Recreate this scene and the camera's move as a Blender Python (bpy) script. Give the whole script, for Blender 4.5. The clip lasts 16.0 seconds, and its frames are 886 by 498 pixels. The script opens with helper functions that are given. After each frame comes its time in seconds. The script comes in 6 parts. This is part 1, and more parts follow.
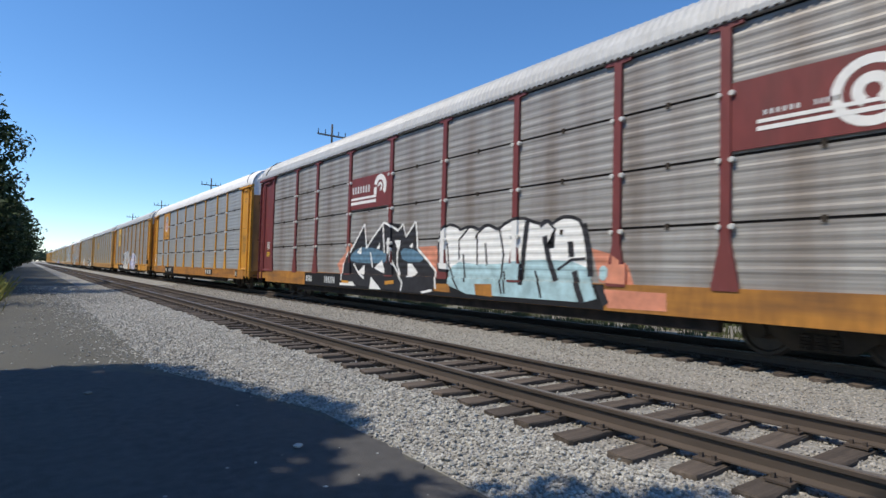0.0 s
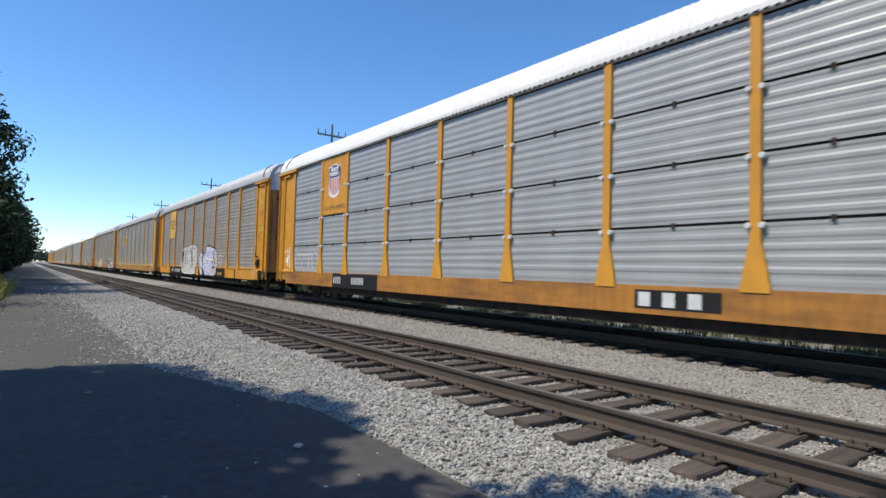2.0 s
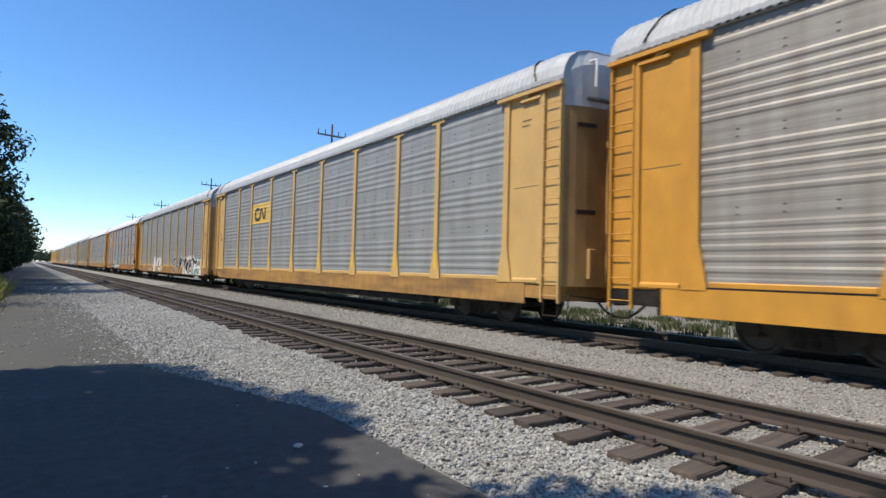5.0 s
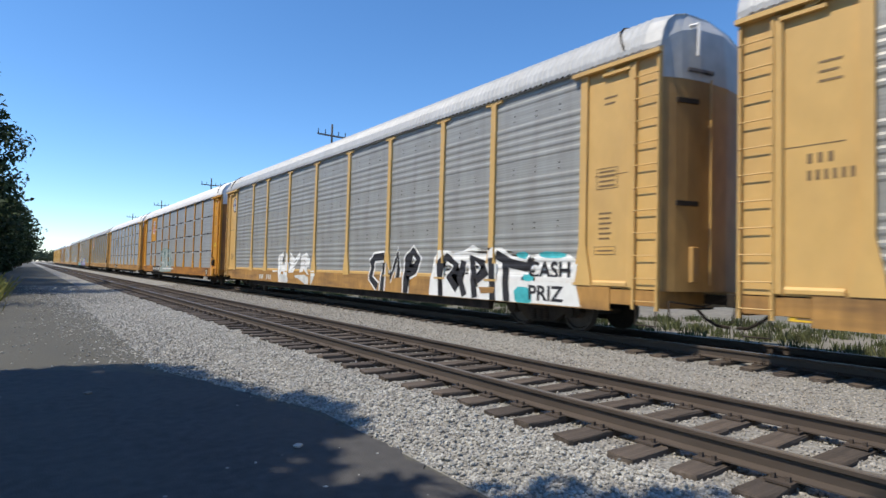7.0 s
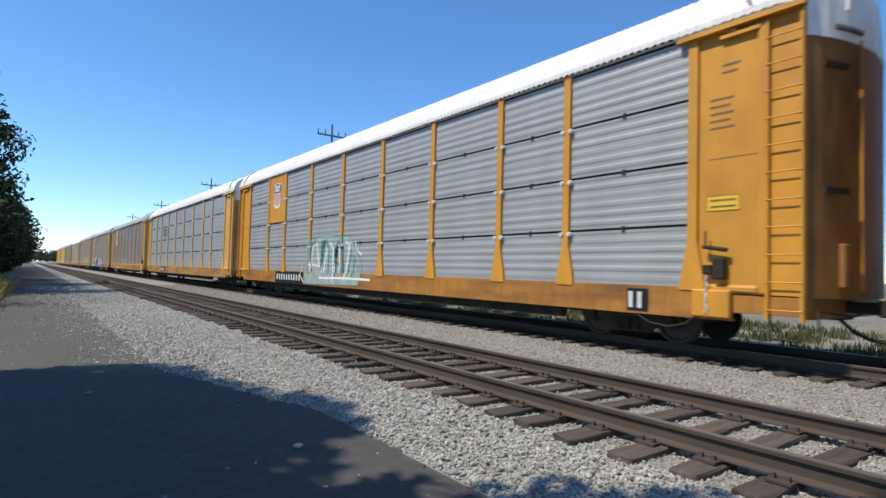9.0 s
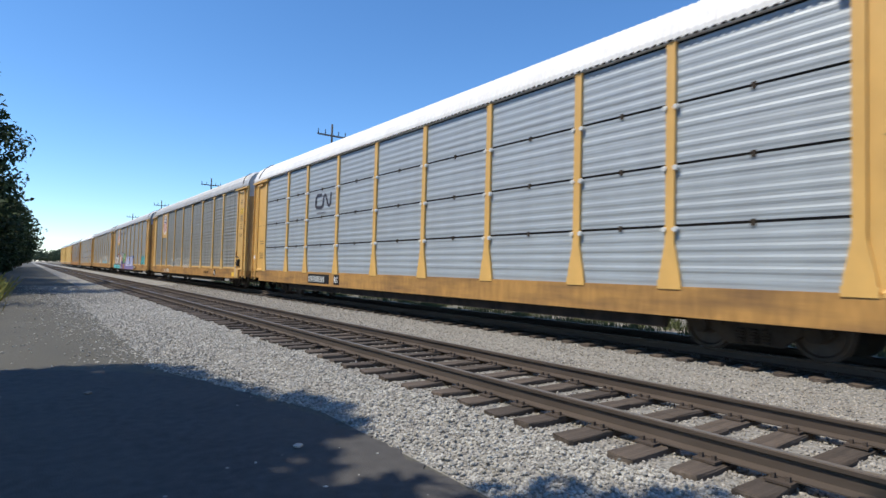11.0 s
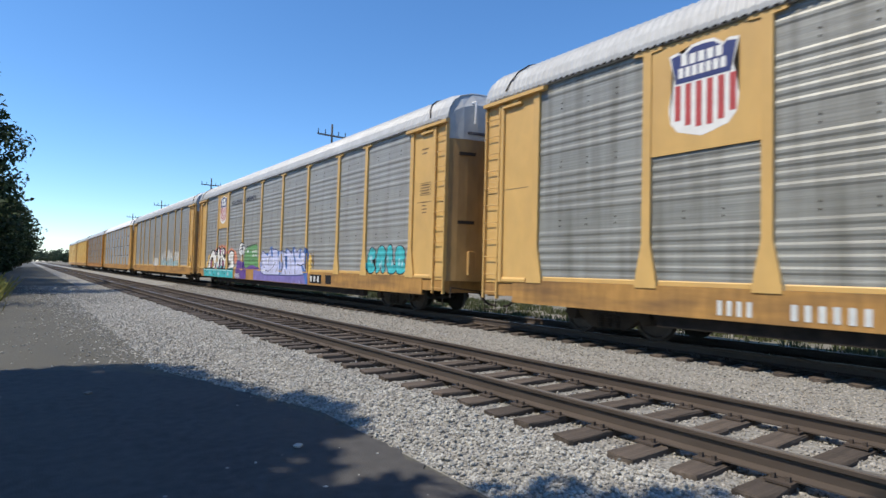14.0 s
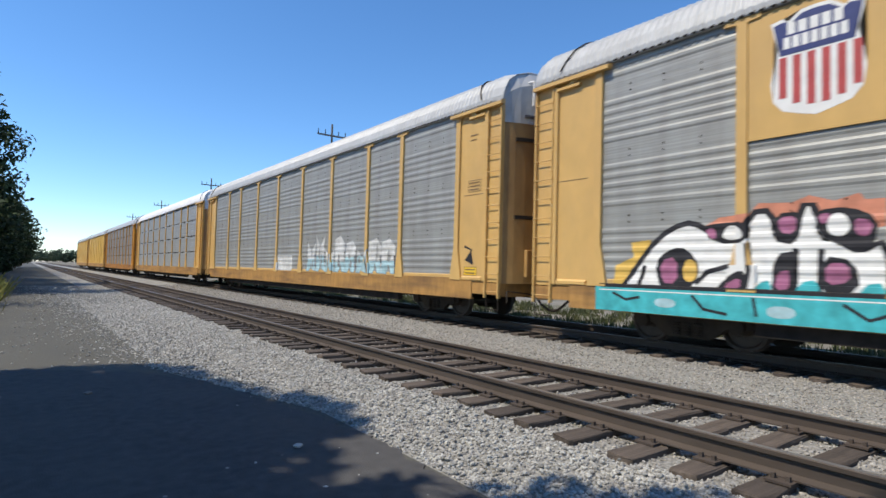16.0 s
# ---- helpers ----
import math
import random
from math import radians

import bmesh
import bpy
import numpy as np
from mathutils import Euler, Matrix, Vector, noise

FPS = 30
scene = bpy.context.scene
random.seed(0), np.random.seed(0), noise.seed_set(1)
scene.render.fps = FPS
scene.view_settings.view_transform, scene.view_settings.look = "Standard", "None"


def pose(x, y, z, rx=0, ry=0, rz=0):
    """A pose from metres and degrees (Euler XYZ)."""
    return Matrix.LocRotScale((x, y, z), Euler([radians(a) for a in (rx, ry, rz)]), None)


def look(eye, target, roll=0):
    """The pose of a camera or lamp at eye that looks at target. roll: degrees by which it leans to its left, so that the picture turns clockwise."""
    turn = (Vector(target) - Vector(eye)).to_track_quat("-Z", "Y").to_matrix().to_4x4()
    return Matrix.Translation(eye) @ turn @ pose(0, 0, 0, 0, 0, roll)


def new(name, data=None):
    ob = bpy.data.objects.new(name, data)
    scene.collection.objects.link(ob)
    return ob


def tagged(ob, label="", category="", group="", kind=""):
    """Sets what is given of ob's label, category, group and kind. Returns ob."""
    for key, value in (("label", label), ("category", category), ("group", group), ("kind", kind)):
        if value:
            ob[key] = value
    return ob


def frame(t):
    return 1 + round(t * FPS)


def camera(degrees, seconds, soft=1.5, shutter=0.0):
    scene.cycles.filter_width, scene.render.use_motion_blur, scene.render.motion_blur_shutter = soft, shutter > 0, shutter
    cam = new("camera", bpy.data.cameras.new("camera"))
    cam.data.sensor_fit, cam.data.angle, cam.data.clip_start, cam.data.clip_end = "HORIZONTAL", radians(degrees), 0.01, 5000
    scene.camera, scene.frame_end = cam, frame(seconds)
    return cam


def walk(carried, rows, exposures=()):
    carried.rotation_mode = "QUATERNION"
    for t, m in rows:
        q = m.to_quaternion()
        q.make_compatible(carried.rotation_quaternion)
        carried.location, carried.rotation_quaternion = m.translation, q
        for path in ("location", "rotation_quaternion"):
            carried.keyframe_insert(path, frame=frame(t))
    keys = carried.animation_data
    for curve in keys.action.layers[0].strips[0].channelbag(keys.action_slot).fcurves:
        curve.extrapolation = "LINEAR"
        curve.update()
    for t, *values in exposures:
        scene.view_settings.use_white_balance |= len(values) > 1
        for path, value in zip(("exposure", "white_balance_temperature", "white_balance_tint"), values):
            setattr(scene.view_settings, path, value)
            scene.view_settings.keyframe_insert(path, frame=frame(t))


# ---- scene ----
# ---------------------------------------------------------------- camera: it stands still beside the line
EYE = (0.0, 0.0, 1.53)
YAW, PITCH, ROLL = math.radians(36.552), math.radians(2.3105), 1.5279
cam = camera(76.686, 16.0, 1.5, 0.12)
AIM = (EYE[0] + math.sin(YAW) * math.cos(PITCH), EYE[1] + math.cos(YAW) * math.cos(PITCH), EYE[2] + math.sin(PITCH))
STAND = look(EYE, AIM, ROLL)
walk(cam, [(0.0, STAND), (16.0, STAND)], [(0.0, 0.18, 6400, 9), (1.0, 0.20, 6400, 9), (2.5, 0.32, 6400, 9), (16.0, 0.32, 6400, 9)])

# ---------------------------------------------------------------- world and sun
SUN_EL, SUN_AZ = 58.0, -74.0      # azimuth clockwise from +y
world = bpy.data.worlds.new("sky")
scene.world = world
world.use_nodes = True
wn = world.node_tree.nodes
sky = wn.new("ShaderNodeTexSky")
sky.sky_type = "NISHITA"
sky.sun_disc = False
sky.sun_elevation, sky.sun_rotation = radians(SUN_EL), radians(SUN_AZ)
sky.air_density, sky.dust_density, sky.ozone_density = 0.85, 0.0, 5.0
deep = wn.new("ShaderNodeHueSaturation")
deep.inputs["Saturation"].default_value, deep.inputs["Value"].default_value = 1.14, 1.08
world.node_tree.links.new(sky.outputs[0], deep.inputs["Color"])
world.node_tree.links.new(deep.outputs[0], wn["Background"].inputs[0])
wn["Background"].inputs[1].default_value = 0.15
sun = new("sun", bpy.data.lights.new("sun", "SUN"))
sun.data.energy, sun.data.angle, sun.data.color = 4.1, radians(0.53), (1.0, 0.89, 0.73)
az, el = radians(SUN_AZ), radians(SUN_EL)
SUN_DIR = Vector((math.sin(az) * math.cos(el), math.cos(az) * math.cos(el), math.sin(el)))
sun.matrix_world = look(SUN_DIR * 100, (0, 0, 0))


# ---------------------------------------------------------------- materials
def material(name, colour, rough=0.6, metal=0.0, vary=0.12, scale=3.0, stretch=(1, 1, 1), dirt=None, dirt_amount=0.0,
             dirt_scale=1.2, dirt_stretch=(1, 1, 1), bump=0.0, bump_scale=60.0, pieces=0.0, islands=0.0, coords="Object"):
    """Base colour with fine grain, large blotches or streaks of dirt, and relief."""
    m = bpy.data.materials.new(name)
    m.use_nodes = True
    nt = m.node_tree
    n, l = nt.nodes, nt.links
    bsdf = n["Principled BSDF"]
    bsdf.inputs["Roughness"].default_value = rough
    bsdf.inputs["Metallic"].default_value = metal
    tc = n.new("ShaderNodeTexCoord")

    def noise_at(sc, st, detail=6):
        mp = n.new("ShaderNodeMapping")
        mp.inputs["Scale"].default_value = st
        l.new(tc.outputs[coords], mp.inputs[0])
        t = n.new("ShaderNodeTexNoise")
        t.inputs["Scale"].default_value = sc
        t.inputs["Detail"].default_value = detail
        l.new(mp.outputs[0], t.inputs[0])
        return t.outputs["Fac"]

    def mix(a, b, fac, mode="MIX"):
        x = n.new("ShaderNodeMix")
        x.data_type, x.blend_type = "RGBA", mode
        for sock, v in ((x.inputs[6], a), (x.inputs[7], b)):
            if isinstance(v, tuple):
                sock.default_value = v
            else:
                l.new(v, sock)
        if isinstance(fac, float):
            x.inputs[0].default_value = fac
        else:
            l.new(fac, x.inputs[0])
        return x.outputs[2]

    def ramp(v, lo, hi, a=0.0, b=1.0):
        r = n.new("ShaderNodeMapRange")
        r.inputs[1].default_value, r.inputs[2].default_value = lo, hi
        r.inputs[3].default_value, r.inputs[4].default_value = a, b
        l.new(v, r.inputs[0])
        return r.outputs[0]

    base = (*colour, 1.0)
    lo = tuple(c * (1 - vary) for c in colour) + (1.0,)
    hi = tuple(min(1.0, c * (1 + vary)) for c in colour) + (1.0,)
    col = mix(lo, hi, ramp(noise_at(scale, stretch), 0.3, 0.7))
    if dirt:
        f = ramp(noise_at(dirt_scale, dirt_stretch), 0.42, 0.72, 0.0, dirt_amount)
        col = mix(col, (*dirt, 1.0), f)
    if pieces or islands:
        src = n.new("ShaderNodeObjectInfo").outputs["Random"] if pieces else n.new("ShaderNodeNewGeometry").outputs["Random Per Island"]
        k = pieces or islands
        g = n.new("ShaderNodeCombineColor")
        v = ramp(src, 0.0, 1.0, 1 - k, 1 + k)
        for i in range(3):
            l.new(v, g.inputs[i])
        col = mix(col, g.outputs[0], 1.0, "MULTIPLY")
    l.new(col, bsdf.inputs["Base Color"])
    if bump:
        b = n.new("ShaderNodeBump")
        b.inputs["Strength"].default_value = bump
        b.inputs["Distance"].default_value = 0.02
        l.new(noise_at(bump_scale, (1, 1, 1)), b.inputs["Height"])
        l.new(b.outputs[0], bsdf.inputs["Normal"])
    return m


GRIME = (0.10, 0.08, 0.06)
M_SILVER = material("galvanised steel", (0.37, 0.39, 0.40), 0.52, 0.24, 0.14, 7, (1, 0.06, 5.0), (0.25, 0.26, 0.27), 0.4, 1.1, (1, 1.2, 0.3), 0.08, 40)
M_SILVER_BLUE = material("bluish galvanised steel", (0.38, 0.425, 0.46), 0.52, 0.24, 0.15, 7, (1, 0.06, 5.0), (0.28, 0.30, 0.33), 0.4, 1.1, (1, 1.6, 0.3), 0.1, 40)
M_SILVER_GREY = material("weathered galvanised steel", (0.345, 0.35, 0.335), 0.52, 0.24, 0.16, 7, (1, 0.06, 5.0), (0.20, 0.19, 0.17), 0.55, 1.0, (1, 1.8, 0.3), 0.1, 40)
M_SILVER_BROWN = material("brown dusted galvanised steel", (0.33, 0.32, 0.305), 0.54, 0.22, 0.2, 5, (1, 0.06, 5.0), (0.17, 0.135, 0.11), 0.75, 0.7, (1, 2.2, 0.22), 0.12, 40)
M_SILVER_STREAK = material("streaked galvanised steel", (0.30, 0.305, 0.285), 0.52, 0.28, 0.18, 7, (1, 0.06, 5.0), (0.12, 0.115, 0.095), 0.7, 1.3, (1, 2.6, 0.16), 0.1, 40)
M_SILVER_DUST = material("dust-streaked galvanised steel", (0.34, 0.32, 0.285), 0.55, 0.2, 0.2, 5, (1, 0.06, 5.0), (0.19, 0.15, 0.12), 0.6, 1.0, (1, 2.2, 0.22), 0.12, 40)
M_YELLOW = material("faded yellow paint", (0.66, 0.40, 0.12), 0.5, 0, 0.07, 2.5, (1, 1, 0.7), (0.40, 0.24, 0.09), 0.38, 0.9, (1, 1, 0.45), 0.05, 60)
M_ORANGE = material("orange yellow paint", (0.60, 0.285, 0.03), 0.55, 0, 0.09, 2.5, (1, 1, 0.7), (0.30, 0.14, 0.035), 0.5, 0.9, (1, 1, 0.45), 0.05, 60)
M_BUFF = material("pale yellow paint", (0.62, 0.395, 0.135), 0.5, 0, 0.07, 2.5, (1, 1, 0.7), (0.44, 0.28, 0.13), 0.38, 0.9, (1, 1, 0.45), 0.05, 60)
M_RED = material("oxide red paint", (0.17, 0.034, 0.032), 0.55, 0, 0.14, 5, (1, 1, 0.4), (0.10, 0.04, 0.035), 0.45, 1.4, (1, 2.0, 0.3), 0.08, 60)
M_ROOF_WHITE = material("white painted roof", (0.80, 0.80, 0.79), 0.5, 0, 0.05, 4, (1, 1, 1), (0.55, 0.54, 0.52), 0.35, 1.0, (2, 1, 1), 0.05, 40)
M_ROOF_GREY = material("dull galvanised roof", (0.44, 0.45, 0.45), 0.5, 0.1, 0.10, 4, (1, 1, 1), (0.33, 0.32, 0.31), 0.4, 1.0, (2, 1, 1), 0.08, 40)
M_SILL = material("dirty yellow sill paint", (0.40, 0.215, 0.06), 0.65, 0, 0.18, 5, (1, 1.5, 0.4), (0.11, 0.062, 0.034), 0.8, 1.5, (1, 0.35, 2.2), 0.08, 60)
M_SILL_ORANGE = material("dirty orange sill paint", (0.38, 0.165, 0.026), 0.65, 0, 0.18, 5, (1, 1.5, 0.4), (0.10, 0.048, 0.024), 0.8, 1.5, (1, 0.35, 2.2), 0.08, 60)
# End doors: car paints darkened for the shade between cars, soot over them.
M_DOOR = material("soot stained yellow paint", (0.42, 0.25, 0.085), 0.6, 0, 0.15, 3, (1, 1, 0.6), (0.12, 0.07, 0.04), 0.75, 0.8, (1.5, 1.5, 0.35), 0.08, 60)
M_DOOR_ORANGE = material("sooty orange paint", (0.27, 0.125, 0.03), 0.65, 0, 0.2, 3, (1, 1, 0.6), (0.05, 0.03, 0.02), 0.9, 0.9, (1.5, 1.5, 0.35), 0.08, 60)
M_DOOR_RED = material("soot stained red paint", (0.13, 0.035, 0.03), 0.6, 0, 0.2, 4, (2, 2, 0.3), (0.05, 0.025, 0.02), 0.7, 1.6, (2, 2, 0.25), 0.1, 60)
M_BLACK = material("black underframe", (0.022, 0.02, 0.019), 0.8, 0, 0.3, 4, (1, 1, 1), (0.05, 0.037, 0.028), 0.6, 2.0, (1, 1, 1), 0.2, 50)
M_STEEL_DARK = material("dusty cast steel", (0.04, 0.034, 0.03), 0.8, 0.1, 0.25, 5, (1, 1, 1), (0.08, 0.06, 0.042), 0.6, 3.0, (1, 1, 1), 0.2, 50)
M_WHEEL = material("worn wheel steel", (0.05, 0.044, 0.04), 0.65, 0.3, 0.2, 6, (1, 1, 1), (0.09, 0.06, 0.04), 0.5, 3.0)
M_WHITE = material("white paint", (0.78, 0.78, 0.76), 0.55, 0, 0.06, 6)
M_BLACKPAINT = material("black paint", (0.02, 0.02, 0.022), 0.7, 0, 0.15, 6)
M_LOGO_DARK = material("dark logo paint", (0.045, 0.045, 0.06), 0.55, 0, 0.15, 6)
M_BLUE = material("blue logo paint", (0.035, 0.05, 0.17), 0.5, 0, 0.1, 6)
M_STRIPE = material("red logo paint", (0.45, 0.07, 0.07), 0.5, 0, 0.1, 6)
M_PANEL_YELLOW = material("bright yellow paint", (0.72, 0.47, 0.10), 0.5, 0, 0.1, 5, (1, 1, 1), (0.45, 0.28, 0.10), 0.3, 1.5)
M_LABEL = material("yellow sticker", (0.78, 0.50, 0.03), 0.45, 0, 0.05, 6)
M_STENCIL = material("faded dark stencil", (0.20, 0.13, 0.06), 0.6, 0, 0.2, 6)
M_TEAL = material("teal spray paint", (0.06, 0.42, 0.46), 0.5, 0, 0.25, 5)
M_PALE = material("pale blue spray paint", (0.36, 0.52, 0.56), 0.5, 0, 0.25, 4)
M_GREEN = material("green spray paint", (0.13, 0.30, 0.12), 0.5, 0, 0.25, 4)
M_PURPLE = material("purple spray paint", (0.12, 0.06, 0.26), 0.5, 0, 0.25, 4)
M_SPOT = material("dull violet spray paint", (0.30, 0.31, 0.47), 0.5, 0, 0.2, 4)
M_LILAC = material("lilac spray paint", (0.52, 0.54, 0.74), 0.5, 0, 0.15, 4)
M_PINK = material("mauve spray paint", (0.34, 0.12, 0.22), 0.5, 0, 0.2, 4)
M_SALMON = material("salmon spray paint", (0.60, 0.24, 0.15), 0.5, 0, 0.2, 4)
M_STEELBLUE = material("steel blue spray paint", (0.10, 0.19, 0.27), 0.5, 0, 0.25, 5)
M_VIOLET = material("violet spray paint", (0.20, 0.17, 0.42), 0.5, 0, 0.25, 3)
M_COBALT = material("cobalt spray paint", (0.06, 0.15, 0.42), 0.5, 0, 0.3, 4)
M_GREYGREEN = material("grey green spray paint", (0.31, 0.375, 0.37), 0.5, 0, 0.2, 4)
M_PINE = material("dark green spray paint", (0.07, 0.21, 0.19), 0.5, 0, 0.25, 4)
M_HAZE = material("thin white spray paint", (0.58, 0.58, 0.56), 0.55, 0, 0.2, 4)
M_INK = material("black spray paint", (0.035, 0.035, 0.04), 0.5, 0, 0.2, 5)
M_STONE = material("grey ballast stone", (0.345, 0.34, 0.315), 0.85, 0, 0.25, 14, (1, 1, 1), (0.20, 0.18, 0.16), 0.5, 5.0, islands=0.32, bump=0.3, bump_scale=80)
M_STONE_PIECE = material("grey ballast stone, loose", (0.345, 0.34, 0.315), 0.85, 0, 0.25, 14, (1, 1, 1), (0.20, 0.18, 0.16), 0.5, 5.0, pieces=0.45, bump=0.3, bump_scale=80)
# Darker, browner M_STONE: shadow band and lens falloff put into its colour.
M_STONE_DIM = material("brake-dusted ballast stone", (0.31, 0.295, 0.265), 0.85, 0, 0.25, 14, (1, 1, 1), (0.15, 0.13, 0.11), 0.6, 4.0, islands=0.32, bump=0.3, bump_scale=80)
M_BALLAST = material("ballast bed", (0.24, 0.235, 0.215), 0.9, 0, 0.5, 26, (1, 1, 1), (0.19, 0.18, 0.16), 0.5, 3.0, bump=1.0, bump_scale=30)
M_TIE = material("weathered timber", (0.06, 0.047, 0.037), 0.85, 0, 0.3, 8, (0.4, 6, 2), (0.14, 0.108, 0.085), 0.5, 3.0, (0.6, 4, 1), 0.5, 40, pieces=0.25)
M_RAIL = material("rusty rail steel", (0.065, 0.05, 0.04), 0.75, 0.1, 0.2, 6, (1, 0.3, 1), (0.085, 0.062, 0.045), 0.5, 2.0, (1, 0.2, 1), 0.1, 50)
M_RAILTOP = material("worn rail head", (0.15, 0.14, 0.13), 0.45, 0.4, 0.15, 6, (1, 0.1, 1))
M_ASPHALT = material("dark asphalt", (0.052, 0.051, 0.052), 0.9, 0, 0.25, 9, (1, 1, 1), (0.075, 0.072, 0.068), 0.6, 0.6, (1, 1, 1), 0.4, 70)
M_LANE = material("gravelly lane", (0.085, 0.083, 0.07), 0.92, 0, 0.3, 30, (1, 1, 1), (0.052, 0.053, 0.046), 0.6, 0.5, (1, 0.5, 1), 0.9, 35)
M_SOIL = material("dry soil and grass", (0.20, 0.175, 0.135), 0.95, 0, 0.3, 4, (1, 1, 1), (0.08, 0.085, 0.035), 0.7, 0.25, (1, 1, 1), 0.5, 20)
M_GRASS = material("weeds", (0.06, 0.075, 0.022), 0.8, 0, 0.25, 3, (1, 1, 1), (0.11, 0.095, 0.04), 0.5, 1.0, islands=0.3)
M_GRASS_SUN = material("yellowing grass", (0.26, 0.25, 0.05), 0.8, 0, 0.25, 3, (1, 1, 1), (0.32, 0.26, 0.08), 0.5, 1.0, islands=0.3)
M_LEAF = material("tree leaves", (0.03, 0.048, 0.02), 0.6, 0, 0.3, 2, islands=0.35)
for m in (M_LEAF, M_BLACK, M_BLACKPAINT, M_STEEL_DARK, M_INK):
    m.node_tree.nodes["Principled BSDF"].inputs["Specular IOR Level"].default_value = 0.12
M_BARK = material("bark", (0.07, 0.055, 0.045), 0.9, 0, 0.3, 6, (3, 3, 0.5), bump=0.6, bump_scale=20)
M_POLE = material("weathered pole timber", (0.16, 0.14, 0.12), 0.8, 0, 0.2, 5, (4, 4, 0.3))
M_WOODS = material("distant woods", (0.05, 0.075, 0.04), 0.9, 0, 0.3, 1, islands=0.3)


# ---------------------------------------------------------------- mesh helpers
def part(name, bm, mat, parent=None, label=""):
    me = bpy.data.meshes.new(name)
    bm.to_mesh(me)
    bm.free()
    for m in (mat if isinstance(mat, (list, tuple)) else [mat]):
        me.materials.append(m)
    ob = new(name, me)
    if parent is not None:
        ob.parent = parent
    if label:
        tagged(ob, label)
    return ob


def again(ob, parent, m=None):
    """The same mesh once more as a piece of parent."""
    o = new(ob.name.split(".")[0], ob.data)
    o.parent = parent
    if m is not None:
        o.matrix_basis = m
    if "label" in ob:
        o["label"] = ob["label"]
    return o


def box(bm, x0, x1, y0, y1, z0, z1, mat=0):
    v = [bm.verts.new((x, y, z)) for x in (x0, x1) for y in (y0, y1) for z in (z0, z1)]
    for f in ((0, 1, 3, 2), (4, 6, 7, 5), (0, 4, 5, 1), (2, 3, 7, 6), (0, 2, 6, 4), (1, 5, 7, 3)):
        bm.faces.new([v[i] for i in f]).material_index = mat
    return v


def bevelled(bm, w=0.01, seg=1):
    bmesh.ops.bevel(bm, geom=bm.edges[:], offset=w, segments=seg, affect="EDGES", clamp_overlap=True)
    return bm


def tube(bm, a, b, r, n=8, r2=None, mat=0, caps=True):
    a, b = Vector(a), Vector(b)
    q = (b - a).to_track_quat("Z", "Y").to_matrix()
    rings = []
    for p, rr in ((a, r), (b, r if r2 is None else r2)):
        rings.append([bm.verts.new(p + q @ Vector((rr * math.cos(t), rr * math.sin(t), 0))) for t in [2 * math.pi * i / n for i in range(n)]])
    for i in range(n):
        bm.faces.new((rings[0][i], rings[0][(i + 1) % n], rings[1][(i + 1) % n], rings[1][i])).material_index = mat
    if caps:
        bm.faces.new(rings[0][::-1]).material_index = mat
        bm.faces.new(rings[1]).material_index = mat


def prism(bm, outline, axis, a, b, mat=0):
    """Extrude an outline of (u, v) pairs along an axis from a to b; u and v are the other two axes in order."""
    def at(u, v, w):
        return {"x": (w, u, v), "y": (u, w, v), "z": (u, v, w)}[axis]
    r0 = [bm.verts.new(at(u, v, a)) for u, v in outline]
    r1 = [bm.verts.new(at(u, v, b)) for u, v in outline]
    k = len(outline)
    for i in range(k):
        bm.faces.new((r0[i], r0[(i + 1) % k], r1[(i + 1) % k], r1[i])).material_index = mat
    bm.faces.new(r0[::-1]).material_index = mat
    bm.faces.new(r1).material_index = mat
    bmesh.ops.recalc_face_normals(bm, faces=bm.faces[:])
    return bm


# ---------------------------------------------------------------- the plan of the line
RAIL_Z = 0.30                       # rail top over the ground
NEAR_A, NEAR_B = 4.44, 5.95         # rails of the empty track
TRAIN_A, TRAIN_B = 9.955, 11.465    # rails under the train
TRAIN_X = 10.71
CAR_LEN, RACK_LEN, FIRST = 28.6, 27.33, 0.254
POSTS = [1.73, 4.54, 6.64, 9.45, 12.26, 15.07, 17.88, 20.69, 22.79, 25.60]
SILL_B, SILL_T, EAVE = 0.56, 1.08, 5.44
FACE_SILL, FACE_POST, FACE_LOW, RIB = -1.62, -1.635, -1.572, 0.0135
LEDGE = 0.095                       # height of the ledge along the foot of the plain sides
RIBS = 24
PITCH_Z = (EAVE - SILL_T) / RIBS


def travel(t):
    return 15.647 * t - 0.01053 * t * t


RIB_STEPS = ((0.0, 0.0), (0.28, 0.0), (0.5, 1.0), (0.78, 1.0))


def swell(k, banded):
    """Ribs are pressed unevenly deep; plain sides have nearly flat courses between them, where they are riveted."""
    u = abs(math.sin(k * 12.9898) * 43.758) % 1.0
    if banded:
        return 0.35 + 0.45 * u
    return 0.10 if k in (6, 7, 13, 14, 20, 21) else 0.65 + 0.35 * u


def rib(z, banded):
    """How far the pressed side sheet stands out at height z."""
    k = int((z - SILL_T) / PITCH_Z + 1e-6)
    u = max(0.0, (z - SILL_T) / PITCH_Z - k)
    pts = RIB_STEPS + ((1.0, 0.0),)
    for (a, p), (b, q) in zip(pts, pts[1:]):
        if a <= u <= b:
            return RIB * swell(k, banded) * (p + (q - p) * (u - a) / (b - a))
    return 0.0


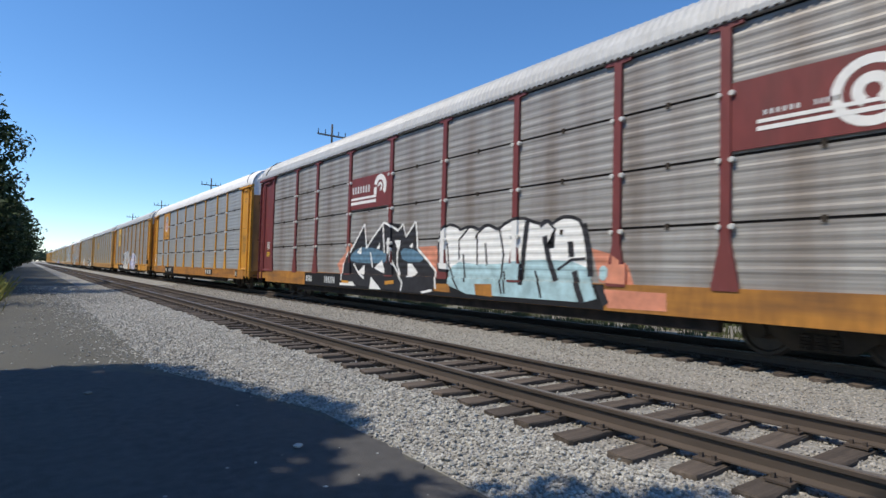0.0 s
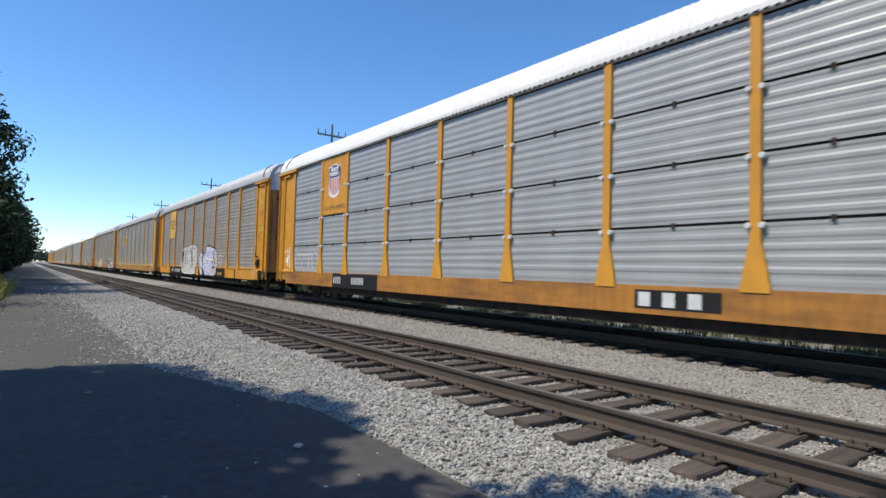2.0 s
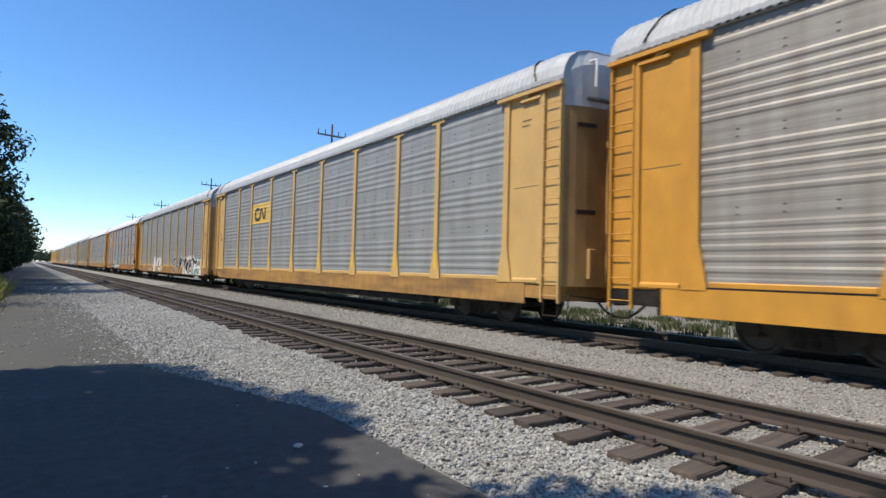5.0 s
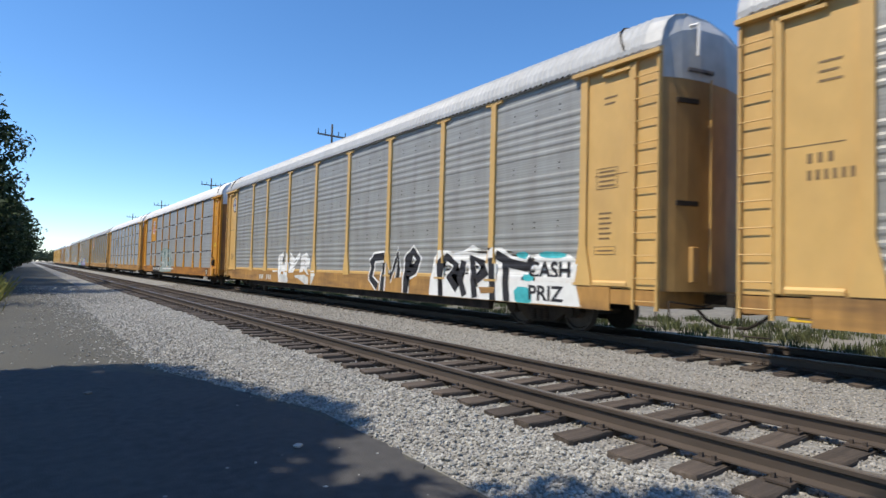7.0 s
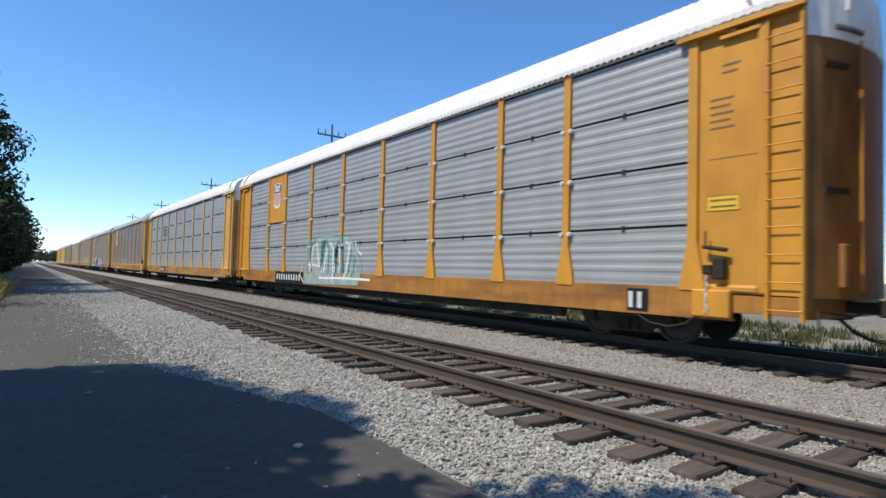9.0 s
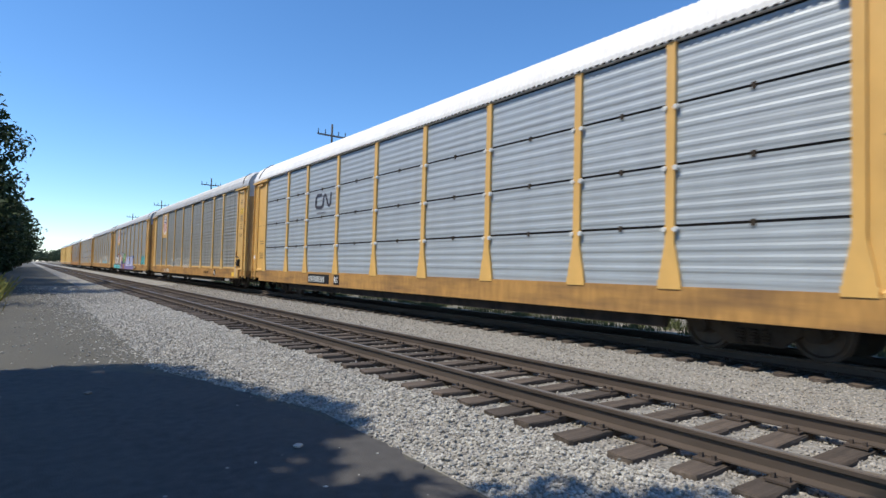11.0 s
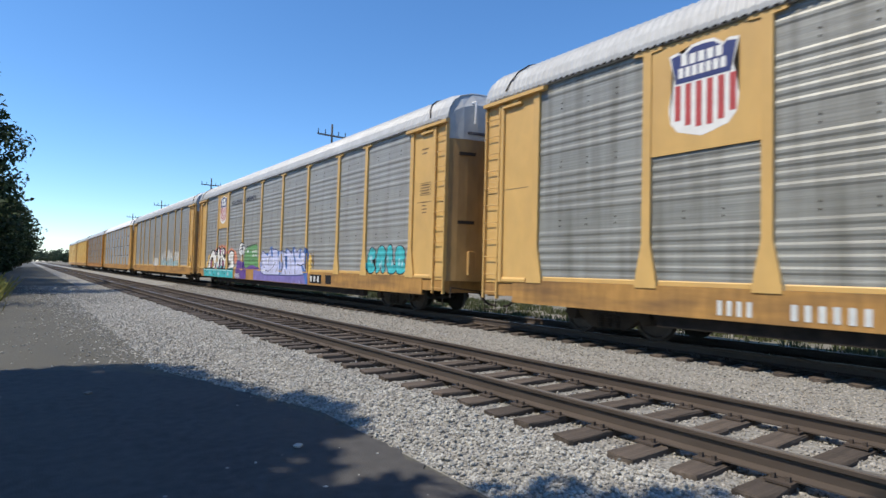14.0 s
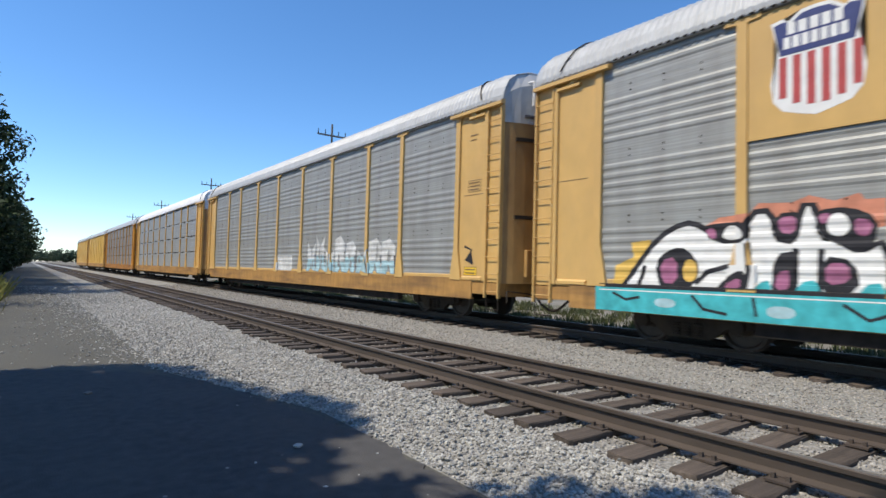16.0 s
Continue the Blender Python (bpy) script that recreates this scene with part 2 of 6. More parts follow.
def skin(y, z, banded):
    """The near side's outer surface, for paint that lies on it."""
    if z < SILL_T:
        return FACE_SILL
    if y < POSTS[0] or y > POSTS[-1]:
        return -1.582
    for p in POSTS:
        half = 0.222 if z < 1.46 else 0.087
        if abs(y - p) < half:
            return FACE_POST
    if not banded and z < SILL_T + LEDGE:
        return -1.603
    return FACE_LOW - rib(z, banded)


def sides_of(ob):
    """Whether the car that ob belongs to has its side panels in four courses."""
    while ob.parent:
        ob = ob.parent
    return bool(ob["banded"])


def lay(name, shapes, mat, car, lift=0.004, label=""):
    """Paint on the near side: flat outlines of (y, z), folded over ribs, posts and sill."""
    banded = sides_of(car)
    bm = bmesh.new()
    for s in shapes:
        vs = [bm.verts.new((0, y, z)) for y, z in s]
        try:
            bm.faces.new(vs)
        except ValueError:
            pass
    bmesh.ops.triangulate(bm, faces=bm.faces[:])
    zs = [v.co.z for v in bm.verts]
    ys = [v.co.y for v in bm.verts]
    z0, z1, y0, y1 = min(zs), max(zs), min(ys), max(ys)
    cuts = [("z", SILL_T - 0.002), ("z", SILL_T + 0.002), ("z", SILL_T + LEDGE - 0.002), ("z", SILL_T + LEDGE + 0.002)]
    k = 0
    while k < RIBS:
        cuts += [("z", SILL_T + (k + u) * PITCH_Z) for u, _ in RIB_STEPS]
        k += 1
    for p in POSTS:
        cuts += [("y", p + s * (0.085 + e)) for s in (-1, 1) for e in (0.0, 0.004, 0.135, 0.139)]
    cuts += [("z", 1.458), ("z", 1.462)]
    for ax, c in cuts:
        if (ax == "z" and z0 < c < z1) or (ax == "y" and y0 < c < y1):
            n = (0, 0, 1) if ax == "z" else (0, 1, 0)
            bmesh.ops.bisect_plane(bm, geom=bm.verts[:] + bm.edges[:] + bm.faces[:], plane_co=Vector(n) * c, plane_no=n)
    bmesh.ops.bisect_plane(bm, geom=bm.verts[:] + bm.edges[:] + bm.faces[:], plane_co=(0, 0, SILL_B + 0.012), plane_no=(0, 0, 1), clear_inner=True)
    for v in bm.verts:
        v.co.x = skin(v.co.y, v.co.z, banded) - lift
    for f in bm.faces:
        f.normal_update()
        if f.normal.x > 0:
            f.normal_flip()
    return part(name, bm, mat, car, label)


def rect(y0, y1, z0, z1):
    return [(y0, z0), (y1, z0), (y1, z1), (y0, z1)]


def words(text, height, squeeze=1.0, thick=0.0):
    """Outlines of lettering as a mesh in (reading direction, up)."""
    c = bpy.data.curves.new("lettering", "FONT")
    c.body, c.size, c.offset, c.fill_mode = text, height * 1.38, thick, "FRONT"
    c.resolution_u = 3
    ob = bpy.data.objects.new("lettering", c)
    me = bpy.data.meshes.new_from_object(ob)
    bpy.data.objects.remove(ob)
    for v in me.vertices:
        v.co.x *= squeeze
    return me


def letter(name, text, y, z, height, mat, car, squeeze=1.0, lift=0.007, thick=0.0, flat=None, label=""):
    """Lettering on the near side that starts at y, reads towards -y and stands on z."""
    me = words(text, height, squeeze, thick)
    bm = bmesh.new()
    bm.from_mesh(me)
    bpy.data.meshes.remove(me)
    for v in bm.verts:
        yy, zz = y - v.co.x, z + v.co.y
        v.co = ((skin(yy, zz, sides_of(car)) if flat is None else flat) - lift, yy, zz)
    for f in bm.faces:
        f.normal_update()
        if f.normal.x > 0:
            f.normal_flip()
    return part(name, bm, mat, car, label)


# ---------------------------------------------------------------- autorack cars
def roof_outline(n=7):
    """Half outline of the arched roof from the near eave to the ridge, (x, z)."""
    return [(-1.66, 5.46), (-1.66, 5.56), (-1.60, 5.78), (-1.46, 6.02), (-1.22, 6.20), (-0.80, 6.34), (0.0, 6.42)]


def roof_mesh(fine):
    half = roof_outline()
    out = half + [(-x, z) for x, z in half[-2::-1]]
    bm = bmesh.new()
    step = 0.16 if fine else 0.64
    rows, y, up = [], 0.30, 0
    prof = ((0.0, 0.0), (0.30, 0.0), (0.45, 1.0), (0.80, 1.0))
    while y < RACK_LEN - 0.30:
        for u, h in prof:
            rows.append((y + u * step, h * (0.014 if fine else 0.01)))
        y += step
    prev = None
    for yy, h in rows:
        cur = []
        for i, (x, z) in enumerate(out):
            s = 1 + h / 2.2
            cur.append(bm.verts.new((x * s, yy, z + h)))
        if prev:
            for a in range(len(out) - 1):
                bm.faces.new((prev[a], prev[a + 1], cur[a + 1], cur[a]))
        prev = cur
    # plain end caps that bow down over the doors
    for y_in, y_out, sgn in ((0.30, -0.02, -1), (rows[-1][0], RACK_LEN + 0.02, 1)):
        a = [bm.verts.new((x, y_in, z)) for x, z in out]
        b = [bm.verts.new((x * 0.985, y_out, 5.46 + (z - 5.46) * 0.93)) for x, z in out]
        for i in range(len(out) - 1):
            bm.faces.new((a[i], a[i + 1], b[i + 1], b[i]))
    bmesh.ops.recalc_face_normals(bm, faces=bm.faces[:])
    return bm


def eave_teeth_mesh():
    """The open flutes of the roof sheets, seen as a row of dark slots over the eave rail."""
    bm = bmesh.new()
    y = 2.1
    while y < RACK_LEN - 2.1:
        box(bm, -1.668, -1.64, y, y + 0.085, EAVE + 0.004, EAVE + 0.045)
        y += 0.16
    return bm


def ledge_mesh(w):
    bm = bmesh.new()
    prism(bm, [(-1.602, SILL_T + 0.004), (-1.602, SILL_T + LEDGE - 0.02), (-1.59, SILL_T + LEDGE), (-1.573, SILL_T + LEDGE), (-1.573, SILL_T + 0.004)], "y", 0.25, w - 0.25)
    return bm


def rivets_mesh(w):
    """Dark rivet heads in three rows along the flat courses of one panel."""
    bm = bmesh.new()
    for k in (6.9, 13.9, 20.9):
        for u in ((0.25, 0.5, 0.75) if w > 2.5 else (0.33, 0.66)):
            for dz in (0.0, 0.12):
                z = SILL_T + k * PITCH_Z + dz - 0.06
                tube(bm, (FACE_LOW - 0.012, u * w, z), (FACE_LOW + 0.004, u * w, z), 0.016, 6, 0.02)
    return bm


def sheet_mesh(y0, y1, bands, gap):
    """A pressed side sheet between two posts, ribs running lengthwise."""
    bm = bmesh.new()
    k0, k1 = bands
    pts = []
    for k in range(k0, k1):
        for u, h in RIB_STEPS:
            pts.append((FACE_LOW - RIB * swell(k, gap) * h, SILL_T + (k + u) * PITCH_Z))
    pts.append((FACE_LOW, SILL_T + k1 * PITCH_Z))
    if gap:
        pts = [(x, min(z, SILL_T + k1 * PITCH_Z - 0.05)) for x, z in pts]
    col = [[bm.verts.new((x, y, z)) for x, z in pts] for y in (y0, y1)]
    back = [[bm.verts.new((FACE_LOW + 0.02, y, z)) for z in (pts[0][1], pts[-1][1])] for y in (y0, y1)]
    for i in range(len(pts) - 1):
        bm.faces.new((col[0][i], col[0][i + 1], col[1][i + 1], col[1][i]))
    bm.faces.new((col[0][0], col[1][0], back[1][0], back[0][0]))
    bm.faces.new((col[0][-1], back[0][1], back[1][1], col[1][-1]))
    bmesh.ops.recalc_face_normals(bm, faces=bm.faces[:])
    return bm


def post_mesh(tee, gusset=0.13):
    w = 0.085
    o = [(-w - gusset, SILL_T - 0.03), (w + gusset, SILL_T - 0.03), (w + gusset * 0.8, 1.32), (w, 1.85), (w, 5.34)]
    if tee:
        o += [(0.10, 5.355), (0.29, 5.37), (0.29, 5.44), (-0.29, 5.44), (-0.29, 5.37), (-0.10, 5.355)]
    else:
        o += [(w, 5.44), (-w, 5.44)]
    o += [(-w, 5.34), (-w, 1.85), (-w - gusset * 0.8, 1.32)]
    bm = bmesh.new()
    prism(bm, o, "x", FACE_POST, FACE_LOW + 0.01)
    box(bm, FACE_POST - 0.002, FACE_POST, -w - gusset - 0.01, w + gusset + 0.01, SILL_T - 0.05, SILL_T + 0.10)
    return bm


def wheelset_mesh():
    bm = bmesh.new()
    n = 28
    for s in (-1, 1):
        rings = []
        for r, x in ((0.42, 0.70), (0.445, 0.71), (0.455, 0.735), (0.425, 0.745), (0.42, 0.84), (0.37, 0.845), (0.34, 0.80), (0.16, 0.79), (0.12, 0.86), (0.0001, 0.86)):
            rings.append([bm.verts.new((s * x, r * math.cos(2 * math.pi * i / n), r * math.sin(2 * math.pi * i / n))) for i in range(n)])
        for a, b in zip(rings, rings[1:]):
            for i in range(n):
                bm.faces.new((a[i], a[(i + 1) % n], b[(i + 1) % n], b[i]))
        bm.faces.new(rings[0])
    tube(bm, (-1.08, 0, 0), (1.08, 0, 0), 0.075, 12)
    bmesh.ops.remove_doubles(bm, verts=bm.verts[:], dist=0.0005)
    bmesh.ops.recalc_face_normals(bm, faces=bm.faces[:])
    return bm


def side_frame_mesh():
    """Cast side frame of a truck with its window openings and springs' pocket."""
    bm = bmesh.new()
    top = [(-1.15, 0.42), (-1.10, 0.56), (-0.80, 0.62), (-0.45, 0.68), (0.45, 0.68), (0.80, 0.62), (1.10, 0.56), (1.15, 0.42),
           (0.98, 0.30), (0.72, 0.38), (0.42, 0.16), (-0.42, 0.16), (-0.72, 0.38), (-0.98, 0.30)]
    prism(bm, top, "x", -0.07, 0.07)
    for y in (-0.89, 0.89):
        tube(bm, (-0.14, y, 0.42), (0.10, y, 0.42), 0.13, 14)
    for y in (-0.62, 0.62):
        prism(bm, [(y - 0.12, 0.44), (y + 0.12, 0.44), (y + 0.10, 0.58), (y - 0.10, 0.58)], "x", -0.085, -0.06)
    return bm


def spring_mesh():
    bm = bmesh.new()
    o = []
    for k in range(5):
        o += [(0.075, 0.19 + k * 0.05), (0.075, 0.22 + k * 0.05), (0.055, 0.23 + k * 0.05)]
    n = 10
    rings = [[bm.verts.new((r * math.cos(2 * math.pi * i / n), r * math.sin(2 * math.pi * i / n), z)) for i in range(n)] for r, z in o]
    for a, b in zip(rings, rings[1:]):
        for i in range(n):
            bm.faces.new((a[i], a[(i + 1) % n], b[(i + 1) % n], b[i]))
    return bm


def ladder_shapes():
    s = bmesh.new()
    box(s, -1.655, -1.575, -0.022, 0.022, 0.62, 5.30)
    r = bmesh.new()
    tube(r, (-1.66, 0.0, 0.0), (-1.66, 0.50, 0.0), 0.011, 6)
    tube(r, (-1.66, 0.0, 0.0), (-1.60, 0.0, -0.01), 0.012, 6)
    tube(r, (-1.66, 0.50, 0.0), (-1.60, 0.50, -0.01), 0.012, 6)
    return s, r


def bow(x):
    """How far the rounded end stands out at x."""
    return 0.42 * max(0.0, 1 - (x / 1.58) ** 2) ** 0.9


def end_door_mesh(sgn):
    """Bowed end door in upright leaves; sgn -1 closes the front, +1 the rear."""
    bm = bmesh.new()
    xs = [-1.56, -1.50, -1.30, -1.05, -0.75, -0.4, 0.0, 0.4, 0.75, 1.05, 1.30, 1.50, 1.56]
    def y_of(x):
        b = 0.03 - bow(x)
        return b if sgn < 0 else RACK_LEN - b
    zs = [0.98, 1.9, 3.15, 3.25, 4.90]
    grid = [[bm.verts.new((x, y_of(x), z)) for z in zs] for x in xs]
    for a, b in zip(grid, grid[1:]):
        for i in range(len(zs) - 1):
            bm.faces.new((a[i], a[i + 1], b[i + 1], b[i]))
    bmesh.ops.recalc_face_normals(bm, faces=bm.faces[:])
    bmesh.ops.solidify(bm, geom=bm.faces[:], thickness=0.03)
    return bm


def end_dome_mesh(sgn):
    bm = bmesh.new()
    half = roof_outline()[1:]
    out = [(x * 0.97, z) for x, z in half] + [(-x * 0.97, z) for x, z in half[-2::-1]]
    def y_of(x, k):
        b = 0.02 - bow(x) * k
        return b if sgn < 0 else RACK_LEN - b
    low = [bm.verts.new((x, y_of(x, 1.0), 4.90)) for x, z in out]
    mid = [bm.verts.new((x, y_of(x, 0.8), 4.90 + (z - 4.90) * 0.7)) for x, z in out]
    top = [bm.verts.new((x, y_of(x, 0.0), z - 0.03)) for x, z in out]
    for a, b in ((low, mid), (mid, top)):
        for i in range(len(out) - 1):
            bm.faces.new((a[i], a[i + 1], b[i + 1], b[i]))
    bmesh.ops.recalc_face_normals(bm, faces=bm.faces[:])
    return bm


SHARED = {}


def shared(key, make, mat, parent, name, m=None, label=""):
    """One mesh for all alike pieces with the same paint."""
    k = (key, mat.name)
    if k not in SHARED:
        SHARED[k] = part(name, make(), mat, parent, label)
        if m is not None:
            SHARED[k].matrix_basis = m
        return SHARED[k]
    return again(SHARED[k], parent, m)


def autorack(n, shift, paint, sheets, roof, label, banded, tee=True, sill=None, fine=True, handbrake=False, awning=True):
    """A covered car for motor vehicles; origin at the rack's front end, track centre, rail top."""
    car = new("autorack_car")
    tagged(car, label, "railway car", "cars of the freight train")
    car.empty_display_size = 0.5
    car["banded"] = banded
    car["start"] = FIRST + CAR_LEN * n + shift
    sill = sill or (M_SILL_ORANGE if paint is M_ORANGE else M_SILL)
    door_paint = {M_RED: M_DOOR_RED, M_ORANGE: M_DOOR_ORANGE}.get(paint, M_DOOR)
    # underframe
    bm = bmesh.new()
    box(bm, -1.50, 1.50, 0.05, RACK_LEN - 0.05, 0.98, 1.07)
    part("deck", bm, M_BLACK, car)
    bm = bmesh.new()
    prism(bm, [(-0.35, 0.42), (0.35, 0.42), (0.40, 0.98), (-0.40, 0.98)], "y", 4.9, RACK_LEN - 4.9)
    prism(bm, [(-0.30, 0.62), (0.30, 0.62), (0.30, 0.98), (-0.30, 0.98)], "y", 0.0, 4.9)
    prism(bm, [(-0.30, 0.62), (0.30, 0.62), (0.30, 0.98), (-0.30, 0.98)], "y", RACK_LEN - 4.9, RACK_LEN)
    for k in range(14):
        y = 1.0 + k * (RACK_LEN - 2.0) / 13
        box(bm, -1.52, 1.52, y - 0.05, y + 0.05, 0.70, 0.98)
    part("center_sill", bm, M_BLACK, car)
    for s in (-1, 1):
        bm = bmesh.new()
        c = [(s * 1.62, SILL_B), (s * 1.62, SILL_T), (s * 1.50, SILL_T), (s * 1.50, SILL_T - 0.03), (s * 1.59, SILL_T - 0.03), (s * 1.59, SILL_B + 0.03), (s * 1.52, SILL_B + 0.03), (s * 1.52, SILL_B)]
        prism(bm, c, "y", 1.05, RACK_LEN - 1.05)
        part("side_sill", bm, sill, car)
        bm = bmesh.new()
        prism(bm, [(s * 1.50, 0.34), (s * 1.50, SILL_B - 0.003), (s * 1.30, SILL_B - 0.003), (s * 1.36, 0.34)], "y", 4.7, RACK_LEN - 4.7)
        part("lower_rail", bm, M_BLACK, car)
    for y0, y1 in ((-0.02, 1.05), (RACK_LEN - 1.05, RACK_LEN + 0.02)):
        bm = bmesh.new()
        for s in (-1, 1):
            prism(bm, [(s * 1.60, 0.70), (s * 1.60, 0.98), (s * 1.45, 0.98), (s * 1.45, 0.70)], "y", y0 + 0.01, y1 - 0.004)
        box(bm, -1.45, 1.45, y0, y0 + 0.12, 0.66, 0.98) if y0 < 1 else box(bm, -1.45, 1.45, y1 - 0.12, y1, 0.66, 0.98)
        part("end_sill", bm, sill, car)
    # couplers
    for y, s in ((0.0, -1), (RACK_LEN, 1)):
        bm = bmesh.new()
        box(bm, -0.09, 0.09, min(y, y + s * 0.52), max(y, y + s * 0.52), 0.74, 0.92)
        box(bm, -0.16, 0.14, min(y + s * 0.46, y + s * 0.66), max(y + s * 0.46, y + s * 0.66), 0.70, 0.96)
        bevelled(bm, 0.02)
        part("coupler", bm, M_STEEL_DARK, car)
        bm = bmesh.new()
        tube(bm, (-1.45, y + s * 0.10, 0.80), (-0.5, y + s * 0.22, 0.70), 0.018, 6)
        tube(bm, (-0.5, y + s * 0.22, 0.70), (-0.15, y + s * 0.5, 0.86), 0.018, 6)
        tube(bm, (-1.45, y + s * 0.10, 0.80), (-1.50, y + s * 0.14, 0.52), 0.018, 6)
        part("uncoupling_lever", bm, M_STEEL_DARK, car)
        bm = bmesh.new()
        pts = [(-0.35, y, 0.66), (-0.38, y + s * 0.2, 0.48), (-0.36, y + s * 0.42, 0.36), (-0.3, y + s * 0.63, 0.34)]
        for a, b in zip(pts, pts[1:]):
            tube(bm, a, b, 0.03, 7)
        part("air_hose", bm, M_BLACK, car)
    # trucks
    for yc in (3.35, RACK_LEN - 3.35):
        for s in (-1, 1):
            shared("side_frame", side_frame_mesh, M_STEEL_DARK, car, "side_frame", pose(s * 1.02, yc, 0, 0, 0, 0 if s < 0 else 180))
            for dy in (-0.2, 0.0, 0.2):
                shared("spring", spring_mesh, M_STEEL_DARK, car, "spring", pose(s * 1.10, yc + dy, 0))
        bm = bmesh.new()
        prism(bm, [(yc - 0.2, 0.45), (yc + 0.2, 0.45), (yc + 0.22, 0.66), (yc - 0.22, 0.66)], "x", -1.12, 1.12)
        part("bolster", bm, M_STEEL_DARK, car)
        for dy in (-0.89, 0.89):
            w = shared("wheelset", wheelset_mesh, M_WHEEL, car, "wheelset", pose(0, yc + dy, 0.42))
            w["axle"] = yc + dy
    # near side: posts and pressed sheets
    for y in POSTS:
        shared(("post", tee), lambda: post_mesh(tee), paint, car, "side_post", pose(0, y, 0))
    for a, b in zip(POSTS, POSTS[1:]):
        w = round(b - a, 2)
        if banded:
            for k in range(4):
                shared(("sheet", w, k), lambda: sheet_mesh(0.0, w, (k * 6, k * 6 + 6), True), sheets, car, "side_panel", pose(0, a, 0))
        else:
            shared(("sheet", w), lambda: sheet_mesh(0.0, w, (0, RIBS), False), sheets, car, "side_panel", pose(0, a, 0))
            if n < 11:
                tagged(shared(("rivets", w), lambda: rivets_mesh(w), M_STEEL_DARK, car, "rivets", pose(0, a, 0)), kind="stuff")
            shared(("ledge", w), lambda: ledge_mesh(w), paint, car, "ledge", pose(0, a, 0))
    bm = bmesh.new()
    box(bm, FACE_LOW + 0.022, FACE_LOW + 0.045, POSTS[0], POSTS[-1], SILL_T - 0.03, EAVE)
    part("inner_lining", bm, M_BLACK, car)
    # far side and the eaves
    bm = bmesh.new()
    box(bm, 1.55, 1.60, 0.0, RACK_LEN, 1.0, EAVE)
    for y in POSTS:
        box(bm, 1.602, 1.64, y - 0.09, y + 0.09, 1.0, EAVE - 0.01)
    part("far_side_wall", bm, sheets, car)
    for s in (-1, 1):
        bm = bmesh.new()
        box(bm, min(s * 1.65, s * 1.50), max(s * 1.65, s * 1.50), 0.05, RACK_LEN - 0.05, EAVE + 0.002, EAVE + 0.05)
        part("eave_rail", bm, roof, car)
    shared("eave_teeth", eave_teeth_mesh, M_BLACK, car, "eave_strip", label="row of dark slots under the eave")["kind"] = "stuff"
    # ends
    for s, e in ((1, 0.0), (-1, RACK_LEN)):
        f = lambda u: e + s * u
        bm = bmesh.new()
        a, b = sorted((f(0.0), f(1.645)))
        box(bm, -1.582, -1.55, a, b, 1.00, EAVE)
        part("end_panel", bm, paint, car)
        bm = bmesh.new()
        a, b = sorted((f(0.545), f(0.66)))
        box(bm, -1.64, -1.582, a, b, 1.02, 5.30)
        bevelled(bm, 0.012)
        part("corner_post", bm, paint, car)
        bm = bmesh.new()
        a, b = sorted((f(0.68), f(1.46)))
        prism(bm, [(-1.635, 1.04), (-1.635, 1.10), (-1.60, 1.14), (-1.582, 1.14), (-1.582, 1.04)], "y", a, b)
        part("end_ledge", bm, paint, car)
        bm = bmesh.new()
        box(bm, -1.586, -1.582, a, b, 3.215, 3.23)
        part("panel_seam", bm, M_STENCIL, car)
        if awning:
            bm = bmesh.new()
            a, b = sorted((f(-0.03), f(2.0)))
            prism(bm, [(-1.71, 5.33), (-1.71, 5.41), (-1.60, 5.455), (-1.583, 5.455), (-1.583, 5.33)], "y", a, b)
            part("top_bracket", bm, paint, car)
            bm = bmesh.new()
            a, b = sorted((f(0.62), f(1.50)))
            box(bm, -1.66, -1.583, f(0.62) if s > 0 else f(1.25), f(1.25) if s > 0 else f(0.62), 5.19, 5.25)
            prism(bm, [(f(1.25), 5.33), (f(1.0), 5.33), (f(0.98), 5.255), (f(1.1), 5.255)], "x", -1.66, -1.60)
            part("awning_brace", bm, paint, car)
        st, ru = ("stile", "rung")
        for u in (0.03, 0.52):
            shared("stile", lambda: ladder_shapes()[0], paint, car, "ladder_stile", pose(0, f(u), 0))
        for k in range(11):
            shared("rung", lambda: ladder_shapes()[1], paint, car, "ladder_rung", pose(0, min(f(0.025), f(0.525)), 0.78 + k * 0.42))
        part("end_door", end_door_mesh(-s), door_paint, car, "sooty bowed end door with shade in its paint")
        part("end_dome", end_dome_mesh(-s), roof, car)
        bm = bmesh.new()
        sg = -s
        tube(bm, (-0.55, e + sg * 0.375, 1.1), (-0.55, e + sg * 0.375, 4.95), 0.02, 6)
        part("lock_rod", bm, paint, car)
        for z in (2.55, 4.45):
            bm = bmesh.new()
            prism(bm, [(-1.30, e + sg * 0.10), (-0.85, e + sg * 0.27), (-0.85, e + sg * 0.31), (-1.30, e + sg * 0.16)], "z", z, z + 0.09)
            part("door_bar", bm, M_STEEL_DARK, car)
        bm = bmesh.new()
        prism(bm, [(-1.02, 1.15), (-0.80, 1.15), (-0.80, 1.80), (-1.02, 1.80)], "y", e + sg * 0.2, e + sg * 0.31)
        bevelled(bm, 0.012)
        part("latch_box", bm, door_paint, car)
        bm = bmesh.new()
        for q in range(9):
            x0 = -1.08 + q * 0.07
            box(bm, x0, x0 + 0.045, min(e + sg * (bow(x0) - 0.03), e + sg * (bow(x0) + 0.012)), max(e + sg * (bow(x0) - 0.03), e + sg * (bow(x0) + 0.012)), 5.05, 5.12)
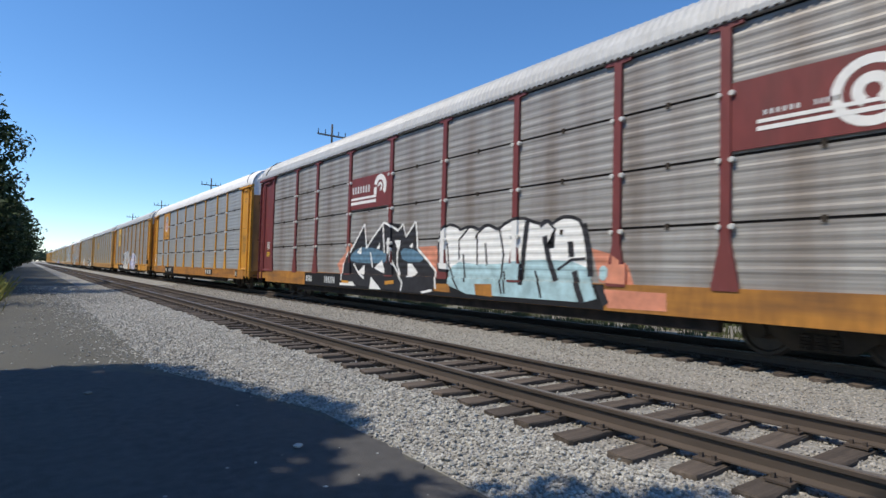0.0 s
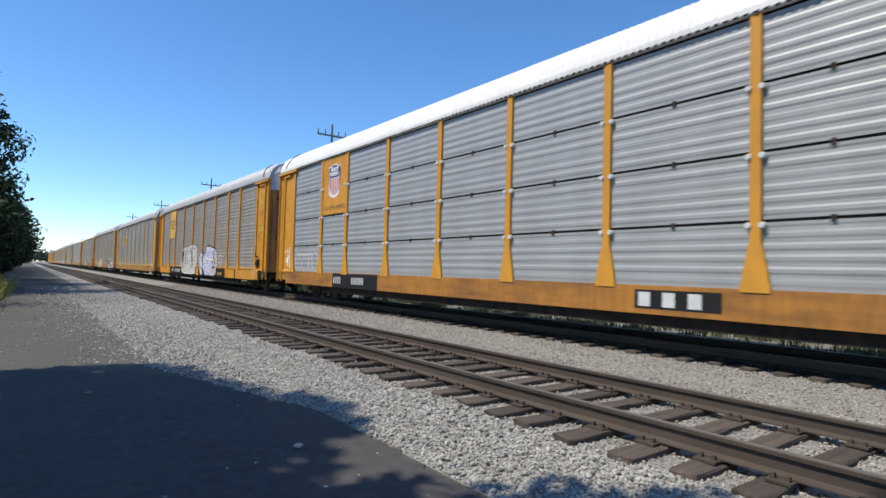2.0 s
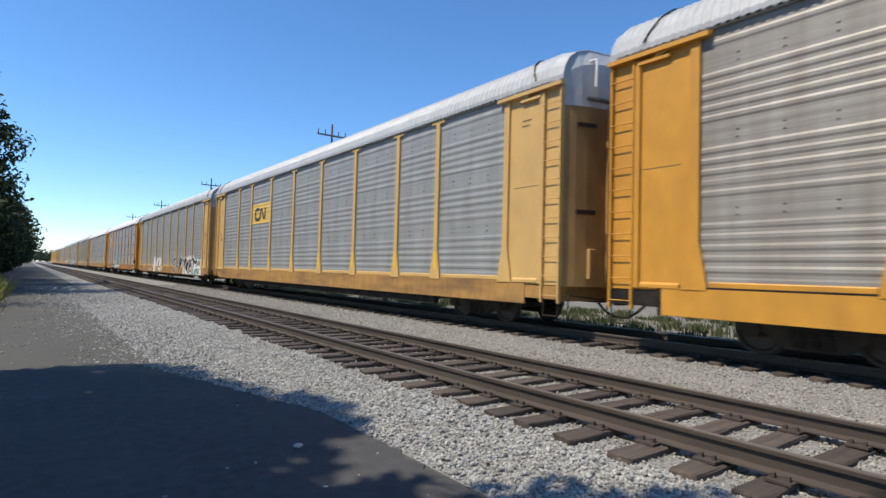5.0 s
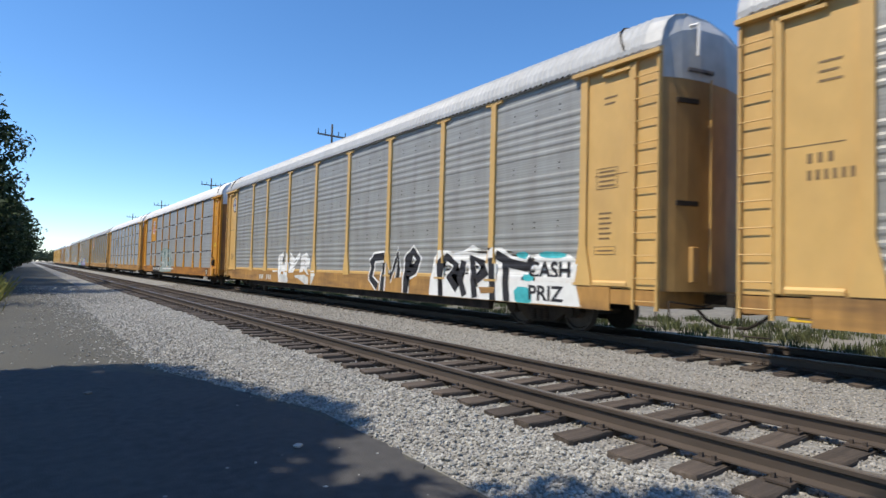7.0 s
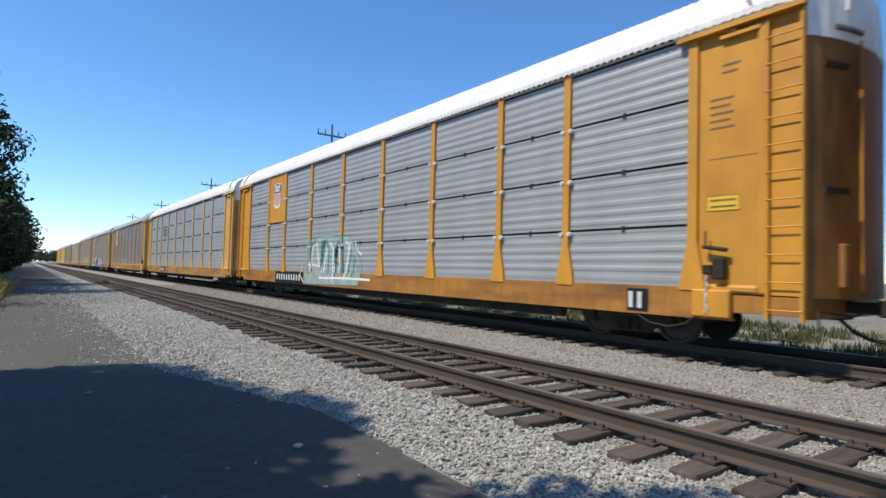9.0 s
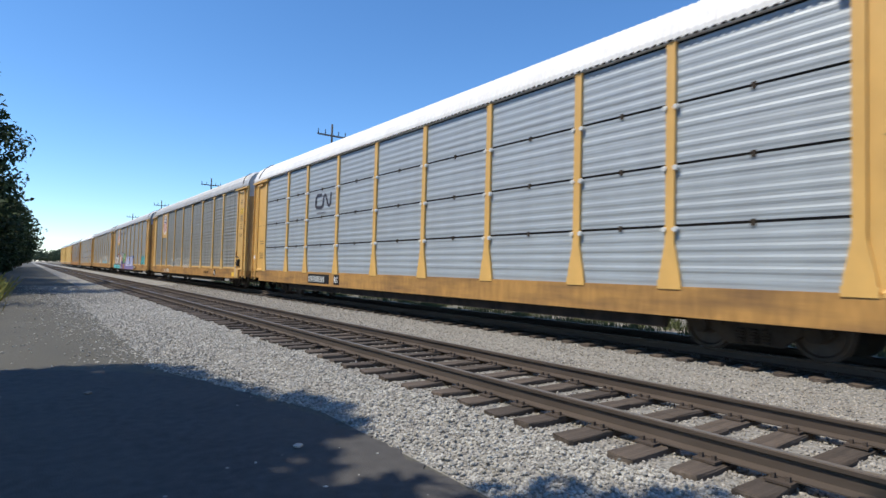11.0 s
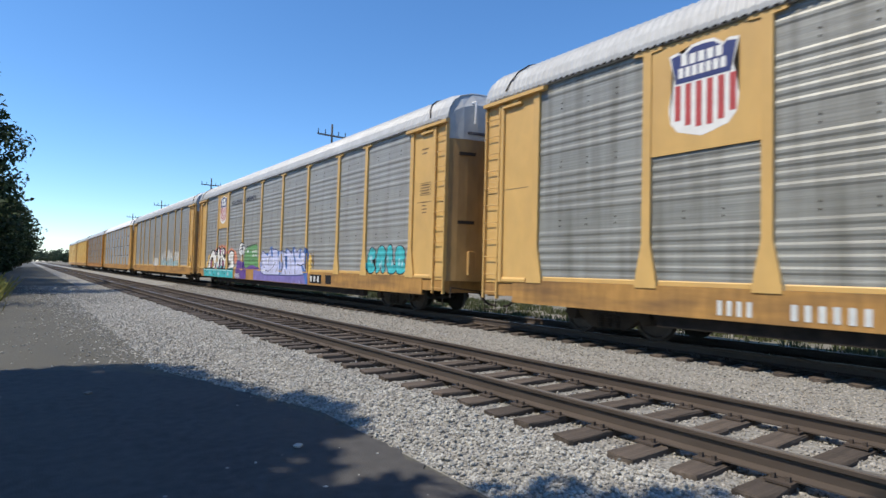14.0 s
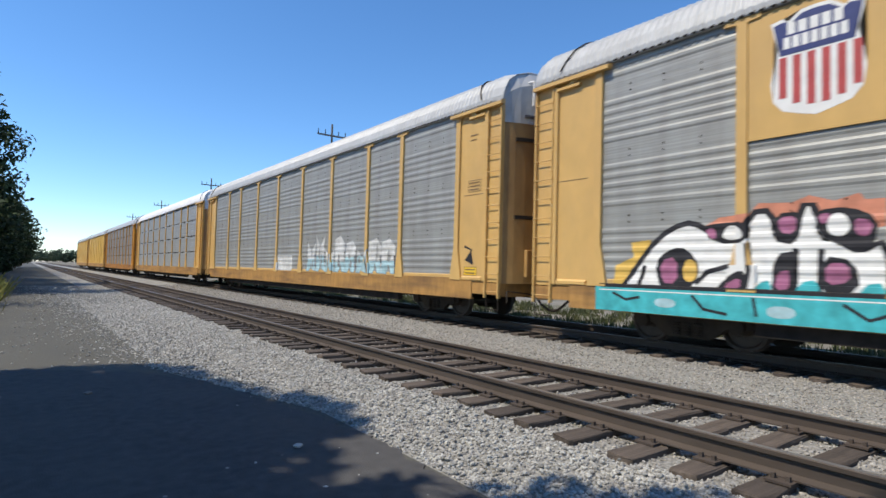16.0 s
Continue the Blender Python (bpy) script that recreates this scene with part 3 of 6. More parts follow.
        part("lettering_bar", bm, M_LOGO_DARK, car, "row of dark bars on the white end")
        bm = bmesh.new()
        tube(bm, (-0.9, e + sg * 0.31, 5.35), (-0.9, e + sg * 0.33, 5.95), 0.03, 6)
        tube(bm, (-0.9, e + sg * 0.33, 5.95), (-0.9, e + sg * 0.05, 5.97), 0.03, 6)
        part("roof_handle", bm, M_ROOF_WHITE, car)
        bm = bmesh.new()
        ro = roof_outline()[1:6]
        for (xa, za), (xb, zb) in zip(ro, ro[1:]):
            tube(bm, (xa - 0.02, f(0.75 + (za - 5.56) * 0.5), za + 0.03), (xb - 0.02, f(0.75 + (zb - 5.56) * 0.5), zb + 0.03), 0.018, 6)
        part("roof_seam", bm, M_STEEL_DARK, car)
        bm = bmesh.new()
        tube(bm, (-1.60, f(0.06), 0.72), (-1.60, f(0.06), 0.34), 0.012, 6)
        tube(bm, (-1.60, f(0.06), 0.34), (-1.60, f(0.48), 0.34), 0.014, 6)
        tube(bm, (-1.60, f(0.48), 0.34), (-1.60, f(0.48), 0.72), 0.012, 6)
        part("stirrup_step", bm, M_STEEL_DARK, car)
    if handbrake:
        # bracket on the sill, ratchet box, spindle and chain
        bm = bmesh.new()
        box(bm, -1.70, -1.624, 1.06, 1.70, 0.60, 1.05)
        bevelled(bm, 0.02)
        part("brake_bracket", bm, paint, car)
        bm = bmesh.new()
        box(bm, -1.72, -1.60, 1.14, 1.34, 1.22, 1.58)
        box(bm, -1.70, -1.62, 1.36, 1.52, 1.30, 1.46)
        bevelled(bm, 0.025)
        part("ratchet_box", bm, M_STEEL_DARK, car, "dusty hand brake ratchet box")
        bm = bmesh.new()
        tube(bm, (-1.69, 1.10, 1.70), (-1.69, 1.50, 1.76), 0.035, 8)
        tube(bm, (-1.69, 1.46, 1.76), (-1.69, 1.46, 2.02), 0.016, 6)
        part("spindle", bm, M_STEEL_DARK, car)
        for k in range(7):
            bm = bmesh.new()
            tube(bm, (-1.71, 1.42 + 0.03 * (k % 2), 1.28 - k * 0.09), (-1.71, 1.45 - 0.03 * (k % 2), 1.20 - k * 0.09), 0.016, 6)
            part("chain_link", bm, M_HAZE, car)
        bm = bmesh.new()
        pts = [(-1.70, 1.62, 0.60), (-1.70, 1.80, 0.46), (-1.69, 2.1, 0.38), (-1.66, 2.5, 0.42), (-1.62, 2.8, 0.55)]
        for a, b in zip(pts, pts[1:]):
            tube(bm, a, b, 0.016, 6)
        part("brake_rod", bm, M_STEEL_DARK, car)
    # roof
    shared(("roof", fine), lambda: roof_mesh(fine), roof, car, "roof")
    return car


GREY_LABEL = "covered autorack car with %s posts and %s steel side panels"
SPECS = [
    # shift, paint, sheets, roof, label, banded, tee, sill, handbrake
    (-0.22, M_RED, M_SILVER_BROWN, M_ROOF_GREY, "autorack car with red posts, dusty panels and graffiti", True, True, M_SILL_ORANGE, False),
    (-0.14, M_ORANGE, M_SILVER, M_ROOF_WHITE, "orange autorack car with clean silver panels and white roof", True, False, None, False),
    (0.02, M_ORANGE, M_SILVER_DUST, M_ROOF_GREY, "orange autorack car with dusty panels and white graffiti", False, True, M_BLACK, True),
    (0.00, M_BUFF, M_SILVER_GREY, M_ROOF_GREY, "pale yellow autorack car with logo panel and grey sides", False, True, None, False),
    (0.12, M_BUFF, M_SILVER_GREY, M_ROOF_GREY, "pale yellow autorack car with grey sides and lettered graffiti", False, True, None, False),
    (0.12, M_ORANGE, M_SILVER, M_ROOF_WHITE, "orange autorack car with silver panels and green graffiti", True, False, None, True),
    (0.00, M_YELLOW, M_SILVER_BLUE, M_ROOF_WHITE, "yellow autorack car with bluish silver panels", True, False, None, False),
    (-0.22, M_BUFF, M_SILVER_STREAK, M_ROOF_GREY, "pale yellow autorack car with streaked grey sides and shield", False, True, None, True),
    (0.13, M_BUFF, M_SILVER_GREY, M_ROOF_GREY, "pale yellow autorack car with colourful graffiti and shield", False, True, None, False),
    (-0.03, M_BUFF, M_SILVER_GREY, M_ROOF_GREY, "pale yellow autorack car with faded white graffiti", False, True, None, False),
    (0.0, M_YELLOW, M_SILVER, M_ROOF_WHITE, "yellow autorack car with silver panels and white roof", True, False, None, False),
    (0.0, M_ORANGE, M_SILVER_BROWN, M_ROOF_GREY, "orange autorack car with brown dusted panels", True, True, None, False),
    (0.0, M_YELLOW, M_PANEL_YELLOW, M_ROOF_GREY, "all yellow autorack car", False, True, None, False),
    (0.0, M_YELLOW, M_PANEL_YELLOW, M_ROOF_GREY, "all yellow autorack car at the train's end", False, True, None, False),
]
CARS = []
for n, (shift, paint, sheets, roof, label, banded, tee, sill, hb) in enumerate(SPECS):
    CARS.append(autorack(n, shift, paint, sheets, roof, label, banded, tee, sill, n < 10, hb))


# ---------------------------------------------------------------- paint, marks and graffiti on the cars
FORMS = [
    [(0, 0), (0, .8), (.3, 1), (.7, 1), (1, .8), (1, 0), (.65, 0), (.62, .6), (.38, .6), (.35, 0)],
    [(0, .1), (0, .9), (.4, 1.02), (.9, .95), (1, .6), (.8, .5), (1, .35), (.95, .05), (.4, -.02)],
    [(0, 0), (.15, .7), (.05, 1.15), (.5, .75), (1, 1.1), (.85, .5), (1, 0), (.6, .1), (.5, .35), (.35, 0)],
    [(0, .2), (.1, .85), (.5, 1.05), (.95, .85), (.9, .55), (.5, .5), (.55, .3), (1, .25), (.85, 0), (.3, -.02)],
    [(.1, 0), (.15, .95), (.5, 1.1), (.7, .95), (.65, .35), (1, .3), (.95, 0)],
    [(0, 0), (.05, .95), (.6, 1.05), (1, .8), (.85, .5), (1, 0), (.68, .02), (.5, .3), (.36, 0)],
]


def rounded(poly, times=2):
    for _ in range(times):
        out = []
        for (a, b), (c, d) in zip(poly, poly[1:] + poly[:1]):
            out += [(a * .75 + c * .25, b * .75 + d * .25), (a * .25 + c * .75, b * .25 + d * .75)]
        poly = out
    return poly


def swollen(poly, k):
    """The outline pushed outwards by k along its corners' normals."""
    area = sum(a * d - c * b for (a, b), (c, d) in zip(poly, poly[1:] + poly[:1]))
    s = 1 if area > 0 else -1
    n, out = len(poly), []
    for i in range(n):
        (a, b), (c, d), (e, f) = poly[i - 1], poly[i], poly[(i + 1) % n]
        t = Vector((e - a, f - b))
        if t.length < 1e-6:
            out.append((c, d))
            continue
        t.normalize()
        out.append((c + s * t.y * k, d - s * t.x * k))
    return out


def disc(y, z, r, n=18, rz=None):
    return [(y + r * math.cos(2 * math.pi * i / n), z + (rz or r) * math.sin(2 * math.pi * i / n)) for i in range(n)]


def arc_band(y, z, r0, r1, a0, a1, n=14):
    o = [(y - r1 * math.cos(math.radians(a0 + (a1 - a0) * i / n)), z + r1 * math.sin(math.radians(a0 + (a1 - a0) * i / n))) for i in range(n + 1)]
    i_ = [(y - r0 * math.cos(math.radians(a0 + (a1 - a0) * i / n)), z + r0 * math.sin(math.radians(a0 + (a1 - a0) * i / n))) for i in range(n, -1, -1)]
    return o + i_


def ring(y, z, r0, r1, a0, a1, n):
    """A bent band as a row of small fields."""
    at = lambda r, i: (y - r * math.cos(math.radians(a0 + (a1 - a0) * i / n)), z + r * math.sin(math.radians(a0 + (a1 - a0) * i / n)))
    return [[at(r0, i), at(r1, i), at(r1, i + 1), at(r0, i + 1)] for i in range(n)]


def band(points, w):
    """A painted stroke of width w along (y, z) points, mitred at its bends."""
    left, right = [], []
    for i, (y, z) in enumerate(points):
        a = points[max(0, i - 1)]
        b = points[min(len(points) - 1, i + 1)]
        t = Vector((b[0] - a[0], b[1] - a[1])).normalized()
        left.append((y - t.y * w / 2, z + t.x * w / 2))
        right.append((y + t.y * w / 2, z - t.x * w / 2))
    return left + right[::-1]


def clipped(poly, z):
    """The share of an outline under height z."""
    out = []
    for (a, b), (c, d) in zip(poly, poly[1:] + poly[:1]):
        if b <= z:
            out.append((a, b))
        if (b - z) * (d - z) < 0:
            k = (z - b) / (d - b)
            out.append((a + (c - a) * k, z))
    return out


def graffiti(car, y0, y1, z0, z1, count, seed, edge, fill, low=None, split=None, slit=None, spiky=False, rim=0.06, haze=None, label="", rise=0.12):
    """Sprayed letters from y0 (larger) to y1, with rim, fill, a lower shade and dark slits."""
    rng = random.Random(seed)
    w = (y0 - y1) / count
    rims, fills, lows, slits = [], [], [], []
    for k in range(count):
        f = FORMS[(2 if rng.random() < 0.65 else 5) if spiky else rng.choice((0, 1, 3, 4, 5, 0))]
        top = z1 - rise * rng.random()
        sh = rng.uniform(-0.15, 0.15) * w
        ww = w * rng.uniform(0.92, 1.06)
        ya = y0 - k * w
        p = [(ya - u * ww - sh * (v - .5), z0 + v * (top - z0)) for u, v in f]
        if not spiky:
            p = rounded(p)
        rims.append(swollen(p, rim))
        fills.append(p)
        if low:
            q = clipped(p, split + 0.12 * math.sin(k * 1.7))
            if len(q) > 2:
                lows.append(q)
        if slit:
            for _ in range(2):
                yc, zc = ya - w * rng.uniform(0.25, 0.75), z0 + (top - z0) * rng.uniform(0.2, 0.75)
                a, h = w * rng.uniform(0.05, 0.11), (top - z0) * rng.uniform(0.1, 0.2)
                slits.append(rounded([(yc - a, zc - h), (yc + a, zc - h * 0.7), (yc + a * 0.6, zc + h), (yc - a * 0.8, zc + h * 0.8)], 1))
    tag = new("graffiti", None)
    tag.parent = car
    tagged(tag, label or "sprayed graffiti letters")
    for k, r in enumerate(rims):
        lay("graffiti_outline", [r], edge, tag, 0.004 + 0.0006 * (k % 2))
    lay("graffiti_fill", fills, fill, tag, 0.007)
    if lows:
        lay("graffiti_shade", lows, low, tag, 0.009)
    for s in slits:
        lay("graffiti_slit", [s], slit, tag, 0.011)
    return tag


def strokes(car, bands, discs, edge, fill, rim, label):
    """Letters sprayed as broad strokes and rounds, each with a rim behind it."""
    tag = new("graffiti")
    tag.parent = car
    tagged(tag, label)
    for k, (pts, w) in enumerate(bands):
        lay("graffiti_outline", [rounded(band(pts, w + 2 * rim), 1)], edge, tag, 0.0045 + 0.00025 * k)
        lay("graffiti_stroke", [rounded(band(pts, w), 1)], fill, tag, 0.0085 + 0.00025 * k)
    for k, (y, z, r, rz) in enumerate(discs):
        lay("graffiti_outline", [disc(y, z, r + rim, 20, rz + rim)], edge, tag, 0.0040 - 0.0002 * k)
        lay("graffiti_round", [disc(y, z, r, 20, rz)], fill, tag, 0.0080 - 0.0002 * k)
    return tag


def piece(car, label):
    g = new("graffiti")
    g.parent = car
    return tagged(g, label)


def rimmed(g, outline, fill, edge, k, lift, times):
    """A sprayed field with a rim of width k behind it."""
    p = rounded(outline, times)
    lay("graffiti_outline", [swollen(p, k)], edge, g, lift)
    lay("graffiti_fill", [p], fill, g, lift + 0.0025)


def sprayed(g, mat, lift, w, *lines):
    """Strokes of one width, each a hair over the last."""
    for k, p in enumerate(lines):
        lay("graffiti_stroke", [band(p, w)], mat, g, lift + 0.0002 * k)


def outlined(g, edge, fill, w, rim, *lines):
    """Broad letter strokes with a rim behind each letter."""
    for k, p in enumerate(lines):
        lay("graffiti_outline", [band(p, w + 2 * rim)], edge, g, 0.005 + 0.0002 * k)
    for k, p in enumerate(lines):
        lay("graffiti_stroke", [band(p, w)], fill, g, 0.0085 + 0.0002 * k)


def shield(car, y, z0, z1, w, face):
    """Shield emblem: blue head with white bars for its lettering, red and white stripes below."""
    def shape(k):
        h = z1 - z0
        o = [(-.5, .93), (-.36, .95), (-.3, .91), (-.16, .99), (0, 1.0), (.16, .99), (.3, .91), (.36, .95), (.5, .93), (.46, .8), (.42, .68), (.47, .5), (.5, .34), (.47, .18), (.36, .08), (.15, .03), (0, 0), (-.15, .03), (-.36, .08), (-.47, .18), (-.5, .34), (-.47, .5), (-.42, .68), (-.46, .8)]
        return [(y - u * w * k, z0 + h * (0.5 + (v - 0.5) * k)) for u, v in o]
    def flat(name, shapes, mat, lift):
        bm = bmesh.new()
        for s in shapes:
            bm.faces.new([bm.verts.new((face - lift, a, b)) for a, b in s])
        bmesh.ops.triangulate(bm, faces=bm.faces[:])
        for f in bm.faces:
            f.normal_update()
            if f.normal.x > 0:
                f.normal_flip()
        return part(name, bm, mat, tag)
    tag = new("shield_emblem")
    tag.parent = car
    tagged(tag, "blue, red and white shield emblem")
    flat("emblem_ground", [shape(1.0)], M_WHITE, 0.003)
    inner = shape(0.93)
    cut = z0 + (z1 - z0) * 0.60
    # the head runs over the top from one flank to the other
    left = [p for p in inner[9:12] if p[1] > cut]
    right = [p for p in inner[21:24] if p[1] > cut]
    head = right + inner[:9] + left + [(left[-1][0], cut), (right[0][0], cut)]
    flat("emblem_head", [head], M_BLUE, 0.006)
    bars = []
    for zc, n in ((0.84, 5), (0.71, 7)):
        zz = z0 + (z1 - z0) * zc
        bw = w * 0.62 / n if n == 5 else w * 0.70 / n
        for k in range(n):
            yy = y + (n / 2 - k) * bw * 1.0
            bars.append(rect(yy - bw * 0.74, yy, zz - 0.055 * (z1 - z0), zz + 0.055 * (z1 - z0)))
    for b in bars:
        flat("emblem_bar", [b], M_WHITE, 0.009)
    stripes = []
    for k in range(6):
        yy = y + w * 0.40 - k * w * 0.155
        lo = z0 + (z1 - z0) * (0.10 + 0.10 * (abs(k - 2.5) / 2.5) ** 2)
        stripes.append(rect(yy - w * 0.085, yy, lo, cut - 0.03))
    for b in stripes:
        flat("emblem_stripe", [b], M_STRIPE, 0.006)
    return tag


def logo_panel(car, y0, y1, z0, z1, mat, label):
    bm = bmesh.new()
    box(bm, -1.612, -1.588, min(y0, y1), max(y0, y1), z0, z1)
    return part("logo_panel", bm, mat, car, label)


def flats(name, shapes, mat, car, face, label=""):
    bm = bmesh.new()
    for s in shapes:
        bm.faces.new([bm.verts.new((face, a, b)) for a, b in s])
    bmesh.ops.triangulate(bm, faces=bm.faces[:])
    for f in bm.faces:
        f.normal_update()
        if f.normal.x > 0:
            f.normal_flip()
    return part(name, bm, mat, car, label)


def worm(car, y, z, k, mat, face):
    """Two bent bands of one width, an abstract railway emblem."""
    w = 0.13 * k
    a = [(y - .60 * k, z + .52 * k), (y - .16 * k, z + .52 * k), (y - .05 * k, z + .44 * k), (y, z + .30 * k), (y - .02 * k, z + .10 * k), (y - .12 * k, z + .02 * k), (y - .60 * k, z)]
    b = [(y - .60 * k, z), (y - .70 * k, z + .06 * k), (y - .80 * k, z + .44 * k), (y - .90 * k, z + .50 * k), (y - 1.00 * k, z + .46 * k), (y - 1.20 * k, z + .08 * k), (y - 1.32 * k, z + .02 * k), (y - 1.42 * k, z + .10 * k), (y - 1.46 * k, z + .56 * k)]
    flats("emblem_band", [band(a, w)], mat, car, face)
    flats("emblem_band", [band(b, w)], mat, car, face - 0.001)


def mark(car, count, y, z, h, mat=None, squeeze=0.9):
    """Car number on the sill, one plain bar for each sign."""
    bars(car, y, y - 0.72 * h * squeeze * count, z, h, count, mat or M_WHITE)


def bars(car, y0, y1, z, h, n, mat, face=FACE_SILL - 0.009, name="lettering_bar"):
    w = (y0 - y1) / n
    mat = M_STICKER_WHITE if mat is M_WHITE else mat
    for k in range(n):
        flats(name, [rect(y0 - (k + .5) * w, y0 - k * w, z, z + h)], mat, car, face)


def black_field(car, y0, y1, z0=SILL_B + 0.004, z1=SILL_T - 0.02):
    return flats("black_field", [rect(y1, y0, z0, z1)], M_BLACKPAINT, car, FACE_SILL - 0.004)


def stencil(car, y, z, w, h, mat, ground=None):
    """Framed notice with unreadable lines."""
    f = -1.586
    if ground:
        flats("notice", [rect(y - w, y, z, z + h)], ground, car, f)
    t = 0.012
    fr = [rect(y - w, y, z, z + t), rect(y - w, y, z + h - t, z + h), rect(y - w, y - w + t, z + t, z + h - t), rect(y - t, y, z + t, z + h - t)]
    n = max(1, int(h / 0.09))
    fr += [rect(y - w * 0.88, y - w * 0.12, z + h * (k + .75) / (n + .5) - 0.02, z + h * (k + .75) / (n + .5) + 0.012) for k in range(n)]
    flats("notice_line", fr, mat, car, f - 0.003)


def lines(car, y, z, w, n, mat, step=0.10):
    flats("notice_line", [rect(y - w * (1 - 0.15 * (k % 2)), y, z - k * step, z - k * step + 0.035) for k in range(n)], mat, car, -1.587)


M_STICKER_WHITE = material("pale sticker", (0.60, 0.62, 0.62), 0.5, 0, 0.08, 6)

# clips where the panel courses meet the posts
def clip_mesh():
    bm = bmesh.new()
    tube(bm, (-1.665, 0, 0), (-1.60, 0, 0), 0.045, 8, 0.055)
    return bm


for n, car in enumerate(CARS):
    if SPECS[n][5] and n < 11:
        for p in POSTS[1:-1]:
            for k in (1, 2, 3):
                for s in (-1, 1):
                    shared("clip", clip_mesh, M_STICKER_WHITE if n != 0 else M_HAZE, car, "panel_clip", pose(0, p + s * 0.105, SILL_T + k * 6 * PITCH_Z - 0.09))

def tab_mesh():
    bm = bmesh.new()
    box(bm, -1.60, -1.57, -0.035, 0.035, -0.09, 0.02)
    return bm


for n, car in enumerate(CARS):
    if SPECS[n][5] and n < 11:
        for a, b in zip(POSTS, POSTS[1:]):
            for k in (1, 2, 3):
                shared("tab", tab_mesh, M_STEEL_DARK, car, "seam_tab", pose(0, (a + b) / 2, SILL_T + k * 6 * PITCH_Z))

# car with red posts
c = CARS[0]
logo_panel(c, 4.46, 1.82, 3.30, 4.42, M_RED, "dark red logo panel")
flats("emblem_ring", ring(2.55, 3.86, 0.36, 0.50, 0, 360, 30), M_WHITE, c, -1.617, "white wheel emblem")
flats("emblem_ring", ring(2.55, 3.86, 0.10, 0.25, -60, 240, 22), M_WHITE, c, -1.618)
flats("emblem_line", [rect(2.30, 4.05, 3.56, 3.63), rect(2.42, 4.05, 3.68, 3.74)], M_WHITE, c, -1.6195)
bars(c, 3.95, 3.4, 3.80, 0.08, 6, M_WHITE, -1.617)
bars(c, 3.25, 2.9, 3.80, 0.08, 5, M_WHITE, -1.617)
logo_panel(c, 17.79, 15.16, 3.30, 4.38, M_RED, "dark red logo panel")
flats("emblem_ring", ring(15.75, 3.95, 0.22, 0.40, -40, 165, 16), M_WHITE, c, -1.617, "white wheel emblem")
flats("emblem_ring", ring(15.75, 3.95, 0.06, 0.15, -90, 180, 12) + [rect(15.97, 16.14, 3.705, 3.95)], M_WHITE, c, -1.618)
flats("emblem_line", [rect(16.0, 17.75, 3.46, 3.56), rect(16.0, 17.75, 3.62, 3.70)], M_WHITE, c, -1.617)
bars(c, 17.65, 16.35, 3.84, 0.24, 7, M_WHITE, -1.617)
black_field(c, 18.4, 6.9)
g = piece(c, "spiky black graffiti with white rim and blue middle")
lay("sprayed_ground", [rounded([(18.74, 1.41), (18.07, 1.83), (17.77, 2.16), (17.47, 2.02), (17.85, 1.41), (18.46, 1.02)], 0)], M_SALMON, g, 0.003)
lay("sprayed_ground", [rounded([(13.49, 1.93), (12.58, 1.94), (12.46, 1.5), (12.54, 1.2), (13.02, 1.59)], 0)], M_SALMON, g, 0.0033)
lay("graffiti_fill", [rounded([(18.28, 0.83), (18.26, 1.41), (17.76, 1.82), (16.76, 2.77), (16.56, 1.99), (15.68, 2.62), (15.46, 2.77), (14.61, 2.45), (14.35, 2.63), (14.16, 2.24), (13.63, 2.67), (13.57, 2.16), (13.49, 1.85), (13.02, 1.55), (12.61, 1.26), (12.53, 0.73), (13.28, 0.6), (14.32, 0.61), (18.24, 0.72)], 0)], M_INK, g, 0.005)
lay("graffiti_fill", [rounded([(17.76, 1.69), (17.28, 1.95), (16.39, 1.99), (15.22, 1.78), (15.14, 1.49), (16.21, 1.43), (17.65, 1.48)], 1)], M_STEELBLUE, g, 0.0066)
lay("graffiti_fill", [rounded([(14.47, 1.93), (13.56, 1.85), (13.05, 1.49), (14.33, 1.48)], 1)], M_STEELBLUE, g, 0.0069)
lay("graffiti_fill", [rounded([(17.28, 1.81), (16.95, 2), (16.94, 1.74)], 0)], M_WHITE, g, 0.0074)
lay("graffiti_fill", [rounded([(17.16, 1.13), (16.68, 1.4), (16.67, 1.04)], 0)], M_WHITE, g, 0.0077)
lay("graffiti_fill", [rounded([(18.45, 0.73), (17.44, 0.81), (17.24, 0.66), (18.41, 0.65)], 0)], M_WHITE, g, 0.008)
lay("graffiti_fill", [rounded([(16.25, 0.6), (16.16, 1), (15.48, 0.61)], 0)], M_WHITE, g, 0.0083)
lay("graffiti_fill", [rounded([(16.04, 1.28), (15.55, 1.55), (15.27, 1.09)], 0)], M_WHITE, g, 0.0086)
lay("graffiti_fill", [rounded([(15.9, 1.91), (15.72, 2.12), (15.71, 1.91)], 0)], M_WHITE, g, 0.0089)
lay("graffiti_fill", [rounded([(14.8, 2.16), (14.45, 2.15), (14.52, 1.85), (14.68, 1.94)], 0)], M_WHITE, g, 0.0092)
lay("graffiti_fill", [rounded([(14.02, 1.44), (13.79, 1.44), (13.47, 1.18), (13.72, 1.05), (14.02, 1.04)], 0)], M_WHITE, g, 0.0095)
lay("graffiti_fill", [rounded([(13.97, 1.95), (13.78, 2.06), (13.78, 1.9)], 0)], M_WHITE, g, 0.0098)
lay("graffiti_fill", [rounded([(13.26, 0.64), (12.72, 0.74), (12.69, 0.67), (13.17, 0.59)], 0)], M_WHITE, g, 0.0101)
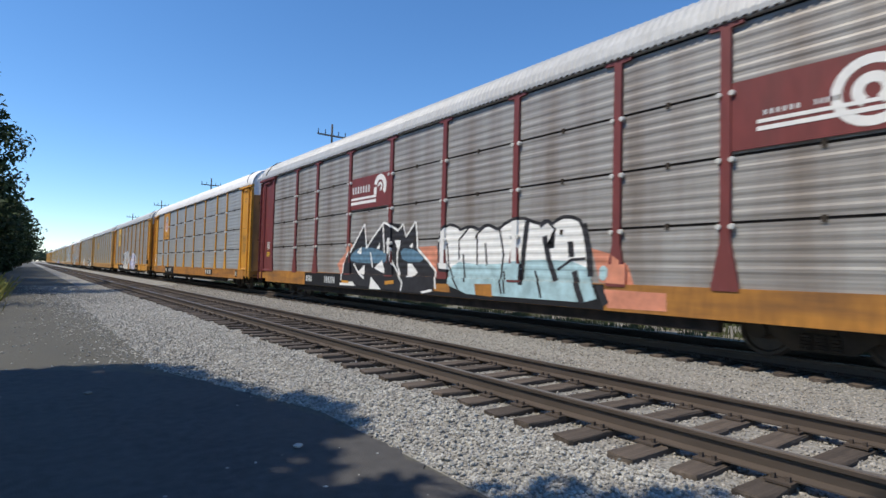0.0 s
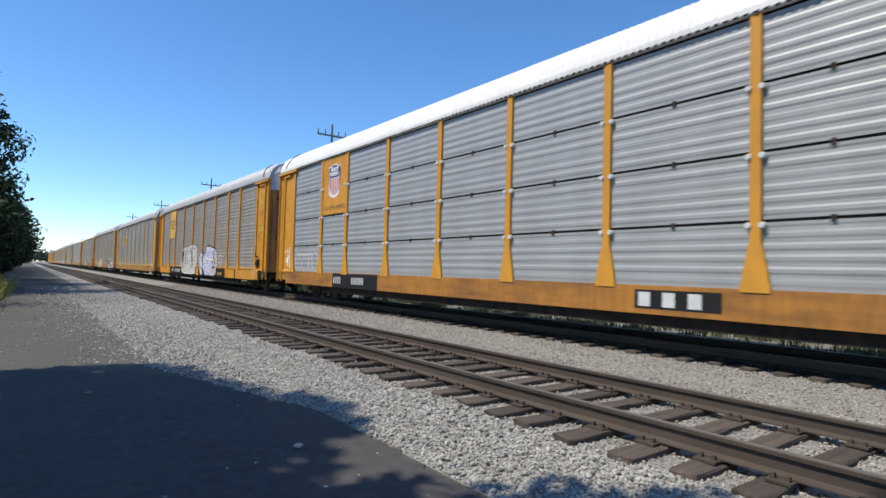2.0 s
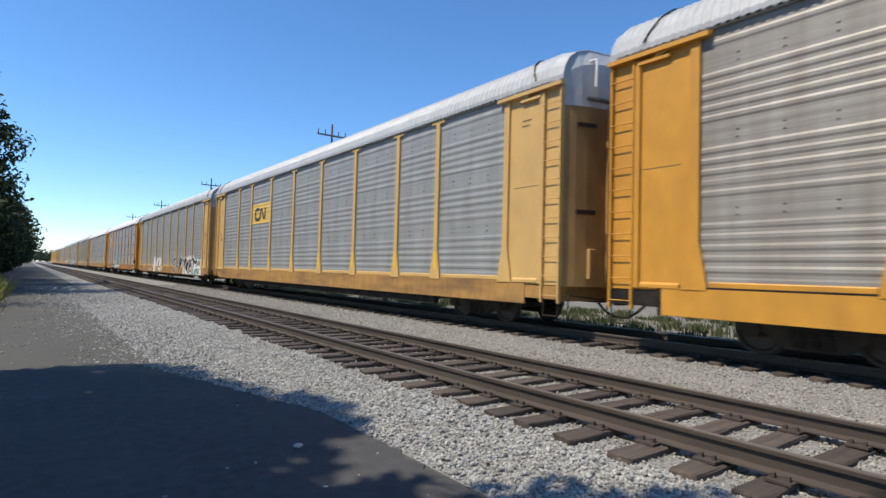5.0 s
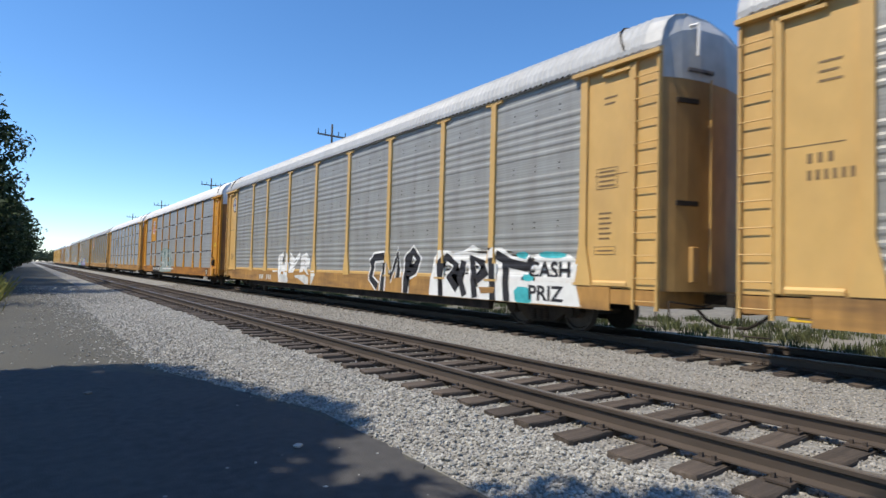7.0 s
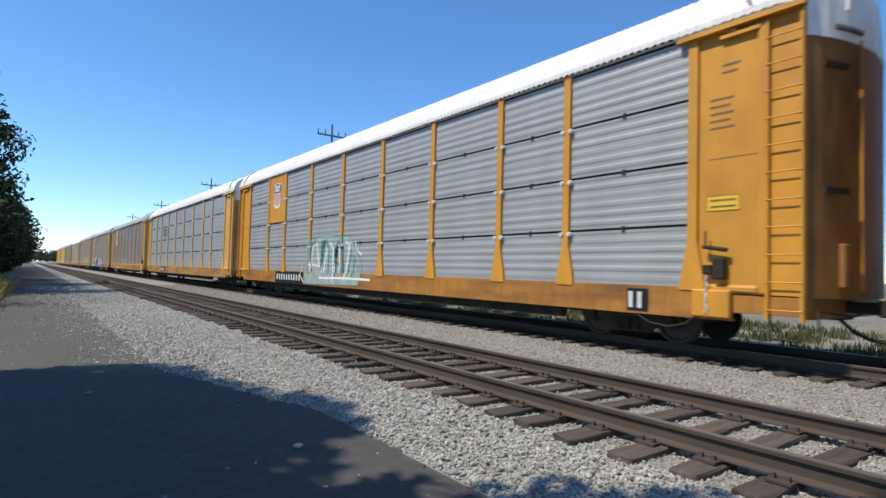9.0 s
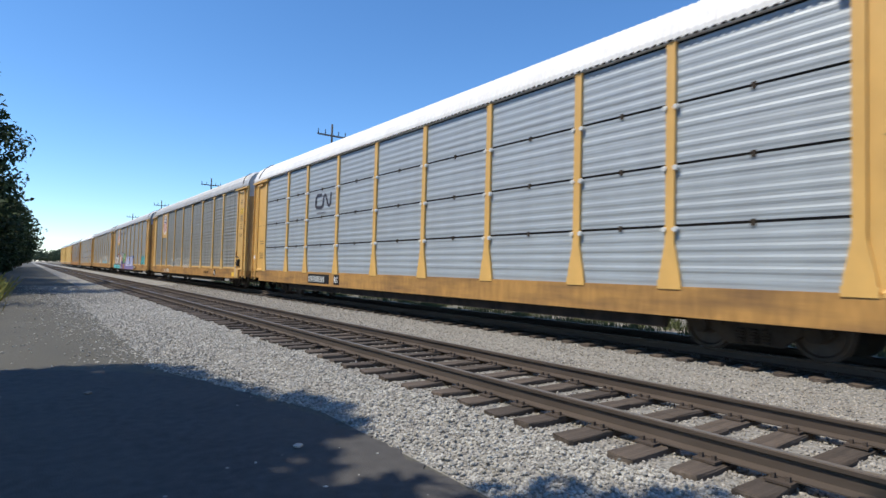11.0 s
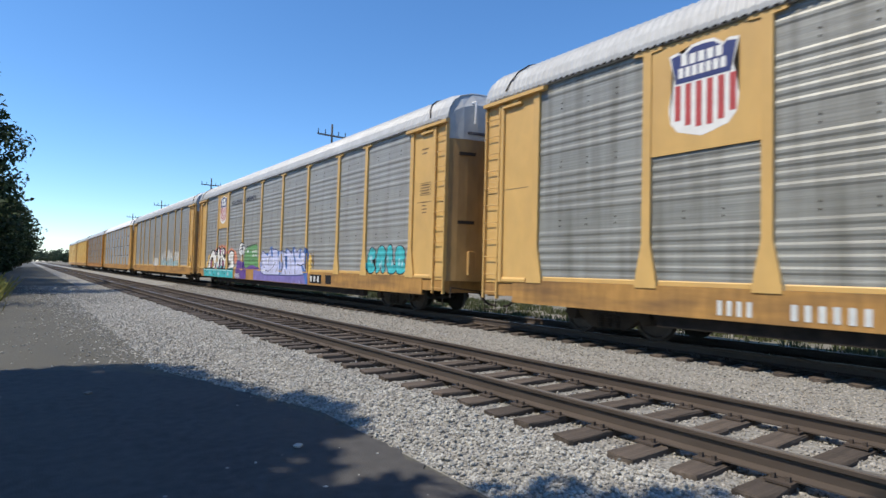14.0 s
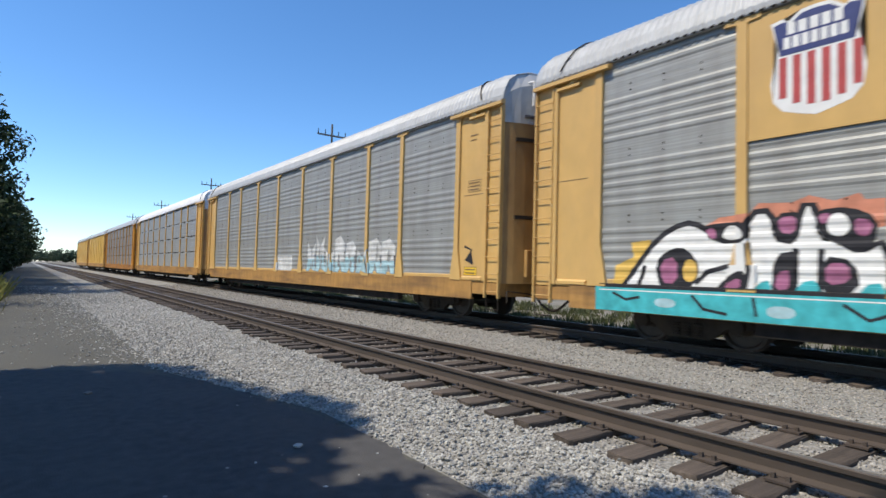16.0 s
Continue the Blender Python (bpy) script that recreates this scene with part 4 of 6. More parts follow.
lay("graffiti_fill", [rounded([(15.27, 2.24), (15.01, 2.25), (15.09, 1.72), (15.2, 1.78)], 0)], M_WHITE, g, 0.0104)
lay("graffiti_fill", [rounded([(15.27, 0.88), (14.74, 0.93), (14.71, 0.82), (15.24, 0.77)], 0)], M_ORANGE, g, 0.0112)
lay("graffiti_fill", [rounded([(18.28, 0.83), (17.73, 0.82), (17.73, 0.74), (18.28, 0.74)], 0)], M_ORANGE, g, 0.0115)
sprayed(g, M_WHITE, 0.0108, 0.075,
        [(18.33, 0.82), (18.26, 1.38), (17.76, 1.82), (17.2, 2.34), (16.76, 2.77)],
        [(16.76, 2.77), (16.66, 2.37), (16.59, 1.95)],
        [(16.59, 1.95), (16.15, 2.29), (15.49, 2.75)],
        [(15.55, 2.71), (15.48, 2.25), (15.41, 1.78)],
        [(15.49, 2.75), (15.16, 2.67), (14.61, 2.45), (14.34, 2.65)],
        [(14.34, 2.65), (14.16, 2.24), (13.65, 2.68)])
sprayed(g, M_WHITE, 0.0126, 0.075,
        [(13.63, 2.67), (13.56, 2.26), (13.52, 1.87)],
        [(13.52, 1.87), (13.02, 1.56), (12.61, 1.26), (12.53, 0.75)],
        [(17.45, 1.42), (17.16, 1.16), (16.62, 0.94)],
        [(15.01, 1.94), (14.97, 1.55), (14.45, 1.06), (14.24, 0.85), (14.32, 0.62)],
        [(16.3, 1.8), (16.12, 1.3)],
        [(14.6, 1.88), (14.62, 1.44), (14.43, 1.11)])
g = piece(c, "white and pale blue bubble graffiti with black lines")
rimmed(g, [(12.46, 1.52), (12.44, 2.26), (12.11, 2.47), (11.74, 2.43), (11.49, 2.26), (11.14, 2.4), (10.84, 2.24), (10.48, 2.39), (10.22, 2.31), (10.06, 2.21), (9.76, 2.42), (9.25, 2.49), (8.92, 2.38), (8.66, 2.28), (8.5, 2.39), (8.28, 2.26), (8.09, 2.42), (7.78, 2.42), (7.51, 2.29), (7.38, 1.66), (7.34, 1.26), (12.32, 1.24)], M_WHITE, M_INK, 0.08, 0.004, 1)
lay("graffiti_fill", [rounded([(11.95, 1.52), (10.44, 1.41), (8.9, 1.57), (7.38, 1.5), (7.24, 1.04), (7.02, 0.68), (8.53, 0.68), (12.03, 0.67)], 1)], M_PALE, g, 0.0072)
lay("graffiti_fill", [rounded([(7.04, 1.44), (6.8, 1.42), (6.82, 1.16), (7.06, 1.12)], 1)], M_PALE, g, 0.0075)
lay("graffiti_fill", [rounded([(10.86, 0.94), (10.22, 0.96), (10.17, 0.65), (10.8, 0.67)], 0)], M_SILL_ORANGE, g, 0.0083)
lay("graffiti_fill", [rounded([(12.57, 0.9), (11.92, 0.9), (11.86, 0.68), (12.61, 0.69)], 0)], M_SILL_ORANGE, g, 0.0086)
sprayed(g, M_INK, 0.0088, 0.06,
        [(11.55, 1.55), (11.58, 2.07), (11.14, 2.4)],
        [(10.81, 1.41), (10.84, 2.2), (10.48, 2.42)],
        [(12.09, 2.01), (11.99, 1.4), (11.8, 1.1), (11.5, 0.74)],
        [(11.39, 1.7), (11.27, 0.97)],
        [(10.51, 1.97), (10.44, 1.41)],
        [(10.02, 2.37), (9.84, 1.69), (9.93, 1.01), (9.85, 0.74)])
sprayed(g, M_INK, 0.0106, 0.06,
        [(8.66, 2.28), (8.45, 2.39), (8.24, 2.22), (8.27, 1.82), (8.48, 1.8)],
        [(7.39, 1.57), (7.76, 1.55), (8.14, 1.33)],
        [(8.81, 1.3), (8.62, 0.93), (8.57, 0.71)],
        [(9.75, 0.75), (9.82, 1.28)])
sprayed(g, M_INK, 0.0098, 0.15,
        [(9.07, 2.43), (9.16, 1.81), (9.23, 0.97)],
        [(8.54, 2.07), (8.39, 1.55), (8.18, 1.09)],
        [(7.8, 1.93), (7.76, 1.6)],
        [(7.68, 1.31), (7.57, 0.97), (7.44, 0.67)],
        [(7.45, 2.29), (7.32, 1.78), (7.26, 1.21)],
        [(7.03, 1.04), (6.85, 0.67)])
lay("sprayed_ground", [rounded([(7.25, 1.78), (6.77, 1.66), (6.39, 1.44), (6.26, 1.07), (7.03, 1.1)], 0)], M_SALMON, g, 0.003)
lay("sprayed_ground", [rounded([(6.96, 0.97), (5.57, 0.95), (5.56, 0.63), (6.82, 0.61)], 0)], M_SALMON, g, 0.0033)
black_field(c, 21.6, 18.4)
mark(c, 4, 21.45, 0.70, 0.24)
mark(c, 6, 19.72, 0.70, 0.24)
stencil(c, 26.3, 2.05, 0.34, 0.36, M_STENCIL, M_STICKER_WHITE)
stencil(c, 26.32, 1.72, 0.38, 0.22, M_STENCIL, M_LABEL)

# orange car with clean panels
c = CARS[1]
logo_panel(c, 22.70, 20.78, 3.28, 5.42, M_ORANGE, "orange logo panel")
shield(c, 21.74, 3.86, 5.16, 0.98, -1.612)
letter("lettering", "BUILDING AMERICA", 22.52, 3.45, 0.15, M_STENCIL, c, 0.98, 0.004, 0.004, -1.612, "dark slogan lettering")
black_field(c, 21.62, 18.3)
mark(c, 4, 21.5, 0.70, 0.24)
mark(c, 6, 20.1, 0.70, 0.24)
black_field(c, 8.78, 7.15, 0.66, 1.0)
bars(c, 8.70, 7.25, 0.70, 0.26, 3, M_WHITE)
graffiti(c, 25.3, 23.1, 1.15, 1.85, 5, 5, M_HAZE, M_SILVER, None, None, None, False, 0.05, label="thin white sprayed tag")
lay("sprayed_tag", [band([(26.5, 1.9), (26.2, 2.0), (26.1, 1.7), (26.4, 1.6), (26.2, 1.3)], 0.06), band([(26.0, 2.1), (25.95, 1.2)], 0.07)], M_WHITE, c, 0.006)
stencil(c, 1.45, 2.55, 0.62, 0.28, M_STENCIL)
stencil(c, 1.45, 2.05, 0.62, 0.40, M_STENCIL)
lines(c, 1.45, 2.0, 0.5, 2, M_STENCIL)
black_field(c, 2.42, 2.05, 0.64, 1.0)
bars(c, 2.40, 2.08, 0.70, 0.22, 2, M_WHITE)

# dusty car with white graffiti
c = CARS[2]
logo_panel(c, 22.70, 20.78, 3.28, 5.42, M_PANEL_YELLOW, "yellow logo panel")
flats("emblem_bar", [arc_band(22.25, 4.45, 0.16, 0.26, 60, 300), band([(21.93, 4.26), (21.70, 4.22), (21.60, 4.30), (21.66, 4.42), (21.84, 4.48), (21.90, 4.58), (21.82, 4.66), (21.58, 4.63)], 0.07), band([(21.35, 4.22), (21.0, 4.66)], 0.1), rect(21.1, 22.4, 4.02, 4.09)], M_LOGO_DARK, c, -1.616, "dark angular emblem")
flats("emblem_bar", [band([(21.0, 4.22), (21.35, 4.66)], 0.1)], M_LOGO_DARK, c, -1.618)
g = piece(c, "white bubble graffiti with thin dark lines")
rimmed(g, [(18.04, 0.99), (18.01, 2.04), (17.75, 2.38), (17.21, 2.29), (16.84, 2.43), (16.35, 2.32), (15.79, 2.55), (15.45, 2.32), (14.95, 2.57), (14.65, 2.42), (14.18, 2.43), (13.86, 2.19), (13.8, 1.68), (13.96, 1.29), (14.08, 1.04), (13.89, 0.66), (17.81, 0.68)], M_STICKER_WHITE, M_WHITE, 0.07, 0.004, 1)
lay("graffiti_fill", [rounded([(17.82, 0.92), (16.8, 1.4), (15.21, 1.28), (14.08, 1.16), (13.93, 0.67), (17.75, 0.7)], 1)], M_HAZE, g, 0.007)
sprayed(g, M_INK, 0.0082, 0.06,
        [(17.87, 0.92), (17.87, 2.03), (17.61, 2.37), (17.4, 1.87), (17.49, 0.85)],
        [(17.15, 0.94), (17.12, 2.01), (16.84, 2.39), (16.63, 2), (16.66, 1.1)],
        [(16.75, 2.16), (16.35, 2.36), (16.11, 1.99)],
        [(16.06, 1.99), (15.78, 2.44), (15.41, 2.14), (15.39, 1.83)],
        [(16.6, 1.33), (16.45, 1.77), (16.26, 1.33), (16.6, 1.28)],
        [(15.14, 2.45), (15.02, 1.82), (14.92, 1.14)])
sprayed(g, M_INK, 0.01, 0.045,
        [(14.84, 2.36), (14.17, 2.39), (13.9, 2.06), (13.85, 1.68)],
        [(14.53, 1.75), (14.21, 1.81), (14.39, 1.42), (14.62, 1.62)],
        [(14.46, 1.29), (14.13, 0.91), (13.89, 0.66)],
        [(15.98, 1.62), (15.85, 1.27), (15.41, 1.2)])
g = piece(c, "pale lilac bubble graffiti with white rim")
rimmed(g, [(13.13, 1.67), (12.53, 2.28), (11.82, 1.64), (11.79, 1.97), (11.6, 1.9), (11.38, 2.32), (11.02, 2.43), (10.73, 2.31), (10.45, 2.42), (10.19, 2.25), (9.84, 2.32), (9.37, 2.25), (8.98, 2.03), (8.79, 1.63), (8.77, 1.2), (8.94, 0.62), (10.12, 0.62), (11.48, 0.61), (11.61, 0.9), (12.01, 1.1), (12.17, 0.76), (12.07, 0.63), (12.6, 0.64), (12.73, 1.02), (12.83, 1.07)], M_LILAC, M_INK, 0.09, 0.004, 1)
lay("graffiti_fill", [rounded([(12.43, 1.14), (12.08, 1.1), (11.68, 0.89), (11.54, 0.61), (12.03, 0.64)], 0)], M_INK, g, 0.0071)
lay("graffiti_fill", [rounded([(9.62, 1.17), (9.17, 1.21), (9.13, 1.04), (9.59, 0.97)], 0)], M_INK, g, 0.0074)
lay("graffiti_fill", [rounded([(9.55, 1.59), (9.44, 1.45), (9.47, 1.22), (9.58, 1.25)], 0)], M_INK, g, 0.0077)
lay("graffiti_fill", [rounded([(10.01, 1.45), (9.87, 1.56), (9.9, 1.31)], 0)], M_INK, g, 0.008)
lay("graffiti_fill", [rounded([(10.55, 0.9), (10.38, 0.64), (10.56, 0.63)], 0)], M_INK, g, 0.0083)
lay("graffiti_fill", [rounded([(11.4, 2), (11.23, 2.05), (11.15, 1.91), (11.31, 1.87)], 1)], M_SPOT, g, 0.0074)
lay("graffiti_fill", [rounded([(10.51, 2.15), (10.32, 2.16), (10.29, 2.04), (10.45, 2)], 1)], M_SPOT, g, 0.0077)
lay("graffiti_fill", [rounded([(9.94, 2.12), (9.69, 2.12), (9.65, 1.94), (9.88, 1.92)], 1)], M_SPOT, g, 0.008)
lay("graffiti_fill", [rounded([(12.45, 1.84), (12.23, 1.89), (12.19, 1.72), (12.39, 1.69)], 1)], M_SPOT, g, 0.0083)
lay("graffiti_fill", [rounded([(11.12, 1.55), (10.78, 1.5), (10.83, 1.34), (11.15, 1.39)], 1)], M_SPOT, g, 0.0086)
lay("graffiti_fill", [rounded([(11.68, 1.16), (11.51, 1.2), (11.49, 1.06), (11.65, 1.02)], 1)], M_SPOT, g, 0.0089)
lay("graffiti_fill", [rounded([(9.83, 0.89), (9.71, 0.91), (9.69, 0.76), (9.83, 0.75)], 1)], M_SPOT, g, 0.0092)
lay("graffiti_fill", [rounded([(10.5, 1.3), (10.34, 1.31), (10.31, 1.17), (10.48, 1.17)], 1)], M_SPOT, g, 0.0095)
sprayed(g, M_WHITE, 0.0088, 0.1,
        [(13.05, 1.65), (12.53, 2.2), (11.82, 1.53)],
        [(12.73, 1.08), (12.84, 1.43), (13.05, 1.65)],
        [(11.38, 2.28), (11.02, 2.38), (10.69, 2.24), (10.4, 2.36), (10.16, 2.21)],
        [(10.16, 2.21), (9.37, 2.21), (9, 1.98), (8.83, 1.63), (8.81, 1.2), (8.95, 0.69)],
        [(11.69, 1.88), (11.37, 1.44), (10.98, 0.98), (11.23, 0.65)],
        [(11.43, 1.71), (10.78, 1.63), (10.44, 0.95), (10.17, 0.65)])
sprayed(g, M_WHITE, 0.0106, 0.1,
        [(10.66, 1.59), (9.88, 1.58), (9.37, 1.53), (9.26, 1.22)],
        [(9.26, 2.13), (9.24, 1.54), (9.24, 1.19)],
        [(12.58, 1.02), (12.42, 0.65)],
        [(12.22, 1.09), (12.03, 0.65)],
        [(10.24, 2.18), (10.29, 1.84), (10.66, 1.65)])
lay("graffiti_fill", [rounded([(9.52, 0.9), (9.1, 0.91), (9.1, 0.79), (9.52, 0.79)], 0)], M_PANEL_YELLOW, g, 0.013)
graffiti(c, 19.0, 18.1, 1.15, 1.6, 3, 7, M_HAZE, M_SILVER_BROWN, None, None, None, False, 0.04)
lay("sprayed_face", [arc_band(8.1, 1.6, 0.30, 0.36, 190, 350), band([(8.55, 1.75), (8.1, 1.85), (7.7, 1.75)], 0.06), band([(8.4, 1.55), (8.2, 1.65), (8.0, 1.5), (7.8, 1.65)], 0.06), band([(8.3, 1.95), (8.1, 2.15), (7.95, 1.95)], 0.05), band([(8.45, 1.35), (8.1, 1.42), (7.75, 1.35)], 0.06)], M_HAZE, c, 0.006, "sprayed white scribble")
for y0, y1 in ((1.1, 4.9), (5.1, 6.9), (13.0, 13.8), (22.2, 26.2)):
    flats("orange_patch", [rect(y0, y1, SILL_B + 0.005, SILL_T - 0.03)], M_ORANGE, c, FACE_SILL - 0.004)
mark(c, 4, 21.45, 0.70, 0.24)
bars(c, 20.2, 18.4, 0.70, 0.24, 6, M_WHITE)
bars(c, 8.4, 7.4, 0.68, 0.18, 3, M_BUFF)
stencil(c, 1.35, 4.25, 0.55, 0.30, M_STENCIL, M_LABEL)
stencil(c, 1.35, 3.75, 0.55, 0.25, M_STENCIL)
stencil(c, 1.38, 2.9, 0.58, 0.36, M_STENCIL, M_LABEL)

# pale car with the worm emblem on a yellow field
c = CARS[3]
lay("logo_field", [rect(17.98, 20.60, 3.36, 4.34)], M_PANEL_YELLOW, c, 0.004, "yellow painted field")
worm(c, 20.15, 3.56, 1.0, M_LOGO_DARK, -1.596)
bars(c, 26.35, 25.95, 2.95, 0.15, 3, M_STENCIL, -1.586)
bars(c, 26.35, 25.70, 2.70, 0.15, 6, M_STENCIL, -1.586)
lines(c, 26.2, 4.4, 0.3, 3, M_STENCIL, 0.14)
for p in POSTS[1:-1]:
    flats("yellow_strip", [rect(p - 0.05, p + 0.05, 1.28, 1.80)], M_LABEL, c, FACE_POST - 0.004)
stencil(c, 26.6, 0.62, 0.9, 0.36, M_STENCIL, M_LABEL)

# pale car with lettered graffiti
c = CARS[4]
g = piece(c, "blocky white graffiti")
lay("graffiti_fill", [rounded([(19.06, 1.71), (18.41, 1.93), (18.37, 1.74), (18.57, 1.42), (18.23, 1.3), (17.92, 1.89), (17.74, 1.67), (17.88, 0.52), (18.21, 0.56), (18.27, 1.05), (18.56, 1.04), (18.5, 0.55), (18.81, 0.53), (19.02, 1.29)], 0)], M_WHITE, g, 0.005)
lay("graffiti_fill", [rounded([(17.61, 1.9), (17.08, 1.6), (16.57, 1.88), (16.47, 1.71), (17.01, 1.32), (17.36, 1.2), (17.05, 1.21), (17.11, 1.02), (17.66, 1), (17.67, 1.49), (17.45, 1.61)], 0)], M_WHITE, g, 0.0053)
lay("graffiti_fill", [rounded([(16.41, 1.71), (15.85, 1.86), (15.79, 1.6), (15.48, 1.6), (15.56, 1.29), (15.96, 1.23), (15.47, 0.97), (15.66, 0.97), (16.08, 1.18), (16.14, 1.06), (16.49, 1.04), (16.34, 1.33)], 0)], M_WHITE, g, 0.0056)
lay("graffiti_fill", [rounded([(15.33, 1.12), (14.99, 1.13), (14.91, 0.92), (15.31, 0.9)], 0)], M_WHITE, g, 0.0059)
lay("graffiti_fill", [rounded([(19.62, 1.08), (19.05, 1.09), (19.04, 1.03), (19.62, 1.01)], 0)], M_WHITE, g, 0.0062)
lay("graffiti_fill", [rounded([(17.07, 0.92), (15.55, 0.96), (15.52, 0.53), (15.89, 0.52), (16.14, 0.85), (16.79, 0.77)], 1)], M_HAZE, g, 0.0045)
lay("graffiti_fill", [rounded([(15.33, 0.95), (14.96, 0.92), (15.11, 0.71), (15.3, 0.49)], 1)], M_HAZE, g, 0.0048)
lay("graffiti_fill", [rounded([(18.91, 0.93), (17.82, 0.92), (17.65, 0.53), (18.72, 0.53)], 1)], M_HAZE, g, 0.0051)
sprayed(g, M_SILVER_GREY, 0.0075, 0.04,
        [(18.76, 1.68), (18.68, 1.04)],
        [(17.22, 1.43), (16.8, 1.55)],
        [(16.15, 1.55), (15.91, 1.49), (16.09, 1.33)])
g = piece(c, "dark graffiti letters with white rim")
outlined(g, M_WHITE, M_INK, 0.24, 0.07,
        [(10.54, 1.4), (10.27, 1.63), (9.68, 1.67)],
        [(9.72, 0.56), (9.59, 1.62), (9.22, 1), (8.84, 1.79), (8.78, 1.01)],
        [(8.34, 0.5), (8.33, 1.62), (8.01, 1.81), (7.72, 1.57), (7.9, 1.23), (8.32, 1.09)],
        [(10.38, 1.63), (10.43, 0.96), (10, 0.69)])
g = piece(c, "dark graffiti letters on white ground")
lay("sprayed_ground", [rounded([(7.12, 0.52), (7.06, 1.07), (6.96, 1.61), (6.69, 1.82), (6.1, 1.74), (5.7, 1.77), (5.26, 1.94), (4.72, 1.7), (4.5, 1.85), (4.18, 1.84), (3.68, 1.56), (3.27, 1.59), (3.09, 1.66), (3.13, 1.37), (3.05, 1.01), (3.15, 0.52), (4.48, 0.5)], 0)], M_WHITE, g, 0.003)
lay("graffiti_fill", [rounded([(3.72, 0.94), (3.13, 0.92), (3.13, 0.52), (3.65, 0.52)], 1)], M_TEAL, g, 0.0036)
lay("graffiti_fill", [rounded([(3.73, 1.71), (3.31, 1.74), (3.29, 1.58), (3.58, 1.56)], 1)], M_TEAL, g, 0.0039)
lay("graffiti_fill", [rounded([(2.96, 1.74), (2.19, 1.71), (2.19, 1.58), (2.92, 1.59)], 1)], M_TEAL, g, 0.0042)
lay("graffiti_fill", [rounded([(3.4, 1.27), (3.09, 1.19), (3.11, 1.06), (3.44, 1.07)], 1)], M_TEAL, g, 0.0045)
outlined(g, M_WHITE, M_INK, 0.22, 0.07,
        [(6.54, 0.44), (6.65, 1.49), (6.36, 1.64), (5.93, 1.41), (6.23, 1.11), (5.84, 0.77)],
        [(5.52, 0.63), (5.75, 1.11), (5.63, 1.53)],
        [(5.11, 0.6), (5.29, 1.65), (4.83, 1.44), (4.66, 1.24), (5.12, 1.02)],
        [(4.43, 0.55), (4.5, 1.6)],
        [(4.39, 1.69), (3.87, 1.47), (3.33, 1.38), (3.15, 1.56)],
        [(3.94, 0.57), (4.05, 1.5)])
lay("graffiti_fill", [rounded([(4.94, 0.87), (4.36, 0.89), (4.4, 0.75), (4.88, 0.72)], 0)], M_SILL, g, 0.0135)
lay("sprayed_ground", [[(1.75, 0.58), (3.35, 0.58), (3.5, 1.0), (3.4, 1.62), (3.0, 1.68), (2.6, 1.58), (2.1, 1.66), (1.82, 1.5), (1.9, 1.1)]], M_WHITE, c, 0.003)
letter("graffiti_letter", "CASH", 3.28, 1.16, 0.36, M_INK, c, 0.98, 0.006, 0.012, -1.590, "black sprayed letters")
letter("graffiti_letter", "PRIZ", 3.25, 0.66, 0.33, M_INK, c, 1.12, 0.006, 0.012, FACE_SILL, "black sprayed letters")
mark(c, 4, 21.4, 0.66, 0.22)
bars(c, 20.4, 19.7, 0.66, 0.22, 3, M_WHITE)
flats("round_emblem", [disc(26.0, 4.60, 0.34, 20, 0.42)], M_LOGO_DARK, c, -1.585, "round dark blue emblem")
flats("round_emblem_rim", [disc(26.0, 4.60, 0.27, 20, 0.34)], M_STICKER_WHITE, c, -1.588)
flats("round_emblem_cross", [rect(25.94, 26.06, 4.32, 4.88), rect(25.78, 25.92, 4.54, 4.66), rect(26.08, 26.22, 4.54, 4.66)], M_BLUE, c, -1.591)
stencil(c, 1.42, 2.95, 0.50, 0.42, M_STENCIL)
lines(c, 1.35, 2.45, 0.3, 6, M_STENCIL)
stencil(c, 1.45, 1.65, 0.50, 0.16, M_STENCIL, M_YELLOW)
stencil(c, 26.4, 1.60, 0.5, 0.3, M_STENCIL)

# orange car with green graffiti
c = CARS[5]
logo_panel(c, 22.70, 20.78, 3.28, 5.42, M_ORANGE, "orange logo panel")
shield(c, 21.74, 3.9, 5.1, 0.9, -1.612)
g = piece(c, "outlined green graffiti on silver panels")
rimmed(g, [(18.31, 0.6), (18.3, 1.66), (17.81, 2.37), (16.64, 2.52), (14.51, 2.4), (13.97, 1.9), (13.51, 1.47), (13.49, 1.14), (13.71, 0.68)], M_GREYGREEN, M_PINE, 0.03, 0.004, 0)
sprayed(g, M_WHITE, 0.0075, 0.075,
        [(17.71, 1.06), (17.61, 2.06), (17.23, 2.19), (16.96, 1.27)],
        [(17.91, 1.36), (16.88, 1.33)],
        [(16.74, 1.08), (16.61, 2.13), (16.29, 1.97), (16.54, 1.08)],
        [(16.03, 2.21), (15.75, 1.93), (15.77, 1.1)],
        [(15.75, 0.73), (15.4, 2.14), (15.1, 1.92), (15.12, 1.02)],
        [(14.76, 0.81), (14.43, 2.08), (14.77, 2.23)])
sprayed(g, M_WHITE, 0.0093, 0.06,
        [(18.64, 1.35), (18.71, 0.93), (18.36, 0.63)],
        [(14.05, 2.24), (13.9, 1.9), (13.52, 1.72)])
